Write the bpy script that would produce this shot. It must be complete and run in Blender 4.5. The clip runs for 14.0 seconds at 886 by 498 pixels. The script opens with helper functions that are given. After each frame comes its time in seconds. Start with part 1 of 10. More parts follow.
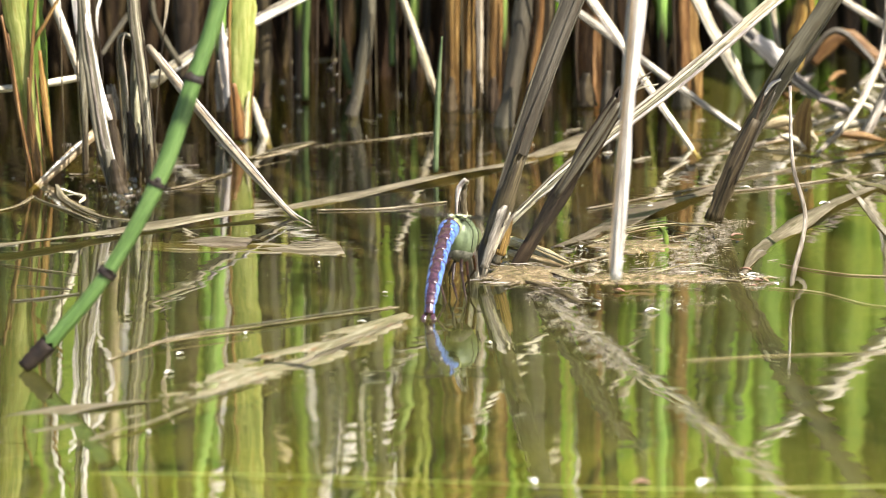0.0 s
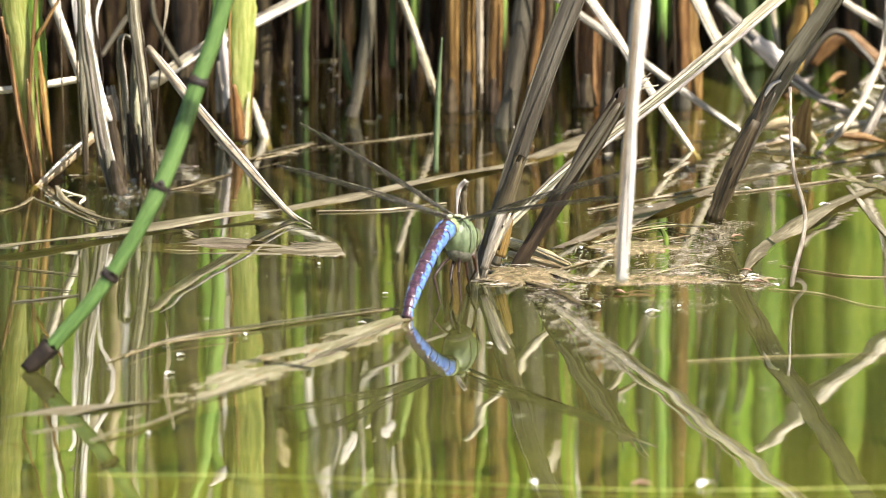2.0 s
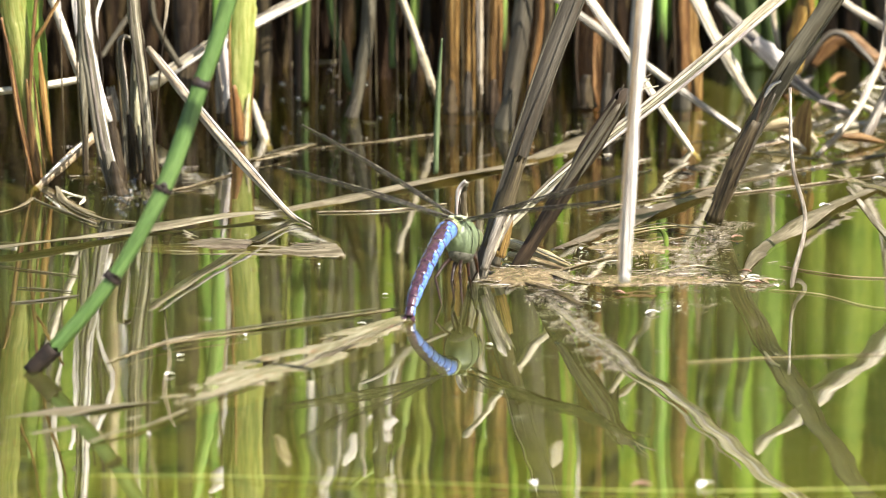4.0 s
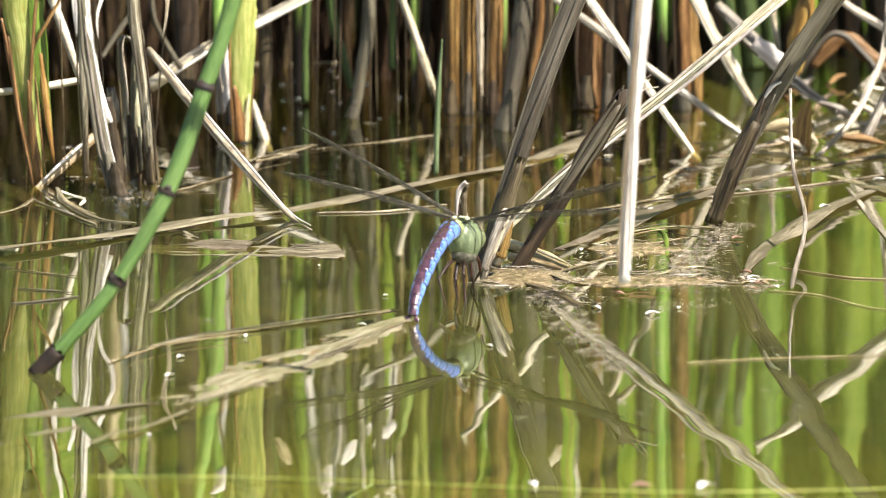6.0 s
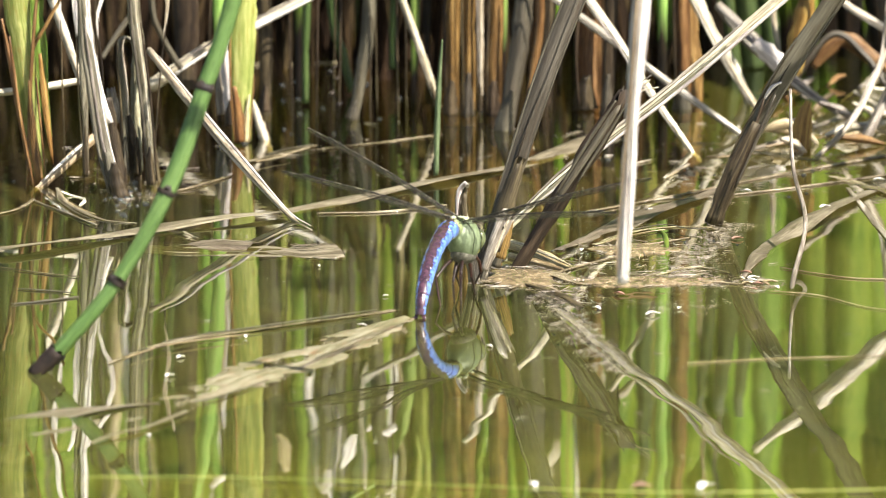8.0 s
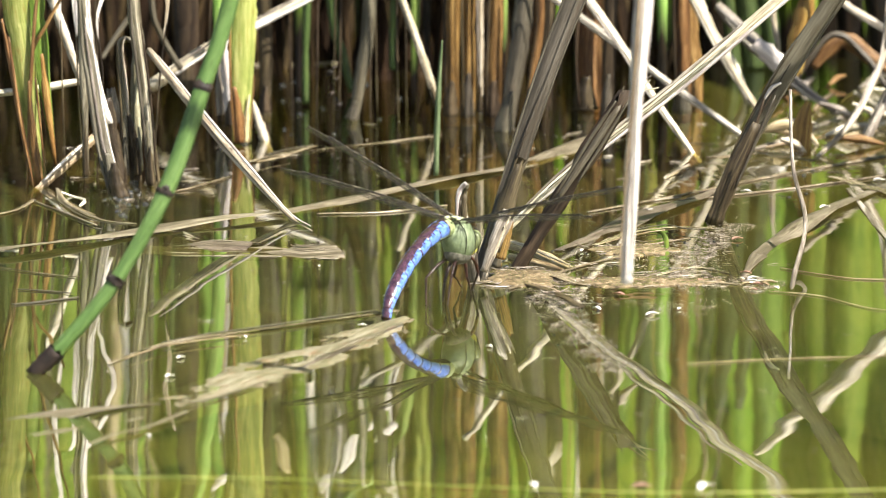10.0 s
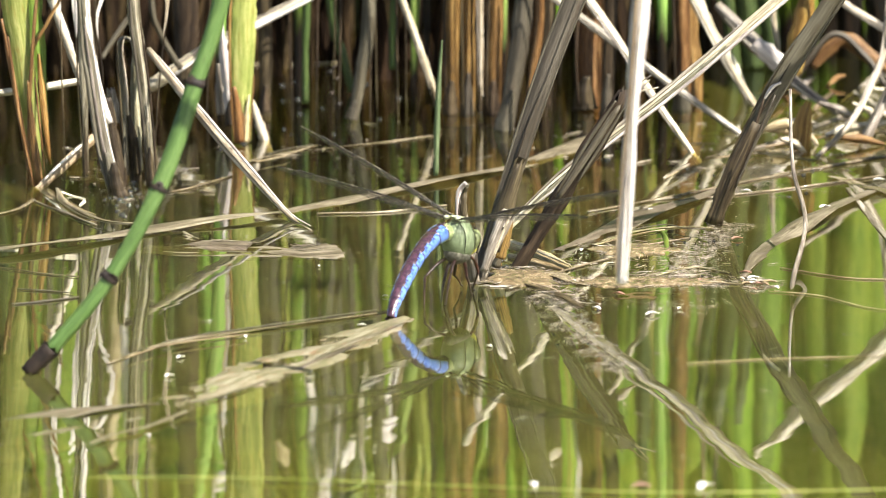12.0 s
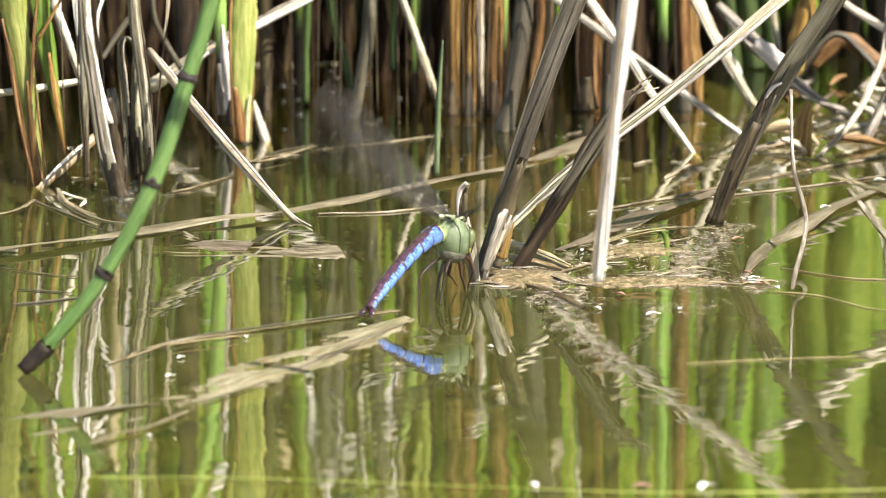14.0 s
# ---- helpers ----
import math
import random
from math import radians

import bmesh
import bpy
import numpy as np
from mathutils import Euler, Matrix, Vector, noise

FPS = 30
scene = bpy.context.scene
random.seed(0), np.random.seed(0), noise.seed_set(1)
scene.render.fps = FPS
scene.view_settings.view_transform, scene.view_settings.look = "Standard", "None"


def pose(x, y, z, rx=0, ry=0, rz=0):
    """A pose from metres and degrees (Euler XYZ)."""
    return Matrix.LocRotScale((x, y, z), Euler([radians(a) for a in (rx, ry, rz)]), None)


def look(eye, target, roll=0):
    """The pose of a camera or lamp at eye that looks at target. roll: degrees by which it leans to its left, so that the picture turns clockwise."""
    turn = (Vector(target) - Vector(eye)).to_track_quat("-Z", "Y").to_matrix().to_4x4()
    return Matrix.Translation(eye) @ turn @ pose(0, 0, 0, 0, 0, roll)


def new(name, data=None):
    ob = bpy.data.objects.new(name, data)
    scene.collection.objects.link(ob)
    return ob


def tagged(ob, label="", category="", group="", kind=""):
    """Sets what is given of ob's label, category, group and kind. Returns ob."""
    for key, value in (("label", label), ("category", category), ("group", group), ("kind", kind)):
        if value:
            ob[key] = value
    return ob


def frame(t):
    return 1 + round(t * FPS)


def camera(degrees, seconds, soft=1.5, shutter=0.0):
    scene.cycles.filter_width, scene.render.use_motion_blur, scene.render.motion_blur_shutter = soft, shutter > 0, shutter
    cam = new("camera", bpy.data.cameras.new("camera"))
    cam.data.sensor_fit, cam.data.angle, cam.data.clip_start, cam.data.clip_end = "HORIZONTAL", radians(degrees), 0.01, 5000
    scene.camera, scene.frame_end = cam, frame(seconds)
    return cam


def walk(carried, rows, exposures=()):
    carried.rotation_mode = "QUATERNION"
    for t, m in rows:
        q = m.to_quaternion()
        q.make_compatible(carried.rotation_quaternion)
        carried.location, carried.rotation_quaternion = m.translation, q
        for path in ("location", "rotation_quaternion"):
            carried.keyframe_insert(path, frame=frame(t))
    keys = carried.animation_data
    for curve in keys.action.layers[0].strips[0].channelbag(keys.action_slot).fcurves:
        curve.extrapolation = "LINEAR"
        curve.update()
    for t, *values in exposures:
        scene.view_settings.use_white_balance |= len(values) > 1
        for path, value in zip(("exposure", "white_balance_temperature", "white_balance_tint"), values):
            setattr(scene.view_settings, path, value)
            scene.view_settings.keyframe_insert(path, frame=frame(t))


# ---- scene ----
import itertools

# The pond is looked at from a low tripod three metres off through a long lens.
# Origin: the water surface in the middle of the view; x right, y away, z up.
DIST, DIP, FOV = 3.0, 8.5, 4.64
EYE = Vector((0.0, -DIST * math.cos(radians(DIP)), DIST * math.sin(radians(DIP))))
STEP = FOV / 1568.0

cam = camera(FOV, 14.0, soft=1.0, shutter=0.5)
cam.data.dof.use_dof = True
cam.data.dof.focus_distance = 3.0
cam.data.dof.aperture_fstop = 38.0


def aim(right, down):
    """Camera pose after the tripod head has sagged by small steps of turn."""
    return Matrix.Translation(EYE) @ pose(0, 0, 0, 90 - DIP + down * STEP, 0, right * STEP)


walk(cam, [(0.0, aim(0, -2.6)), (1.0, aim(0, -1.8)), (2.0, aim(0, -0.6)), (3.0, aim(0, 0)),
           (5.5, aim(0.2, 1.9)), (6.5, aim(0.4, 2.5)), (8.0, aim(0.5, 3.0)), (10.5, aim(0.5, 3.9)),
           (11.3, aim(0.2, 4.0)), (12.0, aim(0.2, 3.3)), (13.0, aim(0.6, 3.5)), (14.0, aim(1.4, 3.6))],
     exposures=[(0.0, 1.73), (14.0, 1.73)])

# ---- light ----
SUN_EL, SUN_AZ = 50.0, 130.0   # height, and compass turn from +y towards +x
world = bpy.data.worlds.new("world")
scene.world = world
world.use_nodes = True
wn = world.node_tree
sky = wn.nodes.new("ShaderNodeTexSky")
sky.sky_type, sky.sun_disc = "NISHITA", False
sky.sun_elevation, sky.sun_rotation = radians(SUN_EL), radians(SUN_AZ)
wn.links.new(sky.outputs[0], wn.nodes["Background"].inputs[0])
wn.nodes["Background"].inputs[1].default_value = 0.052
sun = new("sun", bpy.data.lights.new("sun", "SUN"))
sun.data.energy, sun.data.angle, sun.data.color = 5.0, radians(0.53), (1.0, 0.95, 0.86)
toward = Vector((math.sin(radians(SUN_AZ)) * math.cos(radians(SUN_EL)), math.cos(radians(SUN_AZ)) * math.cos(radians(SUN_EL)), math.sin(radians(SUN_EL))))
sun.matrix_basis = look(toward * 20, (0, 0, 0))


# ---- materials ----
class Net:
    """A material with a few short ways to add nodes."""

    def __init__(self, name):
        self.m = bpy.data.materials.new(name)
        self.m.use_nodes = True
        self.t = self.m.node_tree
        self.out = self.t.nodes["Material Output"]
        self.p = self.t.nodes["Principled BSDF"]

    def add(self, kind, **values):
        n = self.t.nodes.new("ShaderNode" + kind)
        for k, v in values.items():
            setattr(n, k, v)
        return n

    def link(self, a, b):
        self.t.links.new(a, b)

    def coord(self, which):
        return self.add("TexCoord").outputs[which]

    def scaled(self, vec, s, shift=None):
        n = self.add("Mapping")
        n.inputs["Scale"].default_value = s
        self.link(vec, n.inputs["Vector"])
        if shift is not None:
            self.link(shift, n.inputs["Location"])
        return n.outputs[0]

    def noise(self, vec, scale, detail=3.0, rough=0.55, warp=0.0):
        n = self.add("TexNoise")
        n.inputs["Scale"].default_value, n.inputs["Detail"].default_value = scale, detail
        n.inputs["Roughness"].default_value, n.inputs["Distortion"].default_value = rough, warp
        self.link(vec, n.inputs["Vector"])
        return n.outputs[0]

    def ramp(self, fac, *stops):
        n = self.add("ValToRGB")
        e = n.color_ramp.elements
        while len(e) < len(stops):
            e.new(0.5)
        for el, (pos, col) in zip(e, stops):
            el.position, el.color = pos, (*col, 1) if len(col) == 3 else col
        self.link(fac, n.inputs[0])
        return n.outputs[0]

    def mix(self, fac, a, b, blend="MIX"):
        n = self.add("Mix", data_type="RGBA", blend_type=blend)
        for sock, v in ((n.inputs[0], fac), (n.inputs[6], a), (n.inputs[7], b)):
            if isinstance(v, bpy.types.NodeSocket):
                self.link(v, sock)
            else:
                sock.default_value = v if isinstance(v, (int, float)) else (*v, 1)
        return n.outputs[2]

    def math(self, op, a, b=0.0, c=0.0):
        n = self.add("Math", operation=op)
        for sock, v in zip(n.inputs, (a, b, c)):
            if isinstance(v, bpy.types.NodeSocket):
                self.link(v, sock)
            else:
                sock.default_value = v
        return n.outputs[0]

    def bump(self, height, strength, distance=0.0005):
        n = self.add("Bump")
        n.inputs["Strength"].default_value, n.inputs["Distance"].default_value = strength, distance
        self.link(height, n.inputs["Height"])
        self.link(n.outputs[0], self.p.inputs["Normal"])
        return n.outputs[0]


def fibre(name, dark, mid, light, rough=0.55, spot=0.5, thin=0.0, island=False, gloss=0.4, spot_col=(0.05, 0.035, 0.02), foot=0.0, dead=0.0):
    """Plant fibre: long streaks, stains and small spots; thin leaves let light through.
    foot: the length of the withered brown sheath, blackened for the bank's shade; dead: the share of leaves that are
    dry all over."""
    n = Net(name)
    uv = n.coord("UV")
    rnd = n.add("NewGeometry").outputs["Random Per Island"] if island else n.add("ObjectInfo").outputs["Random"]
    comb = n.add("CombineXYZ")
    for i in range(3):
        n.link(n.math("MULTIPLY", rnd, 37.0 + 11 * i), comb.inputs[i])
    v = comb.outputs[0]
    streak = n.noise(n.scaled(uv, (2600, 95, 1), v), 1.0, 6.0, 0.74)
    broad = n.noise(n.scaled(uv, (420, 34, 1), v), 1.0, 4.0, 0.6)
    stain = n.noise(n.scaled(uv, (620, 120, 1), v), 1.0, 6.0, 0.72, 0.5)
    fac = n.math("ADD", n.math("MULTIPLY", streak, 0.6), n.math("MULTIPLY", broad, 0.4))
    col = n.ramp(fac, (0.40, dark), (0.5, mid), (0.58, light))
    groove = n.noise(n.scaled(uv, (4200, 60, 1), v), 1.0, 3.0, 0.55)
    col = n.mix(n.math("MULTIPLY", n.ramp(groove, (0.56, (0, 0, 0)), (0.66, (1, 1, 1))), 0.55), col, dark)
    speck = n.noise(n.scaled(uv, (1900, 420, 1), v), 1.0, 4.0, 0.7)
    col = n.mix(n.math("MULTIPLY", n.ramp(speck, (0.60, (0, 0, 0)), (0.68, (1, 1, 1))), spot * 0.7), col, spot_col)
    col = n.mix(n.math("MULTIPLY", n.ramp(stain, (0.54, (0, 0, 0)), (0.66, (1, 1, 1))), spot), col, spot_col)
    if dead > 0:
        dry = n.ramp(fac, (0.40, (0.05, 0.036, 0.02)), (0.5, (0.17, 0.13, 0.075)), (0.58, (0.36, 0.30, 0.20)))
        pick = n.add("TexWhiteNoise", noise_dimensions="1D")
        n.link(rnd, pick.inputs["W"])
        col = n.mix(n.math("LESS_THAN", pick.outputs[0], dead), col, dry)
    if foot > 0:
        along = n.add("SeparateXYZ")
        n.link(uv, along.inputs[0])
        # Sheath brown cut nearly to black: shade under the reeds, in the colour.
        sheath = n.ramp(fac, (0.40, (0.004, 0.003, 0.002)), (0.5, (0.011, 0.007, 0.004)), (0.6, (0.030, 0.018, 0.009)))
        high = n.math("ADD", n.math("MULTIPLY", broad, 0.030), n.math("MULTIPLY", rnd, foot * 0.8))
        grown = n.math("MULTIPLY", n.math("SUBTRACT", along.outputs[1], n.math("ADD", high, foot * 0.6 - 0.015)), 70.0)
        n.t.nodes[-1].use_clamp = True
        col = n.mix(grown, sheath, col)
    hsv = n.add("HueSaturation")
    n.link(col, hsv.inputs["Color"])
    n.link(n.math("MULTIPLY_ADD", rnd, 0.5, 0.75), hsv.inputs["Value"])
    n.link(n.math("MULTIPLY_ADD", rnd, 0.03, 0.485), hsv.inputs["Hue"])
    col = hsv.outputs[0]
    n.link(col, n.p.inputs["Base Color"])
    n.link(n.math("MULTIPLY_ADD", stain, -0.25, rough + 0.12), n.p.inputs["Roughness"])
    n.p.inputs["Specular IOR Level"].default_value = gloss
    nor = n.bump(fac, 0.8, 0.0006)
    if thin > 0:
        tr = n.add("BsdfTranslucent")
        n.link(col, tr.inputs[0])
        n.link(nor, tr.inputs["Normal"])
        ms = n.add("MixShader")
        ms.inputs[0].default_value = thin
        n.link(n.p.outputs[0], ms.inputs[1])
        n.link(tr.outputs[0], ms.inputs[2])
        n.link(ms.outputs[0], n.out.inputs[0])
    return n.m


PALE = fibre("bleached_reed", (0.19, 0.145, 0.088), (0.44, 0.375, 0.27), (0.68, 0.62, 0.50), 0.42, 0.75, 0.08, gloss=0.5)
WHITE = fibre("sun_bleached_leaf", (0.34, 0.28, 0.25), (0.60, 0.54, 0.49), (0.80, 0.76, 0.71), 0.45, 0.3, 0.08)
TAN = fibre("tan_straw", (0.12, 0.08, 0.04), (0.32, 0.24, 0.13), (0.56, 0.46, 0.29), 0.45, 0.5, 0.06)
GREY = fibre("weathered_reed", (0.06, 0.047, 0.034), (0.19, 0.157, 0.12), (0.44, 0.39, 0.32), 0.36, 0.7, gloss=0.6)
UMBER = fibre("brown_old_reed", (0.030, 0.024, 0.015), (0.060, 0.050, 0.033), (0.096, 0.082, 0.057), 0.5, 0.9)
SOAKED = fibre("soaked_straw", (0.045, 0.034, 0.021), (0.13, 0.103, 0.068), (0.29, 0.243, 0.175), 0.35, 0.85, 0.05, gloss=0.6)
# Darker copy of the green leaf, with shade put into its colour.
DEEP = fibre("shaded_green_leaf", (0.015, 0.03, 0.006), (0.035, 0.06, 0.012), (0.07, 0.10, 0.025), 0.5, 0.3, 0.2)
DRAB = fibre("drab_olive_reed", (0.05, 0.043, 0.024), (0.135, 0.118, 0.072), (0.33, 0.30, 0.21), 0.36, 0.8, gloss=0.6)
DARK = fibre("wet_brown_reed", (0.012, 0.008, 0.005), (0.032, 0.022, 0.012), (0.085, 0.062, 0.034), 0.45, 0.6, gloss=0.25)
RUST = fibre("rusty_leaf_base", (0.07, 0.034, 0.011), (0.23, 0.122, 0.038), (0.43, 0.265, 0.10), 0.45, 0.6, 0.32)
GREEN = fibre("green_leaf", (0.08, 0.135, 0.018), (0.15, 0.235, 0.034), (0.27, 0.36, 0.07), 0.4, 0.4, 0.35, spot_col=(0.25, 0.22, 0.03))
LIME = fibre("yellow_green_leaf", (0.16, 0.20, 0.04), (0.32, 0.345, 0.085), (0.54, 0.51, 0.19), 0.4, 0.55, 0.4, spot_col=(0.30, 0.14, 0.03))
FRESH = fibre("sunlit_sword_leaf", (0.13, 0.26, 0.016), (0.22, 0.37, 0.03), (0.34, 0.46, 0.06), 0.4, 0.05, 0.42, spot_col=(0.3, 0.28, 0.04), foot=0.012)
SAGE = fibre("sage_green_leaf", (0.06, 0.10, 0.04), (0.12, 0.17, 0.075), (0.22, 0.27, 0.14), 0.45, 0.2, 0.3)
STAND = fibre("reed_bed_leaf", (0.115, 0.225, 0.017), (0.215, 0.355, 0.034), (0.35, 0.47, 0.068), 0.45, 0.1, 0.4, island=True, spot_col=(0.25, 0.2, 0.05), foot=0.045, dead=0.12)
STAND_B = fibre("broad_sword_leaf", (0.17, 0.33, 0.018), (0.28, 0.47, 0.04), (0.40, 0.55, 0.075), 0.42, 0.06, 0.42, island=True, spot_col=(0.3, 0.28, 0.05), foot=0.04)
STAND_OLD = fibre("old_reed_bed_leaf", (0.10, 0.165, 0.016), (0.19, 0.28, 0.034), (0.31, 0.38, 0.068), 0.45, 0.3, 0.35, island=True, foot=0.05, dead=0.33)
# Bank leaves: own colour above, withered feet darkened to carry shade.
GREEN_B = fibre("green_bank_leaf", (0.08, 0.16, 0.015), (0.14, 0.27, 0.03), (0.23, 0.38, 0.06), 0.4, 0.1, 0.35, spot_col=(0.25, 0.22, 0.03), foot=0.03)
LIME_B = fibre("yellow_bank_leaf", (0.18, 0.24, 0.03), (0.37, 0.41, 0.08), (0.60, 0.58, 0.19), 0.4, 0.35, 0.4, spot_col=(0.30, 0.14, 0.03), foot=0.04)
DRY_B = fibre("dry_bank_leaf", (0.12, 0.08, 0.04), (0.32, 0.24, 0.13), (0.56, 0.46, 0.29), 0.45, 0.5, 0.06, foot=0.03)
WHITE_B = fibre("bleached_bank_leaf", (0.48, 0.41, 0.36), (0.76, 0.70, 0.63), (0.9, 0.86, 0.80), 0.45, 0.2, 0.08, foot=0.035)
SPRING = fibre("light_green_sedge", (0.20, 0.34, 0.06), (0.30, 0.45, 0.10), (0.42, 0.55, 0.16), 0.4, 0.1, 0.4, spot_col=(0.25, 0.22, 0.05), foot=0.016)
RUSTY_WET = fibre("wet_red_brown_leaf", (0.035, 0.016, 0.007), (0.075, 0.036, 0.014), (0.13, 0.068, 0.028), 0.3, 0.4, 0.05, gloss=0.7)
CREAMY = fibre("soaked_cream_leaf", (0.065, 0.058, 0.026), (0.145, 0.125, 0.074), (0.29, 0.25, 0.185), 0.4, 0.7, 0.05, spot_col=(0.22, 0.09, 0.06))
WETSTRAW = fibre("wet_matted_straw", (0.06, 0.046, 0.024), (0.18, 0.142, 0.082), (0.42, 0.355, 0.24), 0.22, 0.8, 0.05, gloss=0.9)
ORANGE = fibre("withered_orange_leaf", (0.11, 0.048, 0.013), (0.31, 0.165, 0.042), (0.50, 0.34, 0.11), 0.45, 0.5, 0.25)
# Straw kept near black, so the bank's shade is in its colour.
LITTER = fibre("shaded_straw", (0.009, 0.006, 0.0035), (0.021, 0.0135, 0.0075), (0.055, 0.035, 0.017), 0.85, 0.5, 0.0, island=True, gloss=0.05)
CHAFF = fibre("chaff", (0.035, 0.025, 0.016), (0.13, 0.098, 0.066), (0.46, 0.39, 0.31), 0.3, 0.3, 0.05, island=True, gloss=0.8)


def skin(name, c1, c2, scale, rough, gloss=0.5, coat=0.0, grain=0.25):
    n = Net(name)
    oc = n.coord("Object")
    f = n.noise(oc, scale, 4.0, 0.6, 0.3)
    n.link(n.ramp(f, (0.35, c1), (0.65, c2)), n.p.inputs["Base Color"])
    n.link(n.math("MULTIPLY_ADD", f, 0.15, rough - 0.07), n.p.inputs["Roughness"])
    n.p.inputs["Specular IOR Level"].default_value = gloss
    n.p.inputs["Coat Weight"].default_value = coat
    n.bump(n.noise(oc, scale * 4, 3.0), grain, 0.0003)
    return n.m


BLUE = skin("sky_blue_cuticle", (0.035, 0.085, 0.31), (0.13, 0.235, 0.57), 800, 0.28, 0.5, 0.5)
BROWN = skin("dark_brown_cuticle", (0.014, 0.007, 0.011), (0.075, 0.032, 0.046), 900, 0.22, 0.6, 0.6)
APPLE = skin("apple_green_cuticle", (0.12, 0.155, 0.075), (0.20, 0.24, 0.135), 420, 0.45, 0.35, grain=0.12)
SUTURE = skin("black_suture", (0.012, 0.011, 0.010), (0.03, 0.026, 0.02), 500, 0.65, 0.2)


def vein_material():
    """Dark wing veins beaded with pale specks."""
    n = Net("beaded_vein")
    f = n.noise(n.coord("Object"), 950, 2.0, 0.6)
    n.link(n.ramp(f, (0.50, (0.012, 0.010, 0.008)), (0.60, (0.07, 0.055, 0.035)), (0.74, (0.24, 0.21, 0.15))), n.p.inputs["Base Color"])
    n.p.inputs["Roughness"].default_value = 0.4
    n.bump(f, 0.6, 0.0003)
    return n.m


VEIN = vein_material()
RED_LEG = skin("reddish_leg", (0.03, 0.011, 0.008), (0.11, 0.036, 0.022), 600, 0.4)
SHIN = skin("black_shin", (0.012, 0.006, 0.005), (0.045, 0.019, 0.014), 500, 0.4)
EYE_MAT = skin("compound_eye", (0.10, 0.12, 0.05), (0.19, 0.21, 0.09), 400, 0.35, 0.4, grain=0.08)
STALK = fibre("horsetail_green", (0.046, 0.098, 0.021), (0.074, 0.145, 0.032), (0.115, 0.195, 0.052), 0.45, 0.5, spot_col=(0.03, 0.05, 0.012))
NODE = skin("black_sheath", (0.009, 0.006, 0.005), (0.03, 0.02, 0.014), 300, 0.65, 0.25)


def wing_material():
    n = Net("veined_wing")
    uv = n.coord("UV")
    cells = n.add("TexVoronoi", feature="DISTANCE_TO_EDGE")
    cells.inputs["Scale"].default_value = 1.0
    n.link(n.scaled(uv, (800, 1050, 1)), cells.inputs["Vector"])
    long_veins = n.add("TexVoronoi", feature="DISTANCE_TO_EDGE")
    long_veins.inputs["Scale"].default_value = 1.0
    n.link(n.scaled(uv, (60, 620, 1)), long_veins.inputs["Vector"])
    a = n.ramp(cells.outputs[0], (0.04, (1, 1, 1)), (0.08, (0, 0, 0)))
    b = n.ramp(long_veins.outputs[0], (0.04, (1, 1, 1)), (0.08, (0, 0, 0)))
    veins = n.math("MAXIMUM", a, b)
    n.link(n.mix(veins, (0.07, 0.062, 0.046), (0.012, 0.010, 0.008)), n.p.inputs["Base Color"])
    n.link(n.math("MULTIPLY_ADD", veins, 0.40, 0.05), n.p.inputs["Alpha"])
    n.p.inputs["Roughness"].default_value = 0.35
    n.p.inputs["Specular IOR Level"].default_value = 0.2
    n.bump(veins, 0.5, 0.0002)
    return n.m


WING = wing_material()


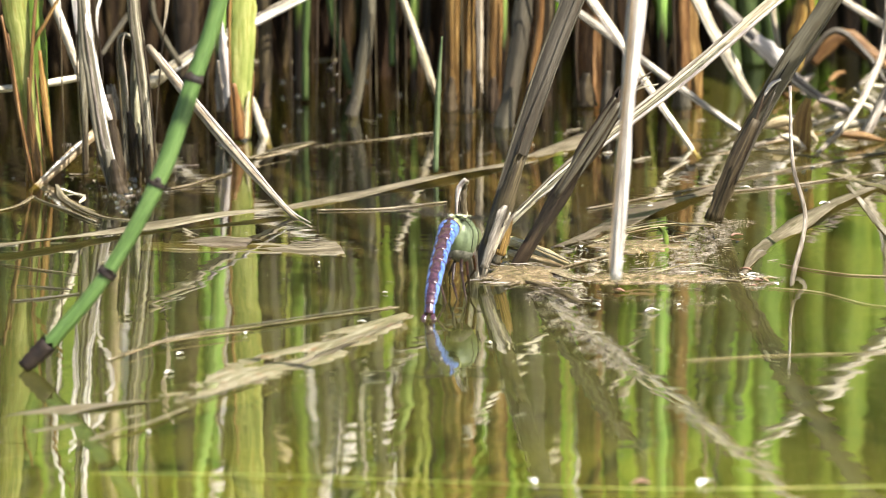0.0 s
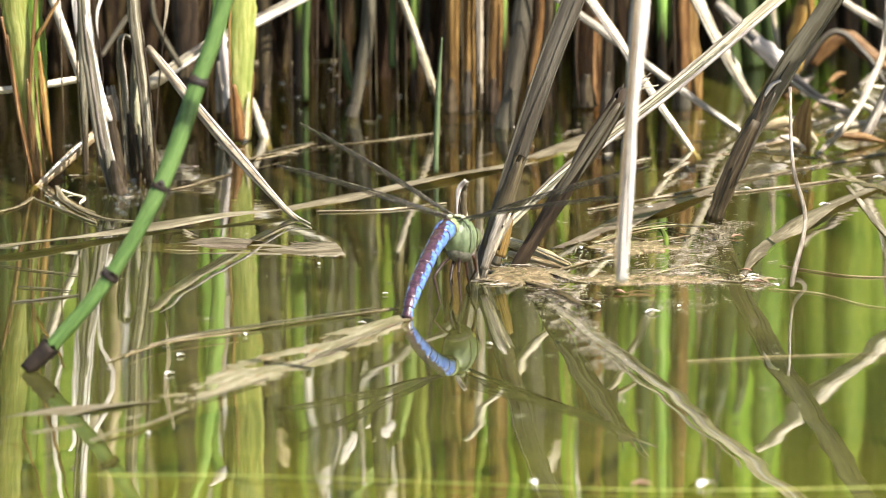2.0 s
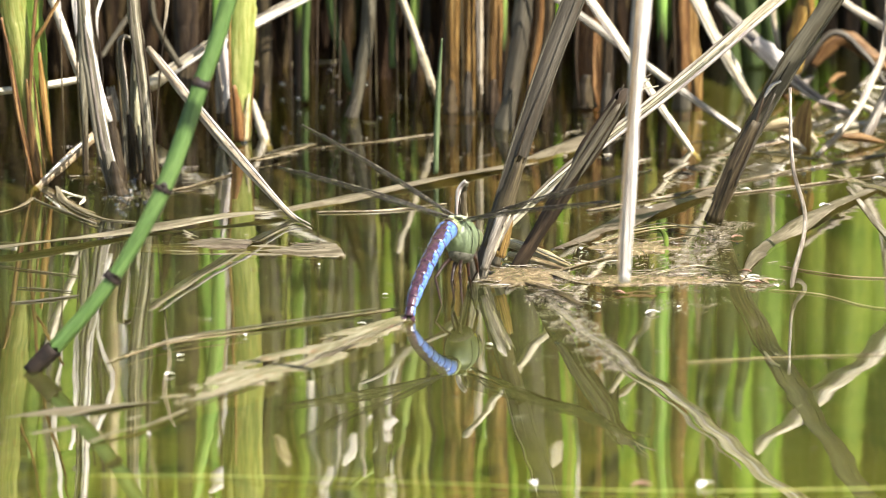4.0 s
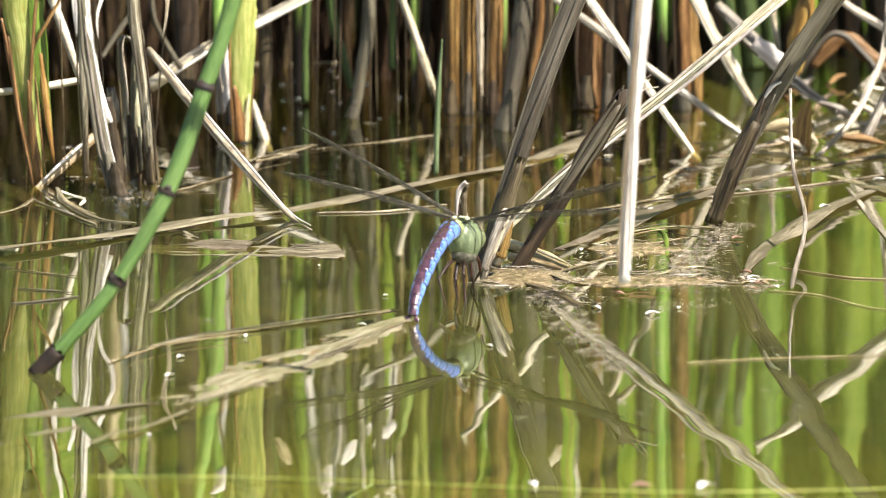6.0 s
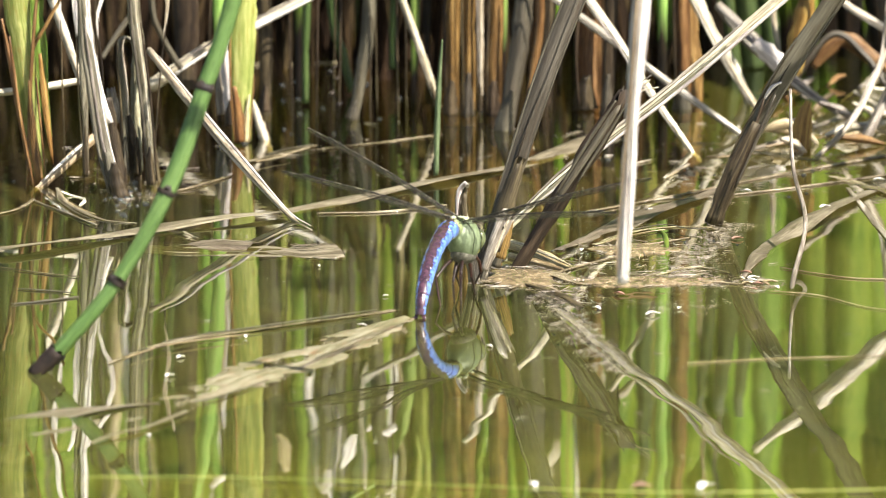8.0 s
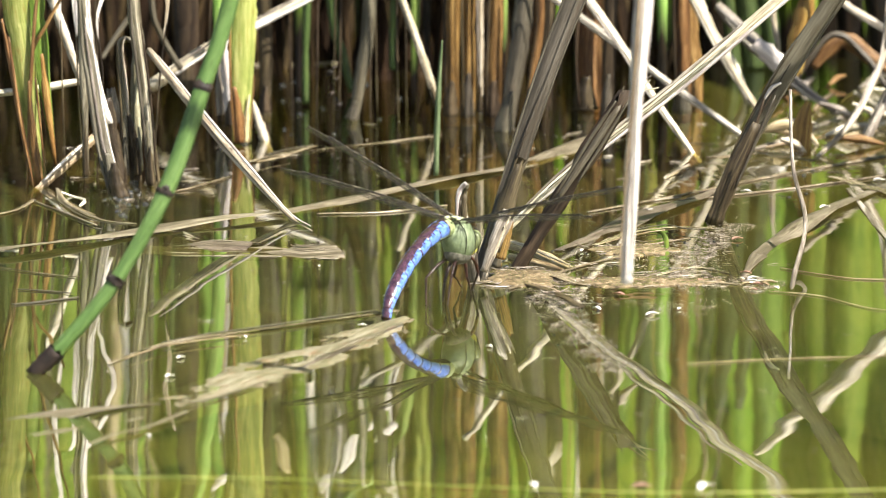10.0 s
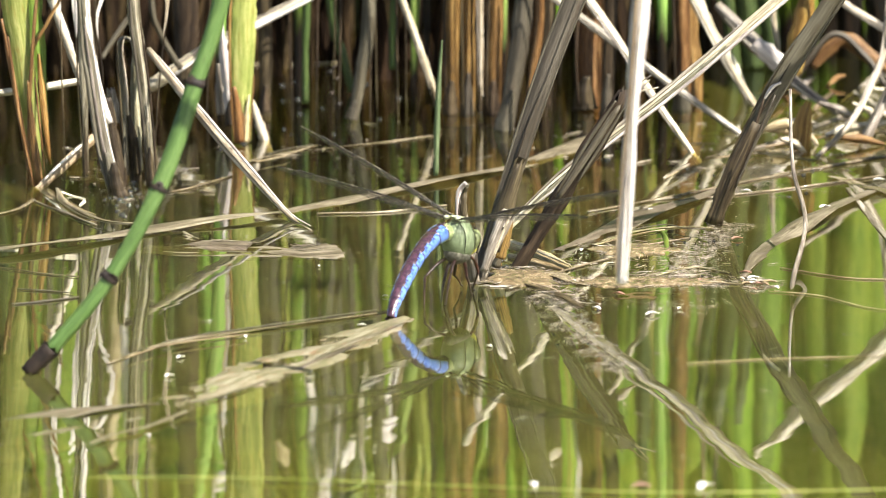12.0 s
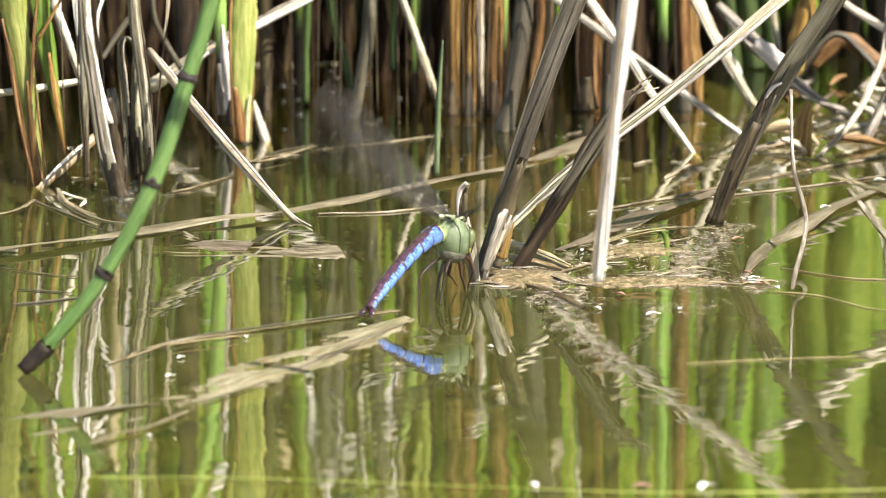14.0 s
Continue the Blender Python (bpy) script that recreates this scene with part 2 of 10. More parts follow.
def water_material():
    """Murky pond water: a mirror by its Fresnel gloss over a cloudy olive body that lets the shallows show."""
    n = Net("pond_water")
    oc = n.coord("Object")
    silt = n.noise(oc, 9.0, 4.0)
    murk = n.add("SubsurfaceScattering", falloff="BURLEY")
    murk.inputs["Scale"].default_value = 0.05
    murk.inputs["Radius"].default_value = (1, 1, 1)
    n.link(n.ramp(silt, (0.3, (0.046, 0.051, 0.011)), (0.7, (0.070, 0.076, 0.018))), murk.inputs[0])
    clear = n.add("BsdfTransparent")
    clear.inputs[0].default_value = (0.80, 0.76, 0.42, 1)
    body = n.add("MixShader")
    place = n.add("SeparateXYZ")
    n.link(oc, place.inputs[0])
    # Pale murk thins towards the bank, so the water darkens as in its shade.
    bank_shade = n.math("ADD", place.outputs[1], n.math("MULTIPLY", n.noise(oc, 7.0, 3.0), 0.16))
    n.link(n.ramp(bank_shade, (-0.04, (0.45, 0.45, 0.45)), (0.24, (0.92, 0.92, 0.92))), body.inputs[0])
    n.link(murk.outputs[0], body.inputs[1])
    n.link(clear.outputs[0], body.inputs[2])
    sep = n.add("SeparateXYZ")
    n.link(oc, sep.inputs[0])
    lively = n.ramp(n.math("ABSOLUTE", sep.outputs[0]), (0.16, (0, 0, 0)), (0.42, (1, 1, 1)))
    calm = n.noise(n.scaled(oc, (24, 17, 1)), 1.0, 1.0, 0.4)
    swell = n.noise(n.scaled(oc, (52, 74, 1)), 1.0, 1.0, 0.4, 0.2)
    fine = n.noise(n.scaled(oc, (26, 120, 1)), 1.0, 2.0, 0.5)
    back = n.ramp(place.outputs[1], (0.02, (0, 0, 0)), (0.18, (1, 1, 1)))
    calm = n.math("ADD", calm, n.math("MULTIPLY", n.math("MULTIPLY", fine, back), 0.55))
    height = n.math("ADD", n.math("MULTIPLY", calm, 0.20), n.math("MULTIPLY", n.math("MULTIPLY", swell, lively), 0.085))
    b = n.add("Bump")
    b.inputs["Strength"].default_value, b.inputs["Distance"].default_value = 1.0, 0.0008
    n.link(height, b.inputs["Height"])
    gl = n.add("BsdfGlossy")
    gl.inputs["Roughness"].default_value = 0.0
    gl.inputs[0].default_value = (1, 1, 1, 1)
    n.link(b.outputs[0], gl.inputs["Normal"])
    fr = n.add("Fresnel")
    fr.inputs["IOR"].default_value = 1.333
    top = n.add("MixShader")
    n.link(fr.outputs[0], top.inputs[0])
    n.link(body.outputs[0], top.inputs[1])
    n.link(gl.outputs[0], top.inputs[2])
    n.link(top.outputs[0], n.out.inputs[0])
    return n.m


WATER = water_material()


def mud_material():
    n = Net("peaty_mud")
    oc = n.coord("Object")
    f = n.noise(oc, 30, 6.0, 0.65, 0.4)
    g = n.noise(oc, 1.2, 4.0)
    col = n.ramp(f, (0.3, (0.018, 0.013, 0.008)), (0.6, (0.05, 0.036, 0.02)), (0.75, (0.11, 0.085, 0.05)))
    col = n.mix(n.ramp(g, (0.45, (0, 0, 0)), (0.6, (1, 1, 1))), col, (0.045, 0.06, 0.015))
    # Bank shade put into the bed's colour: dark there, pale silt farther out.
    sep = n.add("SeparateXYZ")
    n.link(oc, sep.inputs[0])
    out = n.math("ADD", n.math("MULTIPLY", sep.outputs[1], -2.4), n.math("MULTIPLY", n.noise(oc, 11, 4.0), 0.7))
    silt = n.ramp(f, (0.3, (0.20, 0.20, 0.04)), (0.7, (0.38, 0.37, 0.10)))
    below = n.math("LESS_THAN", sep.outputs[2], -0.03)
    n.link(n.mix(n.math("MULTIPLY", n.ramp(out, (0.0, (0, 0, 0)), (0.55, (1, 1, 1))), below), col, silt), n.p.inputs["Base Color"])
    n.p.inputs["Roughness"].default_value = 0.8
    n.bump(f, 0.8, 0.01)
    return n.m


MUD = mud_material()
ALGAE = skin("algae_scum", (0.05, 0.037, 0.019), (0.25, 0.188, 0.11), 420, 0.25, 0.8)
BUBBLE = skin("bubble_film", (0.02, 0.02, 0.018), (0.05, 0.05, 0.045), 300, 0.11, 1.0, 1.0, grain=0.02)
BUBBLE.node_tree.nodes["Principled BSDF"].inputs["Alpha"].default_value = 0.45
HAIR = skin("grey_hairy_chest", (0.05, 0.045, 0.03), (0.15, 0.14, 0.10), 900, 0.8)
PETAL = skin("white_petal", (0.7, 0.66, 0.62), (0.85, 0.80, 0.78), 300, 0.5)
PINK = skin("pink_bud_scale", (0.22, 0.10, 0.07), (0.5, 0.3, 0.24), 700, 0.5)


# ---- builders ----
def spline(points, count):
    """Catmull-Rom through a few control points."""
    p = [Vector(q) for q in points]
    p = [p[0] * 2 - p[1]] + p + [p[-1] * 2 - p[-2]]
    out = []
    for i in range(count + 1):
        s = i / count * (len(p) - 3)
        k = min(int(s), len(p) - 4)
        u = s - k
        a, b, c, d = p[k:k + 4]
        out.append(0.5 * (2 * b + (c - a) * u + (2 * a - 5 * b + 4 * c - d) * u * u + (3 * b - a - 3 * c + d) * u ** 3))
    return out


def loft(line, widths, shape="stem", roll=0.0, twist=0.0, flat=False, fold=0.25, wob=0.0, seed=0, sides=16, ragged=0.0, rib=0.022):
    """Verts, faces and uvs of a strand along a line. shape: stem (ribbed tube) or leaf (a folded strap with thickness)."""
    rng = random.Random(seed)
    verts, faces, uvs = [], [], []
    n = len(line)
    length = 0.0
    run = [0.0]
    for a, b in zip(line, line[1:]):
        length += (b - a).length
        run.append(length)
    ph = rng.uniform(0, 9)
    notch = {rng.randrange(n): rng.uniform(0.05, 0.22) for _ in range(n // 7)} if shape == "leaf" else {}
    for i, c in enumerate(line):
        u = run[i] / length
        t = (line[min(i + 1, n - 1)] - line[max(i - 1, 0)]).normalized()
        ref = Vector((0, 0, 1)) if flat else Vector((0, 1, 0))
        side = t.cross(ref)
        side = side.normalized() if side.length > 1e-4 else Vector((1, 0, 0))
        up = side.cross(t).normalized()
        ang = radians(roll + twist * u) + wob * math.sin(u * 7 + ph)
        side, up = side * math.cos(ang) + up * math.sin(ang), up * math.cos(ang) - side * math.sin(ang)
        k = u * (len(widths) - 1)
        j = min(int(k), len(widths) - 2)
        w = (widths[j] * (1 - k + j) + widths[j + 1] * (k - j)) * (1 + 0.06 * math.sin(u * 23 + ph) + rng.uniform(-0.02, 0.02))
        w *= 1 - notch.get(i, 0.0)
        c = c + side * (wob * w * 0.6 * math.sin(u * 11 + ph * 2)) + up * (wob * w * 0.5 * math.sin(u * 9 + ph))
        for s in range(sides):
            if shape == "stem":
                a = 2 * math.pi * s / sides
                r = w / 2 * (1 + (0.07 if s % 2 else -0.03))
                q = side * (math.cos(a) * r) + up * (math.sin(a) * r * 0.8)
                across = a * w / 2
            else:
                half = sides // 2
                f = (s / (half - 1)) if s < half else (sides - 1 - s) / (half - 1)
                x = 2 * f - 1
                th = (0.014 if flat else 0.045) * w + 0.00012
                z = fold * w * (math.sqrt(x * x + 0.03) - 0.5) + (th if s < half else -th) * (1.1 - x * x) + rib * w * math.sin(x * 13 + ph + 1.5 * math.sin(u * 5 + ph))
                q = side * (x * w / 2) + up * z
                across = x * w / 2
            if ragged and i >= n - 2:
                q = q + t * rng.uniform(-1, 1) * ragged * w
            verts.append(c + q)
            uvs.append((across, run[i]))
    for i in range(n - 1):
        for s in range(sides):
            e = (s + 1) % sides
            faces.append((i * sides + s, i * sides + e, (i + 1) * sides + e, (i + 1) * sides + s))
    faces.append(tuple(range(sides - 1, -1, -1)))
    faces.append(tuple((n - 1) * sides + s for s in range(sides)))
    return verts, faces, uvs


def mesh_of(name, verts, faces, uvs, mats, picks=None, smooth=True):
    me = bpy.data.meshes.new(name)
    me.from_pydata([tuple(v) for v in verts], [], faces)
    for m in mats:
        me.materials.append(m)
    if uvs is not None:
        layer = me.uv_layers.new(name="UVMap")
        loops = np.zeros(len(me.loops), dtype=np.int32)
        me.loops.foreach_get("vertex_index", loops)
        layer.data.foreach_set("uv", np.asarray(uvs, dtype=np.float32)[loops].ravel())
    me.polygons.foreach_set("use_smooth", [smooth] * len(me.polygons))
    if picks is not None:
        me.polygons.foreach_set("material_index", picks)
    me.update()
    return me


def piece(parent, name, label, points, widths, material, shape="leaf", count=12, **how):
    """A part of a stem or leaf: a sheath, a flap, a loose fibre."""
    foot = parent.location
    line = [p - foot for p in spline(points, count)]
    v, f, uv = loft(line, widths, shape, seed=next(SEED), **how)
    ob = new(name, mesh_of(name, v, f, uv, [material]))
    ob.parent = parent
    return tagged(ob, label)


SEED = itertools.count(1)


def strand(name, label, category, points, widths, material, shape="stem", group="", count=26, **how):
    """One stem or leaf, its origin at its foot."""
    foot = Vector(points[0])
    line = [p - foot for p in spline(points, count)]
    v, f, uv = loft(line, widths, shape, seed=next(SEED), **how)
    ob = new(name, mesh_of(name, v, f, uv, [material]))
    ob.location = foot
    return tagged(ob, label, category, group)


def part(name, me, parent, label="", m=None):
    ob = new(name, me)
    ob.parent = parent
    if m is not None:
        ob.matrix_basis = m
    return tagged(ob, label)


def sunk_leaf(label, points, widths, material, lift, seed):
    """A soaked leaf that lies in the water's skin: its limp blade dips under here and there; frayed ribs lie on it."""
    foot = Vector(points[0])
    line = [p - foot for p in spline(points, 70)]
    ob = new("floating_leaf")
    ob.location = foot
    tagged(ob, label, "floating straw", "leaves afloat")
    cols, n = 15, len(line)
    verts, faces, uvs, run = [], [], [], 0.0
    for layer in (0, 1):
        run = 0.0
        for i, c in enumerate(line):
            t = (line[min(i + 1, n - 1)] - line[max(i - 1, 0)]).normalized()
            side = Vector((t.y, -t.x, 0))
            k = i / (n - 1) * (len(widths) - 1)
            j = min(int(k), len(widths) - 2)
            w = widths[j] * (1 - k + j) + widths[j + 1] * (k - j)
            run += (c - line[max(i - 1, 0)]).length
            for q in range(cols):
                x = 2 * q / (cols - 1) - 1
                edge = 1 + 0.22 * noise.noise(Vector((run * 160, seed, math.copysign(3, x)))) + 0.03 * noise.noise(Vector((run * 500, seed, x)))
                p = c + side * (x * w / 2 * edge)
                z = lift + 0.0009 * noise.noise(Vector((run * 40, x * 1.7, seed))) + 0.0003 * noise.noise(Vector((run * 260, x * 4, seed))) - 0.0014 * abs(x) ** 4 - 0.004 * max(0.0, 0.42 - i / n)
                verts.append((p.x, p.y, z - 0.0004 * layer))
                uvs.append((x * w / 2, run))
    m = n * cols
    for i in range(n - 1):
        for q in range(cols - 1):
            a = i * cols + q
            faces.append((a, a + 1, a + cols + 1, a + cols))
            faces.append((m + a, m + a + cols, m + a + cols + 1, m + a + 1))
        for a, b in ((i * cols + cols - 1, (i + 1) * cols + cols - 1), ((i + 1) * cols, i * cols)):
            faces.append((a, m + a, m + b, b))
    part("blade", mesh_of("blade", verts, faces, uvs, [material]), ob)
    rng = random.Random(seed)
    for k in range(3):
        a = rng.randrange(6, n - 24)
        b = min(n - 2, a + rng.randrange(14, 34))
        shift = rng.uniform(-0.36, 0.36)
        rib = []
        for i in range(a, b, 3):
            t = (line[i + 1] - line[i - 1]).normalized()
            kk = i / (n - 1) * (len(widths) - 1)
            w = widths[min(int(kk), len(widths) - 1)]
            rib.append(line[i] + Vector((t.y, -t.x, 0)) * (shift * w) + Vector((0, 0, lift + 0.0004 + 0.0005 * noise.noise(Vector((i * 0.3, k, seed))))))
        v, f, uv = loft(rib, (0.0006, 0.0014, 0.0012, 0.0004), "leaf", flat=True, fold=0.05, seed=seed * 9 + k, sides=8)
        part("frayed_rib", mesh_of("frayed_rib", v, f, uv, [(material, SOAKED)[k % 2]]), ob, ("cream strip", "brown strip")[k % 2])
    return ob


def thing(name, label, category, m, group=""):
    ob = new(name)
    ob.empty_display_size = 0.01
    ob.matrix_basis = m
    return tagged(ob, label, category, group)


def ball(name, radii, material, seg=20, rings=14, shape=None):
    bm = bmesh.new()
    bmesh.ops.create_uvsphere(bm, u_segments=seg, v_segments=rings, radius=1.0)
    for v in bm.verts:
        v.co = Vector((v.co.x * radii[0], v.co.y * radii[1], v.co.z * radii[2]))
        if shape:
            v.co = shape(v.co)
    me = bpy.data.meshes.new(name)
    bm.to_mesh(me)
    bm.free()
    me.materials.append(material)
    me.polygons.foreach_set("use_smooth", [True] * len(me.polygons))
    return me


# ---- large structure ----
def bank_height(x, y):
    """Ground level: a pond basin whose far bank begins behind the stems."""
    edge = 0.40 + 0.05 * noise.noise(Vector((x * 3, 1.7, 0)))
    far = min(max((y - edge) / 0.5, 0.0), 1.0)
    near = min(max((-2.5 - y) / 0.5, 0.0), 1.0)
    sides = min(max((abs(x) - 5.5) / 1.5, 0.0), 1.0)
    k = max(far, near, sides)
    z = -0.07 + 0.20 * k * k * (3 - 2 * k)
    z += 0.012 * noise.noise(Vector((x * 14, y * 14, 0))) + 0.15 * k * noise.noise(Vector((x * 0.15, y * 0.15, 4)))
    return z


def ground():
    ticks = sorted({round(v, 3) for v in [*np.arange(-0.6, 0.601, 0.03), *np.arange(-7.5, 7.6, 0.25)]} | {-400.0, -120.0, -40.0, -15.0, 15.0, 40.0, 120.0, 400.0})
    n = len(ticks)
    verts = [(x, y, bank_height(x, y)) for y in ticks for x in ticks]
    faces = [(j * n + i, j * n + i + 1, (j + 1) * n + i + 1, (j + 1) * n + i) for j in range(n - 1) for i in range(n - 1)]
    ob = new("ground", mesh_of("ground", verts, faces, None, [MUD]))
    return tagged(ob, "peaty mud of bed and bank, kept dark by the bank for shade", "ground", kind="structure")


def water():
    ticks = [-7.0, -0.5, 0.5, 7.0]
    ys = [-2.9, -0.8, 0.5, 0.8]
    verts = [(x, y, 0.0) for y in ys for x in ticks]
    faces = [(j * 4 + i, j * 4 + i + 1, (j + 1) * 4 + i + 1, (j + 1) * 4 + i) for j in range(3) for i in range(3)]
    ob = new("water", mesh_of("water", verts, faces, None, [WATER]))
    return tagged(ob, "murky olive pond water with faint ripples", "water", kind="structure")


ground()
POND = water()


def reed_bed(name, label, count, xs, ys, heights, widths, lean, material, seed, hang=0.0, faces_to=(-0.9, 0.9)):
    """Countless upright leaves and stems on the far bank, as one mass."""
    rng = random.Random(seed)
    verts, faces, uvs = [], [], []
    for _ in range(count):
        x, y = rng.uniform(*xs), ys[0] + (ys[1] - ys[0]) * rng.random() ** 1.3
        h, w = rng.uniform(*heights), rng.uniform(*widths)
        a, b = rng.gauss(0, lean), rng.gauss(0, lean)
        face = rng.uniform(*faces_to)
        sx, sy = math.cos(face), math.sin(face)
        z0 = max(bank_height(x, y), -0.02) - 0.01
        base = len(verts)
        rows = 7
        for i in range(rows):
            u = i / (rows - 1)
            cx, cy = x + a * h * u + hang * a * h * u ** 3, y + b * h * u
            cz = z0 + h * (u - hang * abs(a) * u ** 3)
            ww = w * (1 - u ** 3) * (0.75 + 0.6 * u) + 0.0006
            for s, d in ((-0.5, 0.0), (0.0, -0.16), (0.5, 0.0), (0.0, 0.05)):
                verts.append((cx + sx * s * ww - sy * d * ww, cy + sy * s * ww + sx * d * ww, cz))
                uvs.append((s * ww, h * u))
        for i in range(rows - 1):
            for s in range(4):
                e = (s + 1) % 4
                faces.append((base + i * 4 + s, base + i * 4 + e, base + (i + 1) * 4 + e, base + (i + 1) * 4 + s))
    ob = new(name, mesh_of(name, verts, faces, uvs, [material]))
    return tagged(ob, label, "reeds", kind="stuff")


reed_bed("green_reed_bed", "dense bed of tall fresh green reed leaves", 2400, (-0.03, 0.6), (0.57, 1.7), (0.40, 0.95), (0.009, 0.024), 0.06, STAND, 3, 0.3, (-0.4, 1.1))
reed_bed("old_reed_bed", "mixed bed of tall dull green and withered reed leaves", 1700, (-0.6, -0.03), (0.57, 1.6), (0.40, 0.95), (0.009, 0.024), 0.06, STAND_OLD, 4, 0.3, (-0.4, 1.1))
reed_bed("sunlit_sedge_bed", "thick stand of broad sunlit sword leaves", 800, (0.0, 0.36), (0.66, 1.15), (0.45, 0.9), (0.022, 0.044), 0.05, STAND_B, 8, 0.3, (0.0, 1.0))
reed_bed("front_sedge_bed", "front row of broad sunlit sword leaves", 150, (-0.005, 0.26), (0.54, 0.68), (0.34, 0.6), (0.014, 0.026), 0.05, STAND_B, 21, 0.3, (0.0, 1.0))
# Dark screen of straw stands in for the shaded depth behind the stems.
reed_bed("dead_reed_bed", "tangle of old reed feet, near black for bank shade", 640, (-0.32, 0.07), (0.36, 0.62), (0.045, 0.115), (0.0025, 0.007), 0.16, LITTER, 5)
# Unseen reeds added right of the view to dapple the back water with shade.
reed_bed("side_reed_bed", "unseen tall green reeds added to shade the back water", 110, (0.22, 0.45), (0.02, 0.32), (0.18, 0.36), (0.007, 0.014), 0.10, STAND, 9, 0.3)


# ---- plants ----
# old stems standing in open water
reed = strand("dead_reed", "broad weathered brown reed stem leaning over the water", "reed", [(0.0077, -0.0526, -0.0055), (0.0088, -0.0526, -0.0020), (0.0174, -0.0505, 0.0246), (0.0263, -0.0505, 0.0523), (0.0350, -0.0485, 0.0750), (0.0604, -0.0444, 0.1387)], (0.0041, 0.0049, 0.0055, 0.0061, 0.0064, 0.0064), UMBER, "leaf", fold=0.12, roll=8, ragged=0.5, rib=0.007, group='old reed stems')
# Strips on stems put sunlit edges and shaded sides into the colour.
piece(reed, "dry_strip", "brown strip", [(0.0143, -0.0568, 0.0087), (0.0210, -0.0559, 0.0288), (0.0279, -0.0563, 0.0496), (0.0332, -0.0551, 0.0639), (0.0464, -0.0529, 0.0972)], (0.0003, 0.0004, 0.0005, 0.0005, 0.0003), UMBER, "leaf", count=18, fold=0.25, ragged=0.3)
piece(reed, "dry_strip", "brown strip", [(0.0135, -0.0562, 0.0207), (0.0195, -0.0561, 0.0402), (0.0253, -0.0559, 0.0581), (0.0309, -0.0547, 0.0728), (0.0468, -0.0521, 0.1130)], (0.0003, 0.0006, 0.0006, 0.0006, 0.0004), UMBER, "leaf", count=18, fold=0.25, ragged=0.3)
piece(reed, "dry_strip", "dark strip", [(0.0115, -0.0569, 0.0072), (0.0142, -0.0564, 0.0158), (0.0170, -0.0559, 0.0243), (0.0198, -0.0560, 0.0332), (0.0227, -0.0561, 0.0423)], (0.0003, 0.0005, 0.0005, 0.0006, 0.0003), DARK, "leaf", count=18, fold=0.25, ragged=0.3)
piece(reed, "sheath", "wet orange-brown inner sheath", [(0.0152, -0.0490, 0.0052), (0.0165, -0.0490, 0.0101), (0.0179, -0.0490, 0.0153)], (0.0030, 0.0034, 0.0022), RUST, "leaf", fold=0.25, ragged=0.3)
piece(reed, "split_shard", "pale split shard", [(0.0109, -0.0606, 0.0034), (0.0134, -0.0606, 0.0100), (0.0166, -0.0596, 0.0175)], (0.0021, 0.0033, 0.0046), GREY, "leaf", fold=0.3, ragged=0.7)
piece(reed, "sheath", "brown wet sheath", [(0.0141, -0.0383, 0.0012), (0.0159, -0.0383, 0.0074), (0.0177, -0.0383, 0.0167)], (0.0028, 0.0024, 0.0011), UMBER, "leaf", fold=0.4)
piece(reed, "sheath", "dark ribbed sheath", [(0.0128, -0.0576, 0.0088), (0.0166, -0.0576, 0.0211), (0.0204, -0.0566, 0.0324)], (0.0046, 0.0055, 0.0030), DARK, "leaf", fold=0.45, roll=10, ragged=0.6)
piece(reed, "loose_fibre", "pale loose fibre", [(0.0112, -0.0596, 0.0014), (0.0131, -0.0596, 0.0091), (0.0152, -0.0586, 0.0158)], (0.0008, 0.0011, 0.0005), PALE, "leaf", fold=0.2)
piece(reed, "loose_fibre", "pale loose fibre", [(0.0134, -0.0606, 0.0077), (0.0158, -0.0606, 0.0135), (0.0181, -0.0596, 0.0186)], (0.0008, 0.0012, 0.0005), PALE, "leaf", fold=0.2)
reed = strand("dead_reed", "broken dark wet reed stem with a frayed end", "reed", [(0.0167, -0.0301, -0.0063), (0.0186, -0.0301, -0.0031), (0.0293, -0.0301, 0.0147), (0.0407, -0.0311, 0.0335), (0.0493, -0.0322, 0.0470)], (0.0034, 0.0040, 0.0052, 0.0058, 0.0049), DARK, "leaf", fold=0.14, roll=-8, ragged=0.9, rib=0.007, group='old reed stems')
piece(reed, "dry_strip", "brown strip", [(0.0302, -0.0356, 0.0201), (0.0350, -0.0362, 0.0282), (0.0394, -0.0368, 0.0356), (0.0432, -0.0369, 0.0414), (0.0467, -0.0370, 0.0466)], (0.0005, 0.0009, 0.0009, 0.0009, 0.0004), UMBER, "leaf", count=18, fold=0.25, ragged=0.3)
piece(reed, "dry_strip", "brown strip", [(0.0365, -0.0360, 0.0243), (0.0407, -0.0365, 0.0310), (0.0442, -0.0368, 0.0366), (0.0471, -0.0369, 0.0415), (0.0499, -0.0371, 0.0461)], (0.0004, 0.0008, 0.0008, 0.0007, 0.0004), UMBER, "leaf", count=18, fold=0.25, ragged=0.3)
piece(reed, "frayed_fibre", "thin frayed fibre", [(0.0481, -0.0322, 0.0449), (0.0529, -0.0322, 0.0483), (0.0583, -0.0332, 0.0497)], (0.0005, 0.0005, 0.0003), PALE, "stem")
piece(reed, "frayed_fibre", "thin frayed fibre", [(0.0468, -0.0322, 0.0436), (0.0511, -0.0322, 0.0470), (0.0560, -0.0332, 0.0518)], (0.0005, 0.0005, 0.0003), GREY, "stem")
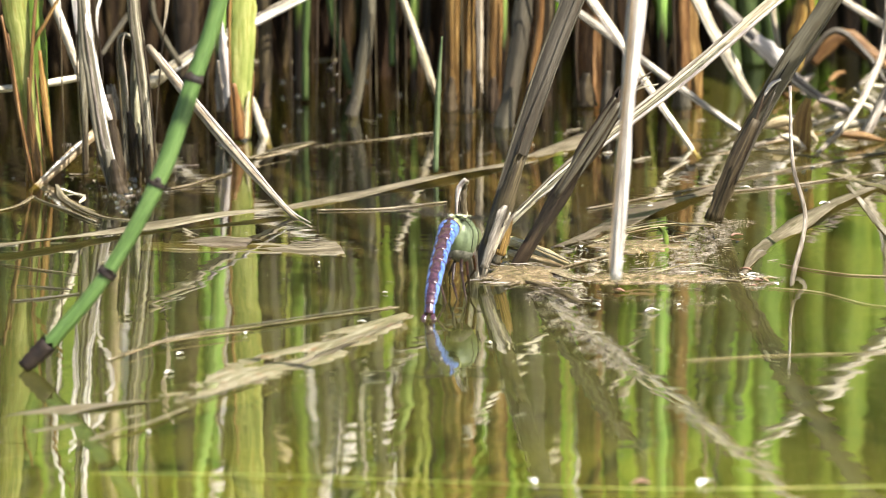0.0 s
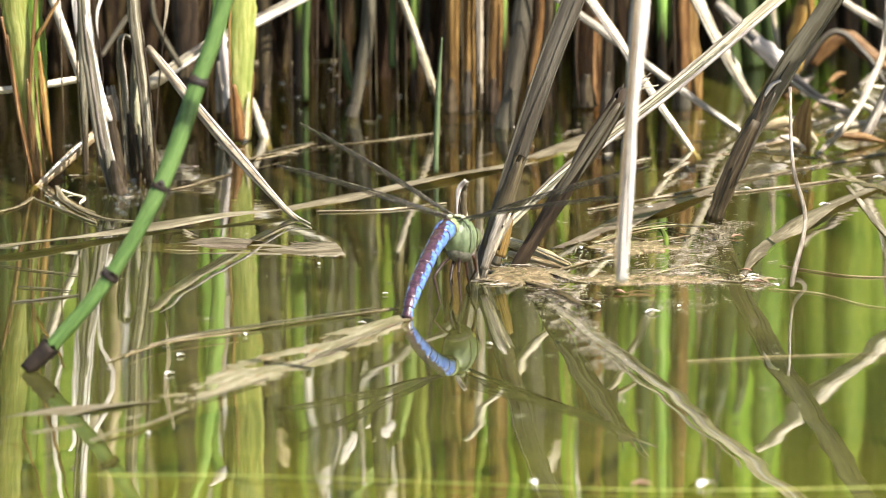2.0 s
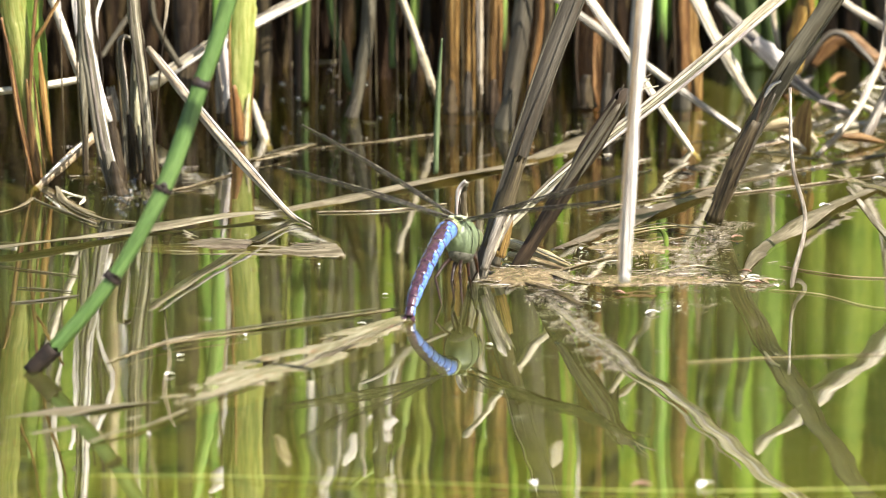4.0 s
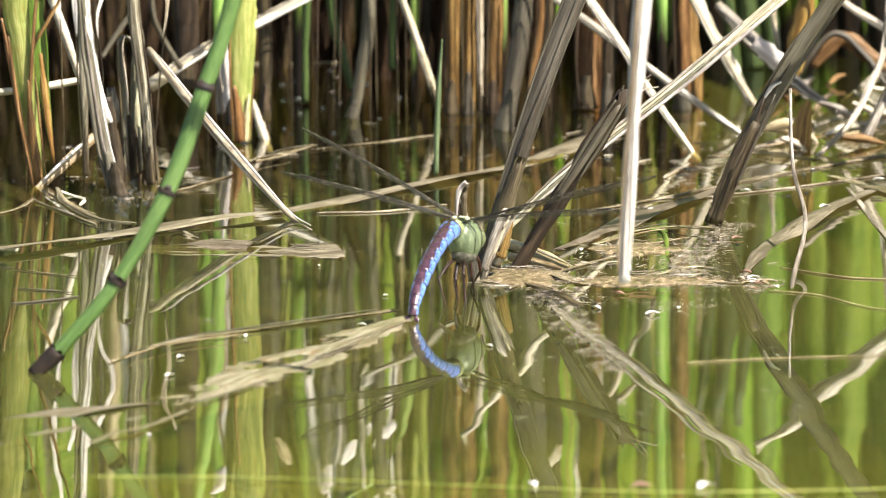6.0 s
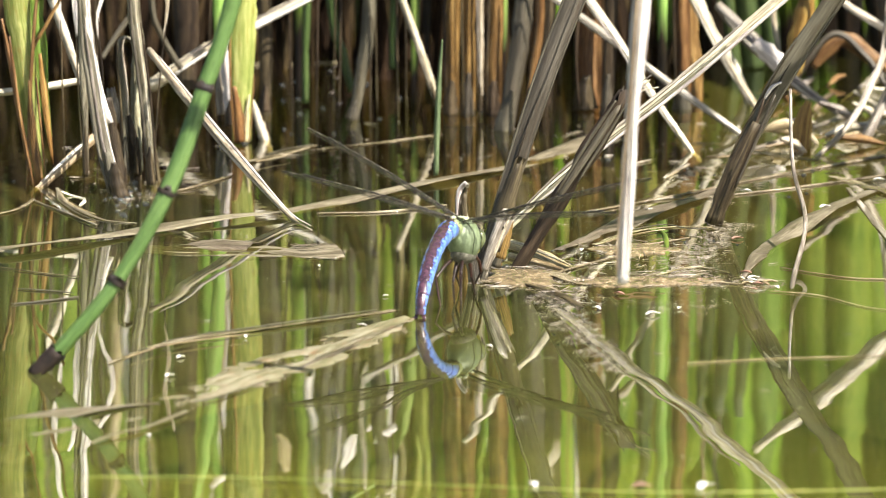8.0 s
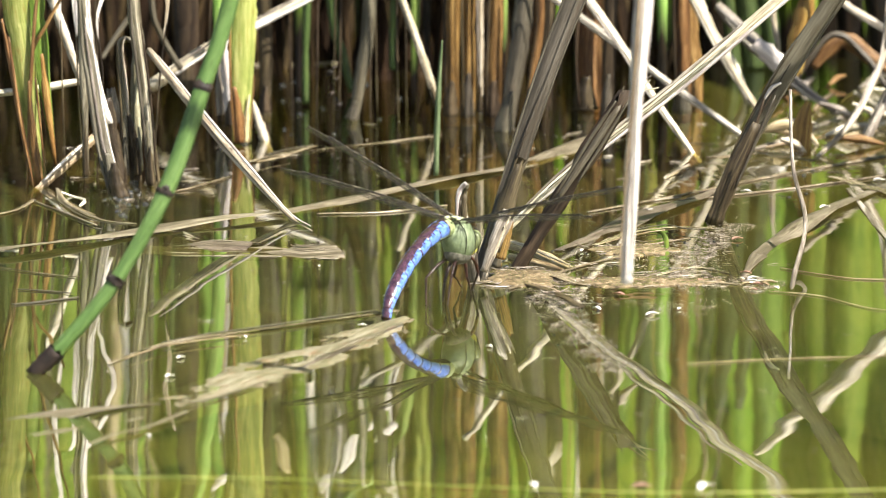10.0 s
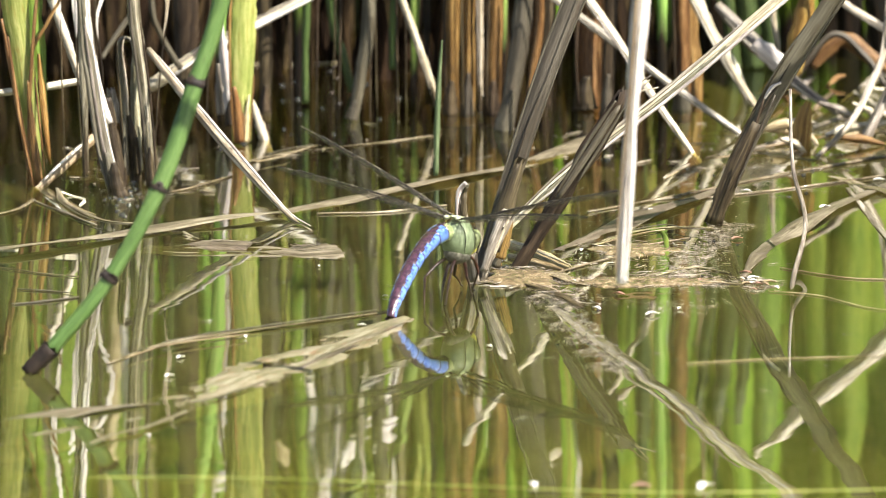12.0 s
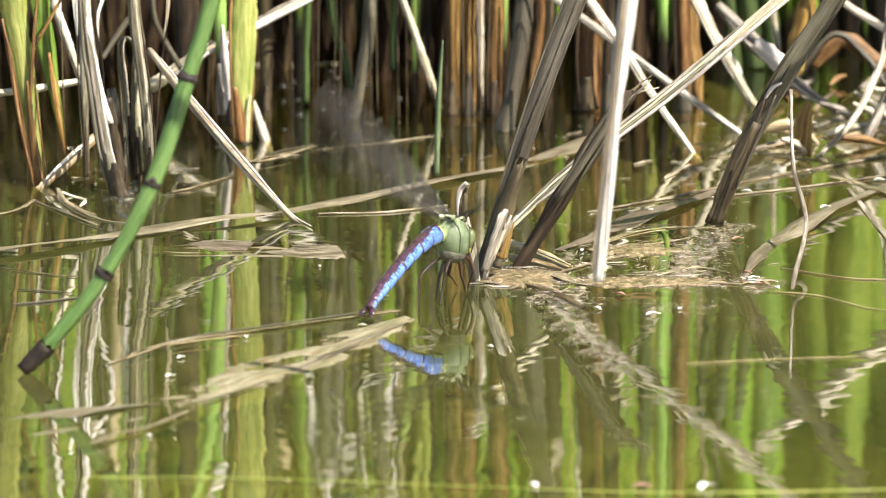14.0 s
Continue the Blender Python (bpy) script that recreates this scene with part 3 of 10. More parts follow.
piece(reed, "frayed_fibre", "thin frayed fibre", [(0.0484, -0.0322, 0.0443), (0.0522, -0.0322, 0.0498), (0.0563, -0.0332, 0.0530)], (0.0005, 0.0005, 0.0003), GREY, "stem")
piece(reed, "frayed_fibre", "thin frayed fibre", [(0.0490, -0.0322, 0.0458), (0.0502, -0.0322, 0.0483), (0.0526, -0.0332, 0.0500)], (0.0005, 0.0005, 0.0003), TAN, "stem")
piece(reed, "frayed_fibre", "thin frayed fibre", [(0.0471, -0.0322, 0.0458), (0.0484, -0.0322, 0.0477), (0.0489, -0.0332, 0.0500)], (0.0005, 0.0005, 0.0003), GREY, "stem")
piece(reed, "sheath", "grey split skin", [(0.0307, -0.0373, 0.0193), (0.0399, -0.0373, 0.0332), (0.0475, -0.0373, 0.0451)], (0.0012, 0.0021, 0.0015), UMBER, "leaf", fold=0.2, ragged=0.6)
reed = strand("dead_reed", "long pale straw-coloured reed stem lying aslant", "reed", [(0.0104, 0.0095, -0.0023), (0.0131, 0.0095, 0.0003), (0.0336, 0.0116, 0.0196), (0.0615, 0.0137, 0.0413), (0.0917, 0.0137, 0.0672), (0.1574, 0.0169, 0.1230)], (0.0019, 0.0022, 0.0037, 0.0044, 0.0047, 0.0040), PALE, "leaf", fold=0.35, roll=8, group='old reed stems')
piece(reed, "dry_strip", "grey strip", [(0.0202, 0.0069, 0.0091), (0.0327, 0.0075, 0.0212), (0.0489, 0.0084, 0.0340), (0.0658, 0.0091, 0.0475), (0.0822, 0.0089, 0.0618)], (0.0004, 0.0010, 0.0011, 0.0011, 0.0007), GREY, "leaf", count=18, fold=0.25, ragged=0.3)
piece(reed, "dry_strip", "bright strip, pale as a sunlit edge", [(0.0254, 0.0071, 0.0116), (0.0433, 0.0080, 0.0266), (0.0650, 0.0091, 0.0433), (0.0860, 0.0089, 0.0612), (0.1301, 0.0110, 0.0988)], (0.0004, 0.0009, 0.0010, 0.0010, 0.0005), WHITE, "leaf", count=18, fold=0.25, ragged=0.3)
piece(reed, "dry_strip", "brown strip", [(0.0288, 0.0073, 0.0163), (0.0385, 0.0078, 0.0245), (0.0496, 0.0084, 0.0330), (0.0613, 0.0091, 0.0421), (0.0715, 0.0090, 0.0507)], (0.0003, 0.0003, 0.0003, 0.0003, 0.0003), UMBER, "leaf", count=18, fold=0.25, ragged=0.3)
reed = strand("dead_reed", "dark brown ribbed reed stem rising from the water", "reed", [(0.0740, 0.0555, -0.0040), (0.0755, 0.0555, -0.0005), (0.0845, 0.0545, 0.0223), (0.0970, 0.0534, 0.0447), (0.1085, 0.0523, 0.0623), (0.1465, 0.0479, 0.1228)], (0.0043, 0.0050, 0.0058, 0.0058, 0.0055, 0.0047), UMBER, "leaf", fold=0.16, roll=-8, rib=0.007, group='old reed stems')
piece(reed, "dry_strip", "brown strip", [(0.0816, 0.0495, 0.0104), (0.0889, 0.0484, 0.0268), (0.0981, 0.0476, 0.0430), (0.1045, 0.0470, 0.0529), (0.1234, 0.0452, 0.0829)], (0.0003, 0.0006, 0.0006, 0.0006, 0.0003), UMBER, "leaf", count=18, fold=0.25, ragged=0.3)
piece(reed, "dry_strip", "dark strip", [(0.0768, 0.0496, 0.0102), (0.0812, 0.0488, 0.0218), (0.0871, 0.0482, 0.0335), (0.0936, 0.0477, 0.0447), (0.0983, 0.0472, 0.0521)], (0.0003, 0.0006, 0.0006, 0.0006, 0.0003), DARK, "leaf", count=18, fold=0.25, ragged=0.3)
piece(reed, "dry_strip", "dark strip", [(0.0785, 0.0496, 0.0095), (0.0821, 0.0490, 0.0187), (0.0864, 0.0484, 0.0278), (0.0915, 0.0480, 0.0370), (0.0965, 0.0476, 0.0456)], (0.0003, 0.0005, 0.0005, 0.0005, 0.0003), DARK, "leaf", count=18, fold=0.25, ragged=0.3)
piece(reed, "sheath", "dark wet foot", [(0.0753, 0.0479, 0.0002), (0.0804, 0.0469, 0.0138), (0.0874, 0.0469, 0.0289)], (0.0050, 0.0054, 0.0028), DARK, "leaf", fold=0.25, roll=-10)
piece(reed, "torn_flap", "white torn flap", [(0.0893, 0.0469, 0.0357), (0.0914, 0.0469, 0.0389), (0.0940, 0.0469, 0.0403)], (0.0006, 0.0013, 0.0006), WHITE, "leaf", fold=0.3)
piece(reed, "loose_fibre", "dark loose strip", [(0.0796, 0.0469, 0.0099), (0.0851, 0.0469, 0.0226), (0.0893, 0.0469, 0.0361)], (0.0009, 0.0014, 0.0006), DARK, "leaf", fold=0.2)
piece(reed, "loose_fibre", "grey loose strip", [(0.0812, 0.0469, 0.0107), (0.0859, 0.0469, 0.0215), (0.0924, 0.0469, 0.0368)], (0.0006, 0.0009, 0.0005), UMBER, "leaf", fold=0.2)
reed = strand("reed_stub", "short broken reed stub with a pale bent tip", "reed", [(0.0086, -0.0540, -0.0030), (0.0074, -0.0560, 0.0070), (0.0052, -0.0606, 0.0160), (0.0047, -0.0606, 0.0223), (0.0052, -0.0606, 0.0253), (0.0064, -0.0637, 0.0278)], (0.0028, 0.0034, 0.0039, 0.0039, 0.0030, 0.0014), GREY, "leaf", fold=0.4, group='reed stubs')
piece(reed, "dry_strip", "dark strip", [(0.0056, -0.0648, 0.0175), (0.0055, -0.0648, 0.0211), (0.0056, -0.0646, 0.0238), (0.0057, -0.0642, 0.0254), (0.0062, -0.0651, 0.0268)], (0.0011, 0.0020, 0.0018, 0.0016, 0.0006), DARK, "leaf", count=18, fold=0.25, ragged=0.3)
piece(reed, "dry_strip", "dark strip", [(0.0044, -0.0648, 0.0183), (0.0043, -0.0648, 0.0211), (0.0044, -0.0647, 0.0234), (0.0046, -0.0644, 0.0249), (0.0050, -0.0643, 0.0262)], (0.0003, 0.0006, 0.0005, 0.0005, 0.0003), DARK, "leaf", count=18, fold=0.25, ragged=0.3)
piece(reed, "pale_edge", "white bent edge", [(0.0036, -0.0657, 0.0182), (0.0038, -0.0657, 0.0234), (0.0045, -0.0657, 0.0265), (0.0062, -0.0667, 0.0285)], (0.0005, 0.0008, 0.0014, 0.0011), WHITE, "leaf", fold=0.2)
reed = strand("bent_leaf", "bleached bent leaf dipping its point into water", "reed", [(-0.0845, 0.1356, 0.0382), (-0.0730, 0.1140, 0.0270), (-0.0564, 0.0827, 0.0119), (-0.0466, 0.0642, 0.0042), (-0.0411, 0.0538, 0.0001), (-0.0365, 0.0382, 0.0000)], (0.0022, 0.0026, 0.0028, 0.0024, 0.0015, 0.0004), PALE, "leaf", fold=0.3, roll=10)
piece(reed, "dry_strip", "brown strip", [(-0.0731, 0.1112, 0.0272), (-0.0614, 0.0892, 0.0163), (-0.0508, 0.0693, 0.0073), (-0.0428, 0.0542, 0.0013), (-0.0378, 0.0439, 0.0004)], (0.0003, 0.0005, 0.0005, 0.0004, 0.0003), UMBER, "leaf", count=18, fold=0.25, ragged=0.3)
piece(reed, "dry_strip", "bright strip, pale as a sunlit edge", [(-0.0813, 0.1268, 0.0372), (-0.0700, 0.1055, 0.0266), (-0.0544, 0.0761, 0.0127), (-0.0431, 0.0547, 0.0029), (-0.0369, 0.0429, 0.0006)], (0.0004, 0.0008, 0.0009, 0.0006, 0.0003), WHITE, "leaf", count=18, fold=0.25, ragged=0.3)
reed = strand("dry_twig", "thin dry twig reaching down to the water", "reed", [(0.0911, -0.1591, -0.0040), (0.0938, -0.0637, -0.0003), (0.0989, -0.0094, 0.0094), (0.0967, 0.0222, 0.0205), (0.0962, 0.0329, 0.0403)], (0.0008, 0.0011, 0.0014, 0.0012, 0.0009), GREY, "stem", wob=0.3)
# left bank clump
reed = strand("dead_reed", "drab olive split reed stem in a clump", "reed", [(-0.0921, 0.1120, -0.0038), (-0.0931, 0.1120, 0.0000), (-0.0971, 0.1154, 0.0154), (-0.1004, 0.1188, 0.0361), (-0.1024, 0.1211, 0.0536), (-0.1066, 0.1267, 0.1209)], (0.0034, 0.0040, 0.0038, 0.0032, 0.0029, 0.0024), DRAB, "leaf", fold=0.4, roll=20, group='old reed stems')
piece(reed, "dry_strip", "bright strip, pale as a sunlit edge", [(-0.0920, 0.1073, 0.0043), (-0.0958, 0.1108, 0.0189), (-0.0990, 0.1145, 0.0379), (-0.1010, 0.1169, 0.0538), (-0.1052, 0.1228, 0.1158)], (0.0004, 0.0007, 0.0006, 0.0005, 0.0003), WHITE, "leaf", count=18, fold=0.25, ragged=0.3)
piece(reed, "dry_strip", "grey strip", [(-0.0948, 0.1081, 0.0066), (-0.0972, 0.1102, 0.0161), (-0.0992, 0.1127, 0.0284), (-0.1009, 0.1149, 0.0395), (-0.1019, 0.1164, 0.0475)], (0.0007, 0.0012, 0.0011, 0.0009, 0.0005), GREY, "leaf", count=18, fold=0.25, ragged=0.3)
piece(reed, "dry_strip", "brown strip", [(-0.0947, 0.1066, 0.0003), (-0.0983, 0.1099, 0.0140), (-0.1011, 0.1136, 0.0325), (-0.1029, 0.1161, 0.0452), (-0.1058, 0.1208, 0.0919)], (0.0008, 0.0014, 0.0011, 0.0010, 0.0005), UMBER, "leaf", count=18, fold=0.25, ragged=0.3)
piece(reed, "sheath", "wet rotten sheath at the foot", [(-0.0931, 0.1075, -0.0008), (-0.0949, 0.1075, 0.0063), (-0.0958, 0.1075, 0.0120)], (0.0054, 0.0041, 0.0013), UMBER, "leaf", fold=0.5, roll=20, ragged=0.3)
# White right edge of the reed above, standing in for its sunlit side.
reed = strand("dead_reed", "pale reed leaf edge in a clump", "reed", [(-0.0946, 0.1177, 0.0192), (-0.0978, 0.1188, 0.0296), (-0.1004, 0.1199, 0.0440), (-0.1016, 0.1211, 0.0568), (-0.1034, 0.1233, 0.1019), (-0.1050, 0.1245, 0.1420)], (0.0016, 0.0023, 0.0022, 0.0022, 0.0024, 0.0010), WHITE, "leaf", fold=0.2, roll=-30, group='old reed stems')
reed = strand("dead_reed", "grey withered reed stem", "reed", [(-0.1022, 0.1302, 0.0036), (-0.1024, 0.1302, 0.0199), (-0.1030, 0.1302, 0.0395), (-0.1036, 0.1302, 0.1011)], (0.0016, 0.0023, 0.0026, 0.0019), DRAB, "stem", group='old reed stems')
piece(reed, "sheath", "wet rotten sheath at the foot", [(-0.1022, 0.1256, 0.0026), (-0.1023, 0.1256, 0.0108), (-0.1022, 0.1256, 0.0173)], (0.0017, 0.0013, 0.0004), DARK, "leaf", fold=0.4, roll=0, ragged=0.3)
reed = strand("dead_reed", "weathered tan reed stem in a clump", "reed", [(-0.0828, 0.1302, -0.0033), (-0.0831, 0.1302, 0.0007), (-0.0850, 0.1302, 0.0232), (-0.0873, 0.1302, 0.0427), (-0.0884, 0.1302, 0.0557), (-0.0899, 0.1302, 0.1140)], (0.0027, 0.0032, 0.0039, 0.0036, 0.0034, 0.0034), DRAB, "leaf", fold=0.35, roll=-15, group='old reed stems')
piece(reed, "dry_strip", "pale dry strip", [(-0.0834, 0.1260, 0.0104), (-0.0851, 0.1258, 0.0290), (-0.0871, 0.1260, 0.0446), (-0.0879, 0.1262, 0.0545), (-0.0893, 0.1269, 0.1020)], (0.0003, 0.0005, 0.0005, 0.0005, 0.0003), PALE, "leaf", count=18, fold=0.25, ragged=0.3)
piece(reed, "dry_strip", "brown strip", [(-0.0842, 0.1262, 0.0011), (-0.0860, 0.1258, 0.0215), (-0.0881, 0.1259, 0.0397), (-0.0891, 0.1262, 0.0491), (-0.0901, 0.1267, 0.0889)], (0.0005, 0.0010, 0.0009, 0.0009, 0.0004), UMBER, "leaf", count=18, fold=0.25, ragged=0.3)
piece(reed, "dry_strip", "dark strip", [(-0.0818, 0.1262, 0.0013), (-0.0827, 0.1259, 0.0151), (-0.0839, 0.1258, 0.0281), (-0.0854, 0.1259, 0.0400), (-0.0864, 0.1261, 0.0469)], (0.0004, 0.0008, 0.0008, 0.0008, 0.0004), DARK, "leaf", count=18, fold=0.25, ragged=0.3)
piece(reed, "sheath", "wet rotten sheath at the foot", [(-0.0832, 0.1256, 0.0001), (-0.0837, 0.1256, 0.0062), (-0.0838, 0.1256, 0.0111)], (0.0034, 0.0026, 0.0008), DARK, "leaf", fold=0.44999999999999996, roll=-15, ragged=0.3)
reed = strand("folded_leaf", "folded withered reed leaf", "reed", [(-0.0910, 0.1347, 0.0029), (-0.0912, 0.1347, 0.0225), (-0.0925, 0.1347, 0.0372), (-0.0915, 0.1347, 0.0411), (-0.0879, 0.1347, 0.0402)], (0.0026, 0.0032, 0.0026, 0.0023, 0.0013), DRAB, "leaf", fold=0.5, group='folded leaves')
piece(reed, "dry_strip", "pale dry strip", [(-0.0901, 0.1309, 0.0195), (-0.0908, 0.1310, 0.0299), (-0.0916, 0.1313, 0.0377), (-0.0914, 0.1315, 0.0406), (-0.0908, 0.1317, 0.0423)], (0.0005, 0.0009, 0.0008, 0.0007, 0.0003), PALE, "leaf", count=18, fold=0.25, ragged=0.3)
piece(reed, "dry_strip", "dark strip", [(-0.0918, 0.1313, 0.0034), (-0.0920, 0.1310, 0.0156), (-0.0924, 0.1309, 0.0264), (-0.0932, 0.1312, 0.0354), (-0.0931, 0.1314, 0.0404)], (0.0004, 0.0009, 0.0009, 0.0008, 0.0004), DARK, "leaf", count=18, fold=0.25, ragged=0.3)
piece(reed, "sheath", "wet rotten sheath at the foot", [(-0.0911, 0.1302, 0.0024), (-0.0912, 0.1302, 0.0085), (-0.0910, 0.1302, 0.0134)], (0.0027, 0.0021, 0.0006), UMBER, "leaf", fold=0.6, roll=0, ragged=0.3)
reed = strand("folded_leaf", "crumpled grey reed leaf", "reed", [(-0.0873, 0.1370, 0.0026), (-0.0881, 0.1370, 0.0190), (-0.0883, 0.1370, 0.0337), (-0.0870, 0.1370, 0.0386)], (0.0023, 0.0029, 0.0026, 0.0016), DRAB, "leaf", fold=0.5, group='folded leaves')
piece(reed, "sheath", "wet rotten sheath at the foot", [(-0.0874, 0.1325, 0.0020), (-0.0876, 0.1325, 0.0082), (-0.0876, 0.1325, 0.0131)], (0.0024, 0.0018, 0.0006), DARK, "leaf", fold=0.6, roll=0, ragged=0.3)
reed = strand("dead_reed", "dark rotting reed foot", "reed", [(-0.0912, 0.1267, -0.0038), (-0.0919, 0.1267, 0.0000), (-0.0943, 0.1267, 0.0122), (-0.0958, 0.1267, 0.0253)], (0.0036, 0.0042, 0.0042, 0.0023), DARK, "leaf", fold=0.5, group='old reed stems')
reed = strand("dead_reed", "dark rotting reed foot", "reed", [(-0.0877, 0.1347, -0.0034), (-0.0881, 0.1347, 0.0005), (-0.0889, 0.1347, 0.0095), (-0.0904, 0.1347, 0.0193)], (0.0030, 0.0036, 0.0036, 0.0019), DARK, "leaf", fold=0.5, group='old reed stems')
reed = strand("dead_reed", "dark rotting reed foot", "reed", [(-0.0819, 0.1347, -0.0039), (-0.0824, 0.1347, 0.0000), (-0.0835, 0.1347, 0.0078), (-0.0851, 0.1347, 0.0193)], (0.0028, 0.0032, 0.0032, 0.0013), DARK, "leaf", fold=0.5, group='old reed stems')
reed = strand("dry_leaf", "pale dry leaf lying across the stems", "reed", [(-0.1341, 0.1555, 0.0222), (-0.1196, 0.1578, 0.0234), (-0.1047, 0.1613, 0.0254)], (0.0016, 0.0023, 0.0020), PALE, "leaf", fold=0.3, group='dry leaves')
reed = strand("dry_leaf", "pale dry leaf leaning on a clump", "reed", [(-0.1177, 0.1233, -0.0027), (-0.1149, 0.1233, 0.0000), (-0.1073, 0.1302, 0.0064), (-0.0991, 0.1370, 0.0131)], (0.0022, 0.0026, 0.0032, 0.0026), TAN, "leaf", fold=0.25, group='dry leaves')
piece(reed, "dry_strip", "bright strip, pale as a sunlit edge", [(-0.1138, 0.1212, 0.0024), (-0.1109, 0.1237, 0.0050), (-0.1078, 0.1262, 0.0076), (-0.1046, 0.1292, 0.0102), (-0.1012, 0.1321, 0.0128)], (0.0003, 0.0007, 0.0007, 0.0007, 0.0003), WHITE, "leaf", count=18, fold=0.25, ragged=0.3)
reed = strand("dead_reed", "pale slanting dry stem", "reed", [(-0.1049, 0.1671, 0.0248), (-0.1088, 0.1694, 0.0360), (-0.1135, 0.1729, 0.0487), (-0.1265, 0.1788, 0.0875)], (0.0020, 0.0029, 0.0026, 0.0016), PALE, "leaf", fold=0.3, group='old reed stems')
reed = strand("dead_reed", "straight pale dry stem crossing behind the clump", "reed", [(-0.0877, 0.2670, 0.0094), (-0.0715, 0.2683, 0.0201), (-0.0529, 0.2695, 0.0298), (-0.0378, 0.2708, 0.0373), (-0.0293, 0.2708, 0.0415)], (0.0037, 0.0034, 0.0034, 0.0034, 0.0017), PALE, "leaf", fold=0.35, group='old reed stems')
piece(reed, "dry_strip", "grey strip", [(-0.0850, 0.2628, 0.0131), (-0.0710, 0.2641, 0.0221), (-0.0551, 0.2651, 0.0304), (-0.0414, 0.2662, 0.0372), (-0.0327, 0.2673, 0.0411)], (0.0005, 0.0008, 0.0008, 0.0008, 0.0003), GREY, "leaf", count=18, fold=0.25, ragged=0.3)
piece(reed, "dry_strip", "bright strip, pale as a sunlit edge", [(-0.0806, 0.2631, 0.0134), (-0.0691, 0.2641, 0.0208), (-0.0559, 0.2650, 0.0276), (-0.0442, 0.2659, 0.0335), (-0.0352, 0.2668, 0.0380)], (0.0006, 0.0010, 0.0010, 0.0010, 0.0005), WHITE, "leaf", count=18, fold=0.25, ragged=0.3)
reed = strand("withered_leaf", "thin brown withered leaf curling down", "reed", [(-0.1143, 0.1347, 0.0029), (-0.1168, 0.1347, 0.0193), (-0.1180, 0.1347, 0.0356), (-0.1134, 0.1347, 0.0454), (-0.1089, 0.1347, 0.0535)], (0.0010, 0.0013, 0.0011, 0.0011, 0.0008), RUST, "leaf", fold=0.3, group='withered leaves')
reed = strand("withered_leaf", "rusty withered leaf hanging at a green leaf", "reed", [(-0.1162, 0.1267, -0.0047), (-0.1169, 0.1267, -0.0008), (-0.1204, 0.1267, 0.0171), (-0.1235, 0.1267, 0.0350), (-0.1260, 0.1267, 0.0480)], (0.0010, 0.0013, 0.0016, 0.0015, 0.0008), RUST, "leaf", fold=0.3, group='withered leaves')
reed = strand("torn_leaf", "torn bleached leaf standing in water", "reed", [(-0.0624, 0.2326, 0.0034), (-0.0634, 0.2326, 0.0143), (-0.0647, 0.2326, 0.0236), (-0.0653, 0.2326, 0.0328)], (0.0033, 0.0040, 0.0030, 0.0007), WHITE, "leaf", fold=0.4, group='torn leaves')
piece(reed, "sheath", "wet rotten sheath at the foot", [(-0.0626, 0.2278, 0.0032), (-0.0630, 0.2278, 0.0074), (-0.0629, 0.2278, 0.0108)], (0.0035, 0.0027, 0.0008), DARK, "leaf", fold=0.5, roll=0, ragged=0.3)
reed = strand("torn_leaf", "torn grey leaf standing in water", "reed", [(-0.0655, 0.2363, 0.0054), (-0.0661, 0.2363, 0.0138), (-0.0664, 0.2363, 0.0206)], (0.0030, 0.0027, 0.0010), GREY, "leaf", fold=0.4, group='torn leaves')
reed = strand("torn_leaf", "short pale torn leaf at a green leaf's foot", "reed", [(-0.0513, 0.2205, -0.0038), (-0.0525, 0.2205, 0.0000), (-0.0547, 0.2229, 0.0064), (-0.0562, 0.2241, 0.0113)], (0.0025, 0.0030, 0.0027, 0.0013), PALE, "leaf", fold=0.3, group='torn leaves')
reed = strand("green_leaf", "green sword leaf with an orange withered edge", "leaf", [(-0.1154, 0.1302, -0.0005), (-0.1186, 0.1302, 0.0199), (-0.1213, 0.1302, 0.0427), (-0.1229, 0.1302, 0.0557), (-0.1290, 0.1267, 0.1337)], (0.0045, 0.0071, 0.0081, 0.0081, 0.0039), LIME, "leaf", fold=0.12, roll=8, group='green leaves')
SWORD_LEAF = reed
piece(reed, "withered_strip", "rusty strip", [(-0.1170, 0.1252, -0.0001), (-0.1191, 0.1242, 0.0100), (-0.1211, 0.1232, 0.0205), (-0.1228, 0.1228, 0.0324), (-0.1242, 0.1224, 0.0433)], (0.0003, 0.0008, 0.0010, 0.0011, 0.0006), RUST, "leaf", count=18, fold=0.25, ragged=0.3)
piece(reed, "withered_strip", "rusty strip", [(-0.1135, 0.1252, 0.0005), (-0.1142, 0.1245, 0.0079), (-0.1149, 0.1237, 0.0153), (-0.1157, 0.1231, 0.0230), (-0.1166, 0.1228, 0.0317)], (0.0003, 0.0005, 0.0006, 0.0007, 0.0004), RUST, "leaf", count=18, fold=0.25, ragged=0.3)
piece(reed, "withered_base", "rusty withered lower strip", [(-0.1153, 0.1267, 0.0000), (-0.1169, 0.1267, 0.0106), (-0.1181, 0.1267, 0.0220), (-0.1187, 0.1267, 0.0301)], (0.0030, 0.0026, 0.0018, 0.0006), RUST, "leaf", fold=0.15, roll=8, ragged=0.5)
piece(reed, "withered_edge", "rusty withered edge", [(-0.1171, 0.1325, -0.0010), (-0.1200, 0.1325, 0.0131), (-0.1212, 0.1325, 0.0245)], (0.0023, 0.0019, 0.0006), RUST, "leaf", fold=0.3)
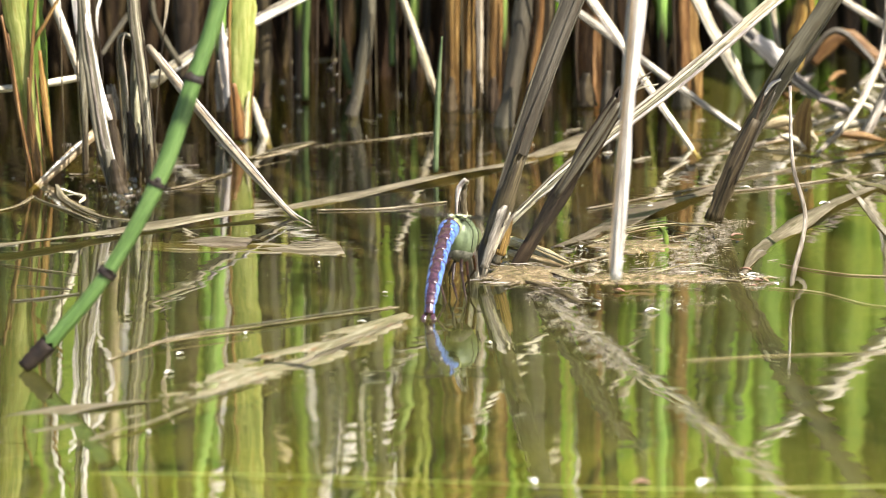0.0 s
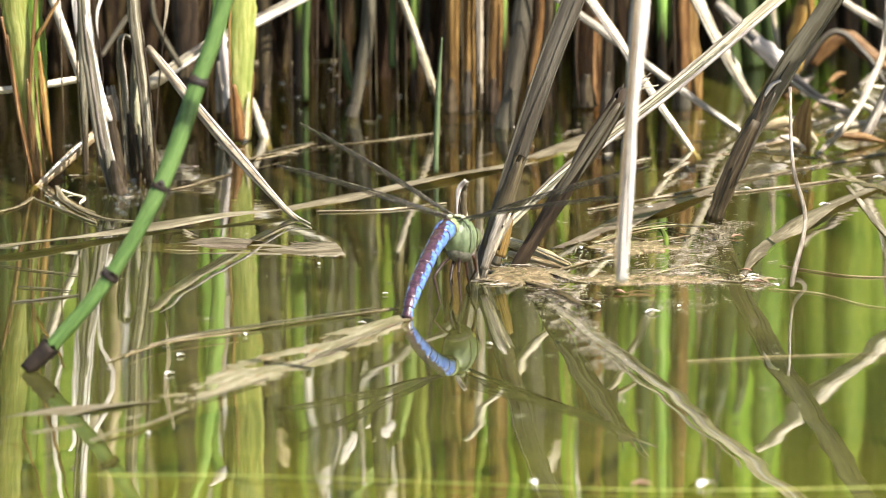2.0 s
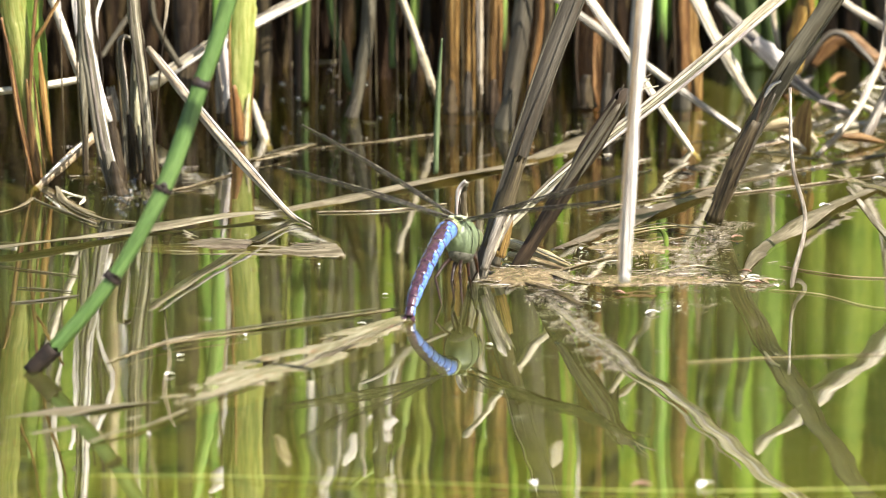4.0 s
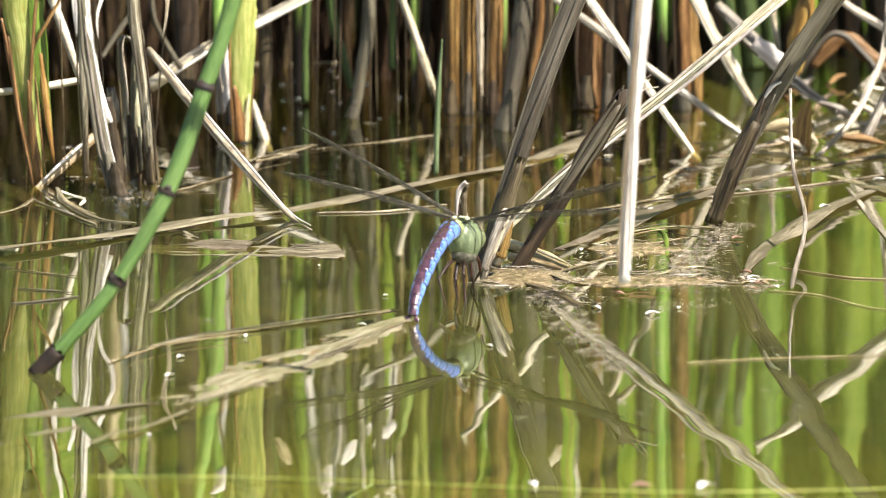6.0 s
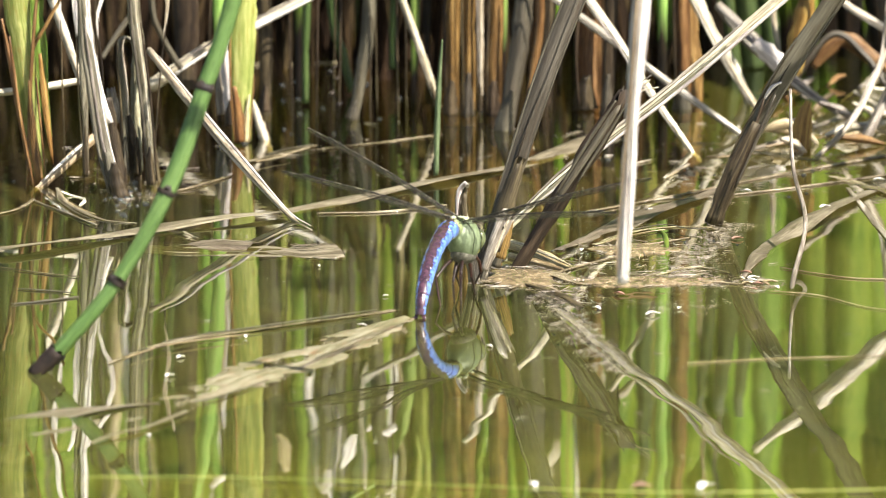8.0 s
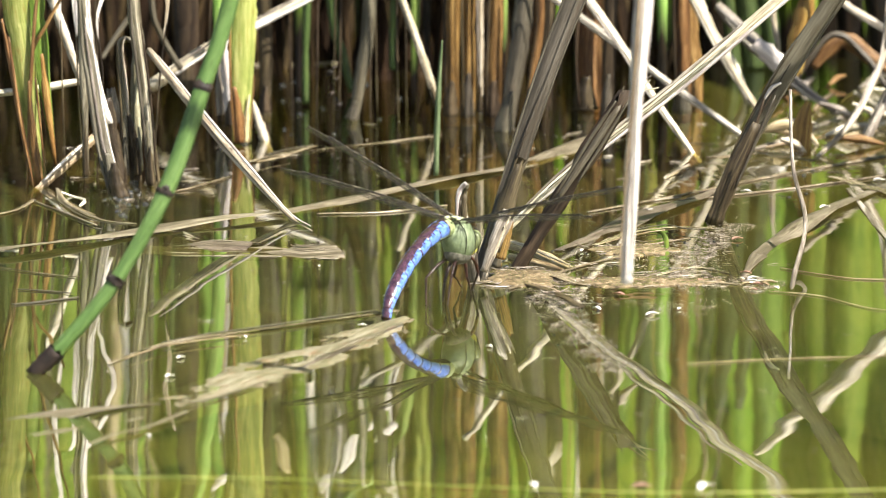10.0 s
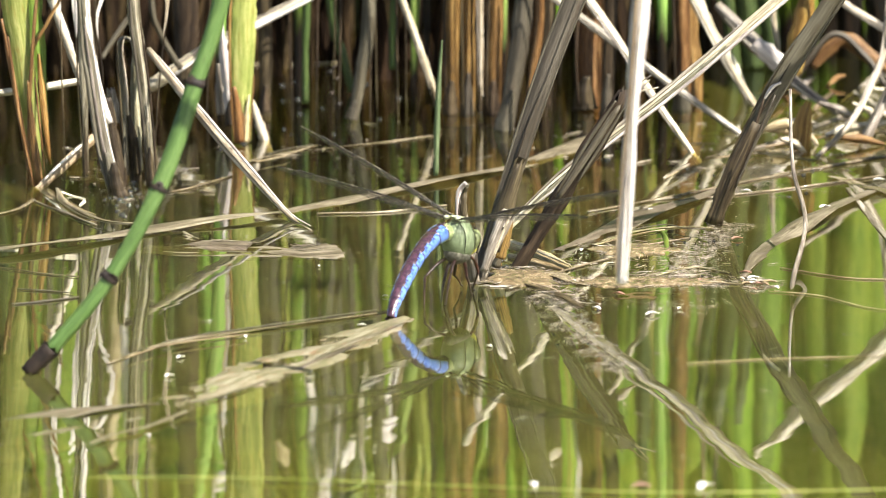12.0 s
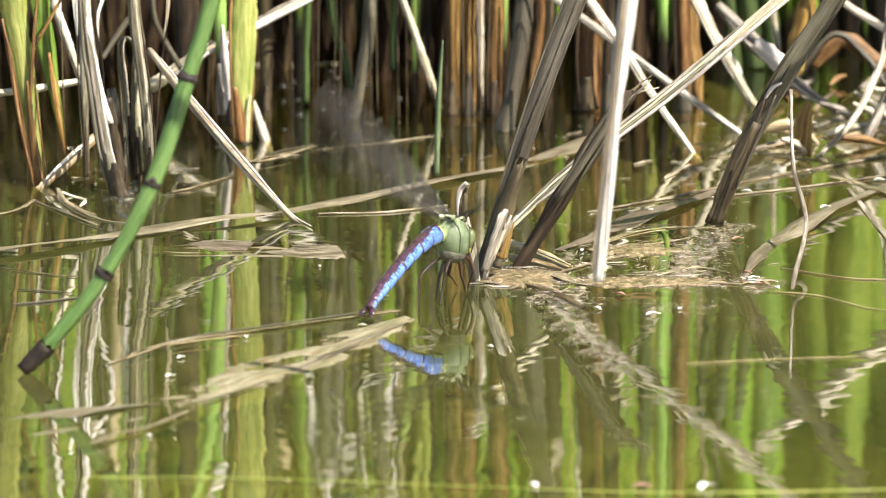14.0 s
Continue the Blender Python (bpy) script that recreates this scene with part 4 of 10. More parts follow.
reed = strand("yellow_leaf", "yellow-green sword leaf standing in water", "leaf", [(-0.0591, 0.2145, 0.0003), (-0.0590, 0.2145, 0.0167), (-0.0587, 0.2145, 0.0351), (-0.0580, 0.2145, 0.0518), (-0.0567, 0.2121, 0.1285)], (0.0053, 0.0076, 0.0090, 0.0093, 0.0056), LIME, "leaf", fold=0.1, roll=-6)
piece(reed, "withered_strip", "orange withered strip", [(-0.0612, 0.2090, 0.0011), (-0.0622, 0.2071, 0.0160), (-0.0625, 0.2058, 0.0328), (-0.0622, 0.2053, 0.0438), (-0.0603, 0.2057, 0.0959)], (0.0003, 0.0008, 0.0010, 0.0010, 0.0004), ORANGE, "leaf", count=18, fold=0.25, ragged=0.3)
piece(reed, "withered_strip", "rusty strip", [(-0.0568, 0.2090, 0.0011), (-0.0564, 0.2084, 0.0061), (-0.0561, 0.2077, 0.0110), (-0.0557, 0.2071, 0.0160), (-0.0554, 0.2066, 0.0213)], (0.0003, 0.0005, 0.0005, 0.0006, 0.0003), RUST, "leaf", count=18, fold=0.25, ragged=0.3)
piece(reed, "sheath", "orange withered foot", [(-0.0597, 0.2097, 0.0007), (-0.0601, 0.2097, 0.0082), (-0.0613, 0.2097, 0.0174)], (0.0033, 0.0036, 0.0010), ORANGE, "leaf", fold=0.3)
piece(reed, "sheath", "brown withered foot", [(-0.0581, 0.2133, 0.0002), (-0.0577, 0.2133, 0.0077), (-0.0570, 0.2133, 0.0144)], (0.0020, 0.0017, 0.0005), TAN, "leaf", fold=0.3)
strand("green_leaf", "fresh green sword leaf behind a yellow one", "leaf", [(-0.0585, 0.2169, 0.0013), (-0.0598, 0.2193, 0.0245), (-0.0612, 0.2205, 0.0444), (-0.0635, 0.2217, 0.1159)], (0.0023, 0.0030, 0.0033, 0.0027), LIME, "leaf", fold=0.3, group='green leaves')
reed = strand("drooping_leaf", "green sword leaf hanging down with a withered orange tip", "leaf", [(-0.1202, 0.1393, 0.0827), (-0.1181, 0.1393, 0.0616), (-0.1169, 0.1393, 0.0453), (-0.1154, 0.1393, 0.0306), (-0.1138, 0.1393, 0.0167), (-0.1123, 0.1393, 0.0044)], (0.0056, 0.0066, 0.0066, 0.0052, 0.0026, 0.0006), GREEN, "leaf", fold=0.2, roll=18)
DROOPING = reed
piece(reed, "withered_tip", "orange withered tip", [(-0.1155, 0.1345, 0.0369), (-0.1147, 0.1345, 0.0280), (-0.1136, 0.1345, 0.0178), (-0.1121, 0.1345, 0.0049)], (0.0008, 0.0024, 0.0018, 0.0006), ORANGE, "leaf", fold=0.2, roll=18)
reed = strand("leaf_scrap", "crumpled wet scrap of reed leaf", "reed", [(-0.0912, 0.1416, 0.0020), (-0.0905, 0.1416, 0.0082), (-0.0889, 0.1416, 0.0118), (-0.0869, 0.1416, 0.0124)], (0.0016, 0.0026, 0.0023, 0.0016), GREY, "leaf", fold=0.5)
reed = strand("reed_stub", "short torn stub of reed", "reed", [(-0.0937, 0.1370, 0.0165), (-0.0945, 0.1370, 0.0222), (-0.0952, 0.1370, 0.0258)], (0.0029, 0.0032, 0.0026), GREY, "leaf", fold=0.4, ragged=0.6, group='reed stubs')
reed = strand("reed_stub", "rotten brown reed foot under a clump", "reed", [(-0.0907, 0.1053, -0.0039), (-0.0918, 0.1053, -0.0002), (-0.0929, 0.1053, 0.0039), (-0.0936, 0.1053, 0.0096)], (0.0041, 0.0048, 0.0038, 0.0016), DARK, "leaf", fold=0.4, group='reed stubs')
reed = strand("leaf_scrap", "curled pale scrap of leaf at the waterline", "reed", [(-0.1085, 0.1041, 0.0013), (-0.1049, 0.1041, 0.0000), (-0.1014, 0.0963, 0.0000), (-0.1026, 0.0852, 0.0000)], (0.0007, 0.0008, 0.0016, 0.0006), PALE, "leaf", fold=0.4)
# far bank stems
reed = strand("dead_reed", "grey weathered reed stem on the bank", "reed", [(-0.0275, 0.2658, -0.0035), (-0.0268, 0.2658, 0.0005), (-0.0243, 0.2658, 0.0150), (-0.0222, 0.2658, 0.0303), (-0.0195, 0.2658, 0.0861), (-0.0159, 0.2658, 0.1611)], (0.0034, 0.0040, 0.0047, 0.0047, 0.0037, 0.0013), UMBER, "leaf", fold=0.4, group='old reed stems')
piece(reed, "sheath", "wet rotten sheath at the foot", [(-0.0273, 0.2608, 0.0006), (-0.0267, 0.2608, 0.0037), (-0.0259, 0.2608, 0.0063)], (0.0042, 0.0032, 0.0010), UMBER, "leaf", fold=0.5, roll=0, ragged=0.3)
reed = strand("dead_reed", "pale thin reed stem leaning on the bank", "reed", [(-0.0014, 0.2695, 0.0034), (-0.0061, 0.2683, 0.0180), (-0.0121, 0.2670, 0.0352), (-0.0138, 0.2670, 0.0403)], (0.0022, 0.0025, 0.0025, 0.0020), PALE, "leaf", fold=0.4, group='old reed stems')
piece(reed, "dry_strip", "grey strip", [(-0.0034, 0.2658, 0.0079), (-0.0063, 0.2648, 0.0167), (-0.0101, 0.2641, 0.0274), (-0.0132, 0.2635, 0.0363), (-0.0141, 0.2637, 0.0393)], (0.0004, 0.0007, 0.0007, 0.0007, 0.0003), GREY, "leaf", count=18, fold=0.25, ragged=0.3)
piece(reed, "sheath", "wet rotten sheath at the foot", [(-0.0013, 0.2646, 0.0032), (-0.0028, 0.2646, 0.0077), (-0.0037, 0.2646, 0.0114)], (0.0023, 0.0018, 0.0005), DARK, "leaf", fold=0.5, roll=0, ragged=0.3)
reed = strand("dead_reed", "rusty brown reed stem with a sheath", "reed", [(0.0027, 0.2807, -0.0041), (0.0027, 0.2807, 0.0000), (0.0027, 0.2807, 0.0164), (0.0027, 0.2807, 0.0335), (0.0030, 0.2807, 0.0929), (0.0034, 0.2807, 0.1679)], (0.0043, 0.0051, 0.0061, 0.0064, 0.0047, 0.0016), RUST, "leaf", fold=0.4, group='old reed stems')
piece(reed, "dry_strip", "dark strip", [(0.0009, 0.2750, 0.0008), (0.0006, 0.2745, 0.0119), (0.0005, 0.2741, 0.0215), (0.0004, 0.2739, 0.0353), (0.0010, 0.2749, 0.0745)], (0.0004, 0.0008, 0.0009, 0.0009, 0.0004), DARK, "leaf", count=18, fold=0.25, ragged=0.3)
piece(reed, "sheath", "wet rotten sheath at the foot", [(0.0022, 0.2757, -0.0005), (0.0022, 0.2757, 0.0055), (0.0027, 0.2757, 0.0102)], (0.0053, 0.0041, 0.0013), DARK, "leaf", fold=0.5, roll=0, ragged=0.3)
reed = strand("dead_reed", "rusty brown reed stem with a sheath", "reed", [(0.0076, 0.2807, -0.0041), (0.0076, 0.2807, 0.0000), (0.0076, 0.2807, 0.0164), (0.0074, 0.2807, 0.0335), (0.0071, 0.2807, 0.0929), (0.0067, 0.2807, 0.1679)], (0.0037, 0.0044, 0.0051, 0.0054, 0.0047, 0.0016), RUST, "leaf", fold=0.4, group='old reed stems')
piece(reed, "dry_strip", "dark strip", [(0.0060, 0.2756, 0.0007), (0.0059, 0.2752, 0.0118), (0.0057, 0.2749, 0.0214), (0.0055, 0.2748, 0.0352), (0.0054, 0.2751, 0.0744)], (0.0003, 0.0007, 0.0007, 0.0008, 0.0004), DARK, "leaf", count=18, fold=0.25, ragged=0.3)
piece(reed, "sheath", "wet rotten sheath at the foot", [(0.0072, 0.2757, -0.0008), (0.0072, 0.2757, 0.0066), (0.0076, 0.2757, 0.0125)], (0.0046, 0.0035, 0.0011), UMBER, "leaf", fold=0.5, roll=0, ragged=0.3)
reed = strand("dead_reed", "bleached reed stem beside rusty ones", "reed", [(0.0112, 0.2782, -0.0027), (0.0112, 0.2782, 0.0014), (0.0112, 0.2782, 0.0218), (0.0110, 0.2782, 0.0338), (0.0106, 0.2782, 0.0932)], (0.0014, 0.0017, 0.0024, 0.0027, 0.0024), PALE, "leaf", fold=0.4, group='old reed stems')
piece(reed, "dry_strip", "grey strip", [(0.0105, 0.2752, 0.0082), (0.0104, 0.2748, 0.0206), (0.0102, 0.2746, 0.0258), (0.0101, 0.2745, 0.0383), (0.0099, 0.2747, 0.0743)], (0.0003, 0.0006, 0.0007, 0.0007, 0.0004), GREY, "leaf", count=18, fold=0.25, ragged=0.3)
piece(reed, "sheath", "wet rotten sheath at the foot", [(0.0110, 0.2733, 0.0012), (0.0110, 0.2733, 0.0056), (0.0111, 0.2733, 0.0092)], (0.0018, 0.0014, 0.0004), DARK, "leaf", fold=0.5, roll=0, ragged=0.3)
reed = strand("dead_reed", "rusty brown reed stem with a sheath", "reed", [(0.0152, 0.2807, -0.0041), (0.0152, 0.2807, 0.0000), (0.0152, 0.2807, 0.0164), (0.0159, 0.2807, 0.0335), (0.0165, 0.2807, 0.0929), (0.0173, 0.2807, 0.1679)], (0.0046, 0.0054, 0.0061, 0.0061, 0.0047, 0.0016), RUST, "leaf", fold=0.4, group='old reed stems')
piece(reed, "dry_strip", "dark strip", [(0.0133, 0.2747, 0.0008), (0.0130, 0.2744, 0.0119), (0.0132, 0.2742, 0.0216), (0.0137, 0.2742, 0.0353), (0.0145, 0.2750, 0.0745)], (0.0004, 0.0008, 0.0009, 0.0008, 0.0004), DARK, "leaf", count=18, fold=0.25, ragged=0.3)
piece(reed, "sheath", "wet rotten sheath at the foot", [(0.0147, 0.2757, -0.0005), (0.0147, 0.2757, 0.0054), (0.0152, 0.2757, 0.0101)], (0.0057, 0.0043, 0.0014), DARK, "leaf", fold=0.5, roll=0, ragged=0.3)
reed = strand("dead_reed", "grey weathered reed stem on the bank", "reed", [(0.0178, 0.2448, -0.0042), (0.0184, 0.2448, -0.0002), (0.0214, 0.2461, 0.0176), (0.0236, 0.2473, 0.0343), (0.0269, 0.2510, 0.0793), (0.0324, 0.2572, 0.1543)], (0.0048, 0.0057, 0.0067, 0.0060, 0.0040, 0.0014), UMBER, "leaf", fold=0.4, group='old reed stems')
piece(reed, "sheath", "wet rotten sheath at the foot", [(0.0176, 0.2399, -0.0009), (0.0188, 0.2399, 0.0062), (0.0203, 0.2399, 0.0120)], (0.0060, 0.0046, 0.0014), UMBER, "leaf", fold=0.5, roll=0, ragged=0.3)
reed = strand("dead_reed", "rusty split sheath on the bank", "reed", [(0.0250, 0.2695, 0.0026), (0.0272, 0.2695, 0.0162), (0.0288, 0.2695, 0.0281), (0.0293, 0.2695, 0.0518)], (0.0017, 0.0027, 0.0024, 0.0010), RUST, "leaf", fold=0.4, group='old reed stems')
piece(reed, "dry_strip", "dark strip", [(0.0244, 0.2666, 0.0030), (0.0256, 0.2661, 0.0125), (0.0269, 0.2659, 0.0206), (0.0280, 0.2661, 0.0290), (0.0287, 0.2669, 0.0447)], (0.0003, 0.0003, 0.0004, 0.0003, 0.0003), DARK, "leaf", count=18, fold=0.25, ragged=0.3)
piece(reed, "sheath", "wet rotten sheath at the foot", [(0.0246, 0.2646, 0.0024), (0.0253, 0.2646, 0.0067), (0.0261, 0.2646, 0.0102)], (0.0018, 0.0013, 0.0004), DARK, "leaf", fold=0.5, roll=0, ragged=0.3)
reed = strand("dead_reed", "dark rusty reed foot on the bank", "reed", [(0.0436, 0.2883, -0.0034), (0.0435, 0.2883, 0.0007), (0.0427, 0.2883, 0.0171), (0.0434, 0.2883, 0.0325), (0.0443, 0.2883, 0.0921), (0.0454, 0.2883, 0.1671)], (0.0063, 0.0075, 0.0081, 0.0075, 0.0051, 0.0018), RUST, "leaf", fold=0.4, group='old reed stems')
piece(reed, "dry_strip", "dark strip", [(0.0407, 0.2806, 0.0016), (0.0399, 0.2802, 0.0128), (0.0399, 0.2802, 0.0221), (0.0407, 0.2806, 0.0345), (0.0419, 0.2819, 0.0736)], (0.0006, 0.0011, 0.0011, 0.0010, 0.0004), DARK, "leaf", count=18, fold=0.25, ragged=0.3)
piece(reed, "sheath", "wet rotten sheath at the foot", [(0.0427, 0.2833, 0.0002), (0.0424, 0.2833, 0.0060), (0.0430, 0.2833, 0.0106)], (0.0078, 0.0060, 0.0019), DARK, "leaf", fold=0.5, roll=0, ragged=0.3)
piece(reed, "broken_leaf", "pale broken leaf", [(0.0440, 0.2883, 0.0751), (0.0518, 0.2908, 0.0885), (0.0586, 0.2933, 0.0831)], (0.0020, 0.0041, 0.0017), PALE, "leaf", fold=0.35)
reed = strand("dead_reed", "dark brown reed foot on the bank", "reed", [(0.0492, 0.2820, -0.0043), (0.0493, 0.2820, -0.0002), (0.0498, 0.2820, 0.0179), (0.0504, 0.2820, 0.0333), (0.0506, 0.2820, 0.0928), (0.0509, 0.2820, 0.1678)], (0.0035, 0.0041, 0.0047, 0.0047, 0.0037, 0.0013), DARK, "stem", fold=0.4, group='old reed stems')
piece(reed, "sheath", "wet rotten sheath at the foot", [(0.0488, 0.2770, -0.0009), (0.0490, 0.2770, 0.0062), (0.0495, 0.2770, 0.0119)], (0.0043, 0.0032, 0.0010), UMBER, "leaf", fold=0.5, roll=0, ragged=0.3)
reed = strand("dead_reed", "dark rusty reed foot on the bank", "reed", [(-0.0531, 0.2757, -0.0024), (-0.0531, 0.2757, 0.0017), (-0.0531, 0.2757, 0.0171), (-0.0534, 0.2757, 0.0341), (-0.0536, 0.2757, 0.0935), (-0.0539, 0.2757, 0.1685)], (0.0035, 0.0041, 0.0047, 0.0047, 0.0034, 0.0012), DARK, "stem", fold=0.4, group='old reed stems')
piece(reed, "sheath", "wet rotten sheath at the foot", [(-0.0534, 0.2708, 0.0015), (-0.0534, 0.2708, 0.0058), (-0.0530, 0.2708, 0.0092)], (0.0043, 0.0032, 0.0010), DARK, "leaf", fold=0.5, roll=0, ragged=0.3)
reed = strand("dead_reed", "dark brown reed foot on the bank", "reed", [(-0.0769, 0.2820, 0.0077), (-0.0768, 0.2820, 0.0231), (-0.0771, 0.2820, 0.0350), (-0.0773, 0.2820, 0.0928), (-0.0776, 0.2820, 0.1678)], (0.0068, 0.0075, 0.0068, 0.0044, 0.0015), DARK, "stem", fold=0.4, group='old reed stems')
piece(reed, "sheath", "wet rotten sheath at the foot", [(-0.0775, 0.2770, 0.0072), (-0.0774, 0.2770, 0.0129), (-0.0767, 0.2770, 0.0174)], (0.0071, 0.0054, 0.0017), DARK, "leaf", fold=0.5, roll=0, ragged=0.3)
reed = strand("dead_reed", "dark rusty reed foot on the bank", "reed", [(0.0725, 0.2908, -0.0045), (0.0724, 0.2908, -0.0003), (0.0720, 0.2908, 0.0168), (0.0716, 0.2908, 0.0322), (0.0711, 0.2908, 0.0919), (0.0705, 0.2908, 0.1669)], (0.0045, 0.0052, 0.0058, 0.0050, 0.0022, 0.0008), RUST, "leaf", fold=0.4, group='old reed stems')
piece(reed, "dry_strip", "dark strip", [(0.0702, 0.2845, 0.0005), (0.0696, 0.2839, 0.0122), (0.0693, 0.2836, 0.0214), (0.0690, 0.2837, 0.0340), (0.0693, 0.2850, 0.0732)], (0.0004, 0.0009, 0.0009, 0.0009, 0.0004), DARK, "leaf", count=18, fold=0.25, ragged=0.3)
piece(reed, "sheath", "wet rotten sheath at the foot", [(0.0717, 0.2858, -0.0011), (0.0716, 0.2858, 0.0060), (0.0720, 0.2858, 0.0116)], (0.0061, 0.0046, 0.0014), UMBER, "leaf", fold=0.5, roll=0, ragged=0.3)
reed = strand("dead_reed", "dark rusty reed foot on the bank", "reed", [(0.0306, 0.2883, -0.0024), (0.0307, 0.2883, 0.0017), (0.0312, 0.2883, 0.0171), (0.0319, 0.2883, 0.0325), (0.0331, 0.2883, 0.0921), (0.0346, 0.2883, 0.1671)], (0.0038, 0.0044, 0.0051, 0.0051, 0.0044, 0.0015), DARK, "stem", fold=0.4, group='old reed stems')
piece(reed, "sheath", "wet rotten sheath at the foot", [(0.0302, 0.2833, 0.0016), (0.0303, 0.2833, 0.0057), (0.0309, 0.2833, 0.0091)], (0.0046, 0.0035, 0.0011), DARK, "leaf", fold=0.5, roll=0, ragged=0.3)
reed = strand("dead_reed", "orange withered leaf on the bank", "reed", [(0.1047, 0.2933, 0.0087), (0.1067, 0.2933, 0.0182), (0.1090, 0.2933, 0.0302), (0.1101, 0.2933, 0.0387)], (0.0048, 0.0068, 0.0061, 0.0027), ORANGE, "leaf", fold=0.4, group='old reed stems')
reed = strand("dead_reed", "thin grey stem leaning across the bank", "reed", [(0.0922, 0.2266, -0.0023), (0.0890, 0.2266, 0.0000), (0.0661, 0.2326, 0.0157), (0.0461, 0.2387, 0.0300), (0.0294, 0.2436, 0.0415), (-0.0241, 0.2571, 0.0786)], (0.0018, 0.0022, 0.0025, 0.0025, 0.0025, 0.0020), GREY, "leaf", fold=0.4, group='old reed stems')
piece(reed, "dry_strip", "brown strip", [(0.0885, 0.2233, -0.0001), (0.0677, 0.2285, 0.0139), (0.0493, 0.2340, 0.0271), (0.0365, 0.2386, 0.0360), (-0.0013, 0.2484, 0.0623)], (0.0003, 0.0006, 0.0006, 0.0006, 0.0003), UMBER, "leaf", count=18, fold=0.25, ragged=0.3)
reed = strand("dead_reed", "thin pale stem leaning across the bank", "reed", [(0.0749, 0.1954, -0.0033), (0.0726, 0.1954, 0.0000), (0.0622, 0.2049, 0.0139), (0.0524, 0.2145, 0.0285), (0.0425, 0.2205, 0.0419), (0.0060, 0.2387, 0.0925)], (0.0017, 0.0020, 0.0027, 0.0027, 0.0025, 0.0017), PALE, "leaf", fold=0.4, group='old reed stems')
piece(reed, "dry_strip", "grey strip", [(0.0677, 0.1959, 0.0055), (0.0594, 0.2032, 0.0168), (0.0516, 0.2109, 0.0284), (0.0454, 0.2158, 0.0367), (0.0213, 0.2283, 0.0703)], (0.0003, 0.0007, 0.0007, 0.0007, 0.0003), GREY, "leaf", count=18, fold=0.25, ragged=0.3)
reed = strand("dead_reed", "thin pale stem leaning across the bank", "reed", [(0.0972, 0.2733, -0.0031), (0.0950, 0.2733, 0.0003), (0.0872, 0.2733, 0.0123), (0.0804, 0.2733, 0.0242), (0.0744, 0.2733, 0.0361), (0.0499, 0.2757, 0.0850)], (0.0020, 0.0024, 0.0029, 0.0027, 0.0024, 0.0017), PALE, "leaf", fold=0.4, group='old reed stems')
piece(reed, "dry_strip", "grey strip", [(0.0910, 0.2696, 0.0051), (0.0848, 0.2694, 0.0147), (0.0795, 0.2695, 0.0243), (0.0760, 0.2697, 0.0314), (0.0599, 0.2716, 0.0637)], (0.0004, 0.0008, 0.0008, 0.0007, 0.0003), GREY, "leaf", count=18, fold=0.25, ragged=0.3)
reed = strand("dead_reed", "grey stem on the bank with painted sun flecks", "reed", [(0.1212, 0.2820, -0.0024), (0.1179, 0.2820, 0.0000), (0.1054, 0.2883, 0.0086), (0.0928, 0.2946, 0.0197), (0.0824, 0.3009, 0.0301)], (0.0020, 0.0024, 0.0044, 0.0051, 0.0027), GREY, "leaf", fold=0.4, group='old reed stems')
# White piece paints a fleck of sunlight on the stem.
piece(reed, "bleached_patch", "white patch for a fleck of sun", [(0.0931, 0.2780, 0.0214), (0.0966, 0.2780, 0.0186), (0.1007, 0.2780, 0.0149), (0.1041, 0.2780, 0.0115)], (0.0040, 0.0058, 0.0056, 0.0030), WHITE, "leaf", fold=0.2)
piece(reed, "dry_strip", "grey strip", [(0.1135, 0.2799, 0.0023), (0.1057, 0.2826, 0.0073), (0.0978, 0.2860, 0.0137), (0.0905, 0.2896, 0.0205), (0.0846, 0.2946, 0.0268)], (0.0005, 0.0013, 0.0014, 0.0015, 0.0006), GREY, "leaf", count=18, fold=0.25, ragged=0.3)
reed = strand("dead_reed", "pale arched stem leaning from the bank", "reed", [(0.1069, 0.1883, -0.0029), (0.1097, 0.1883, 0.0000), (0.1190, 0.1977, 0.0082), (0.1259, 0.2073, 0.0194), (0.1304, 0.2169, 0.0332), (0.1338, 0.2266, 0.0821)], (0.0014, 0.0017, 0.0023, 0.0025, 0.0023, 0.0017), PALE, "leaf", fold=0.4, group='old reed stems')
piece(reed, "dry_strip", "grey strip", [(0.1130, 0.1891, 0.0040), (0.1198, 0.1963, 0.0110), (0.1250, 0.2038, 0.0201), (0.1287, 0.2116, 0.0287), (0.1317, 0.2197, 0.0612)], (0.0003, 0.0007, 0.0007, 0.0007, 0.0003), GREY, "leaf", count=18, fold=0.25, ragged=0.3)
reed = strand("dead_reed", "dark thin arched stem beside a pale one", "reed", [(0.1218, 0.2145, -0.0036), (0.1235, 0.2145, 0.0000), (0.1281, 0.2193, 0.0086), (0.1324, 0.2241, 0.0188), (0.1357, 0.2266, 0.0403)], (0.0028, 0.0033, 0.0023, 0.0020, 0.0017), GREY, "leaf", fold=0.4, group='old reed stems')
piece(reed, "dry_strip", "brown strip", [(0.1224, 0.2103, 0.0011), (0.1257, 0.2141, 0.0065), (0.1289, 0.2177, 0.0123), (0.1317, 0.2211, 0.0198), (0.1340, 0.2229, 0.0340)], (0.0005, 0.0007, 0.0006, 0.0005, 0.0003), UMBER, "leaf", count=18, fold=0.25, ragged=0.3)
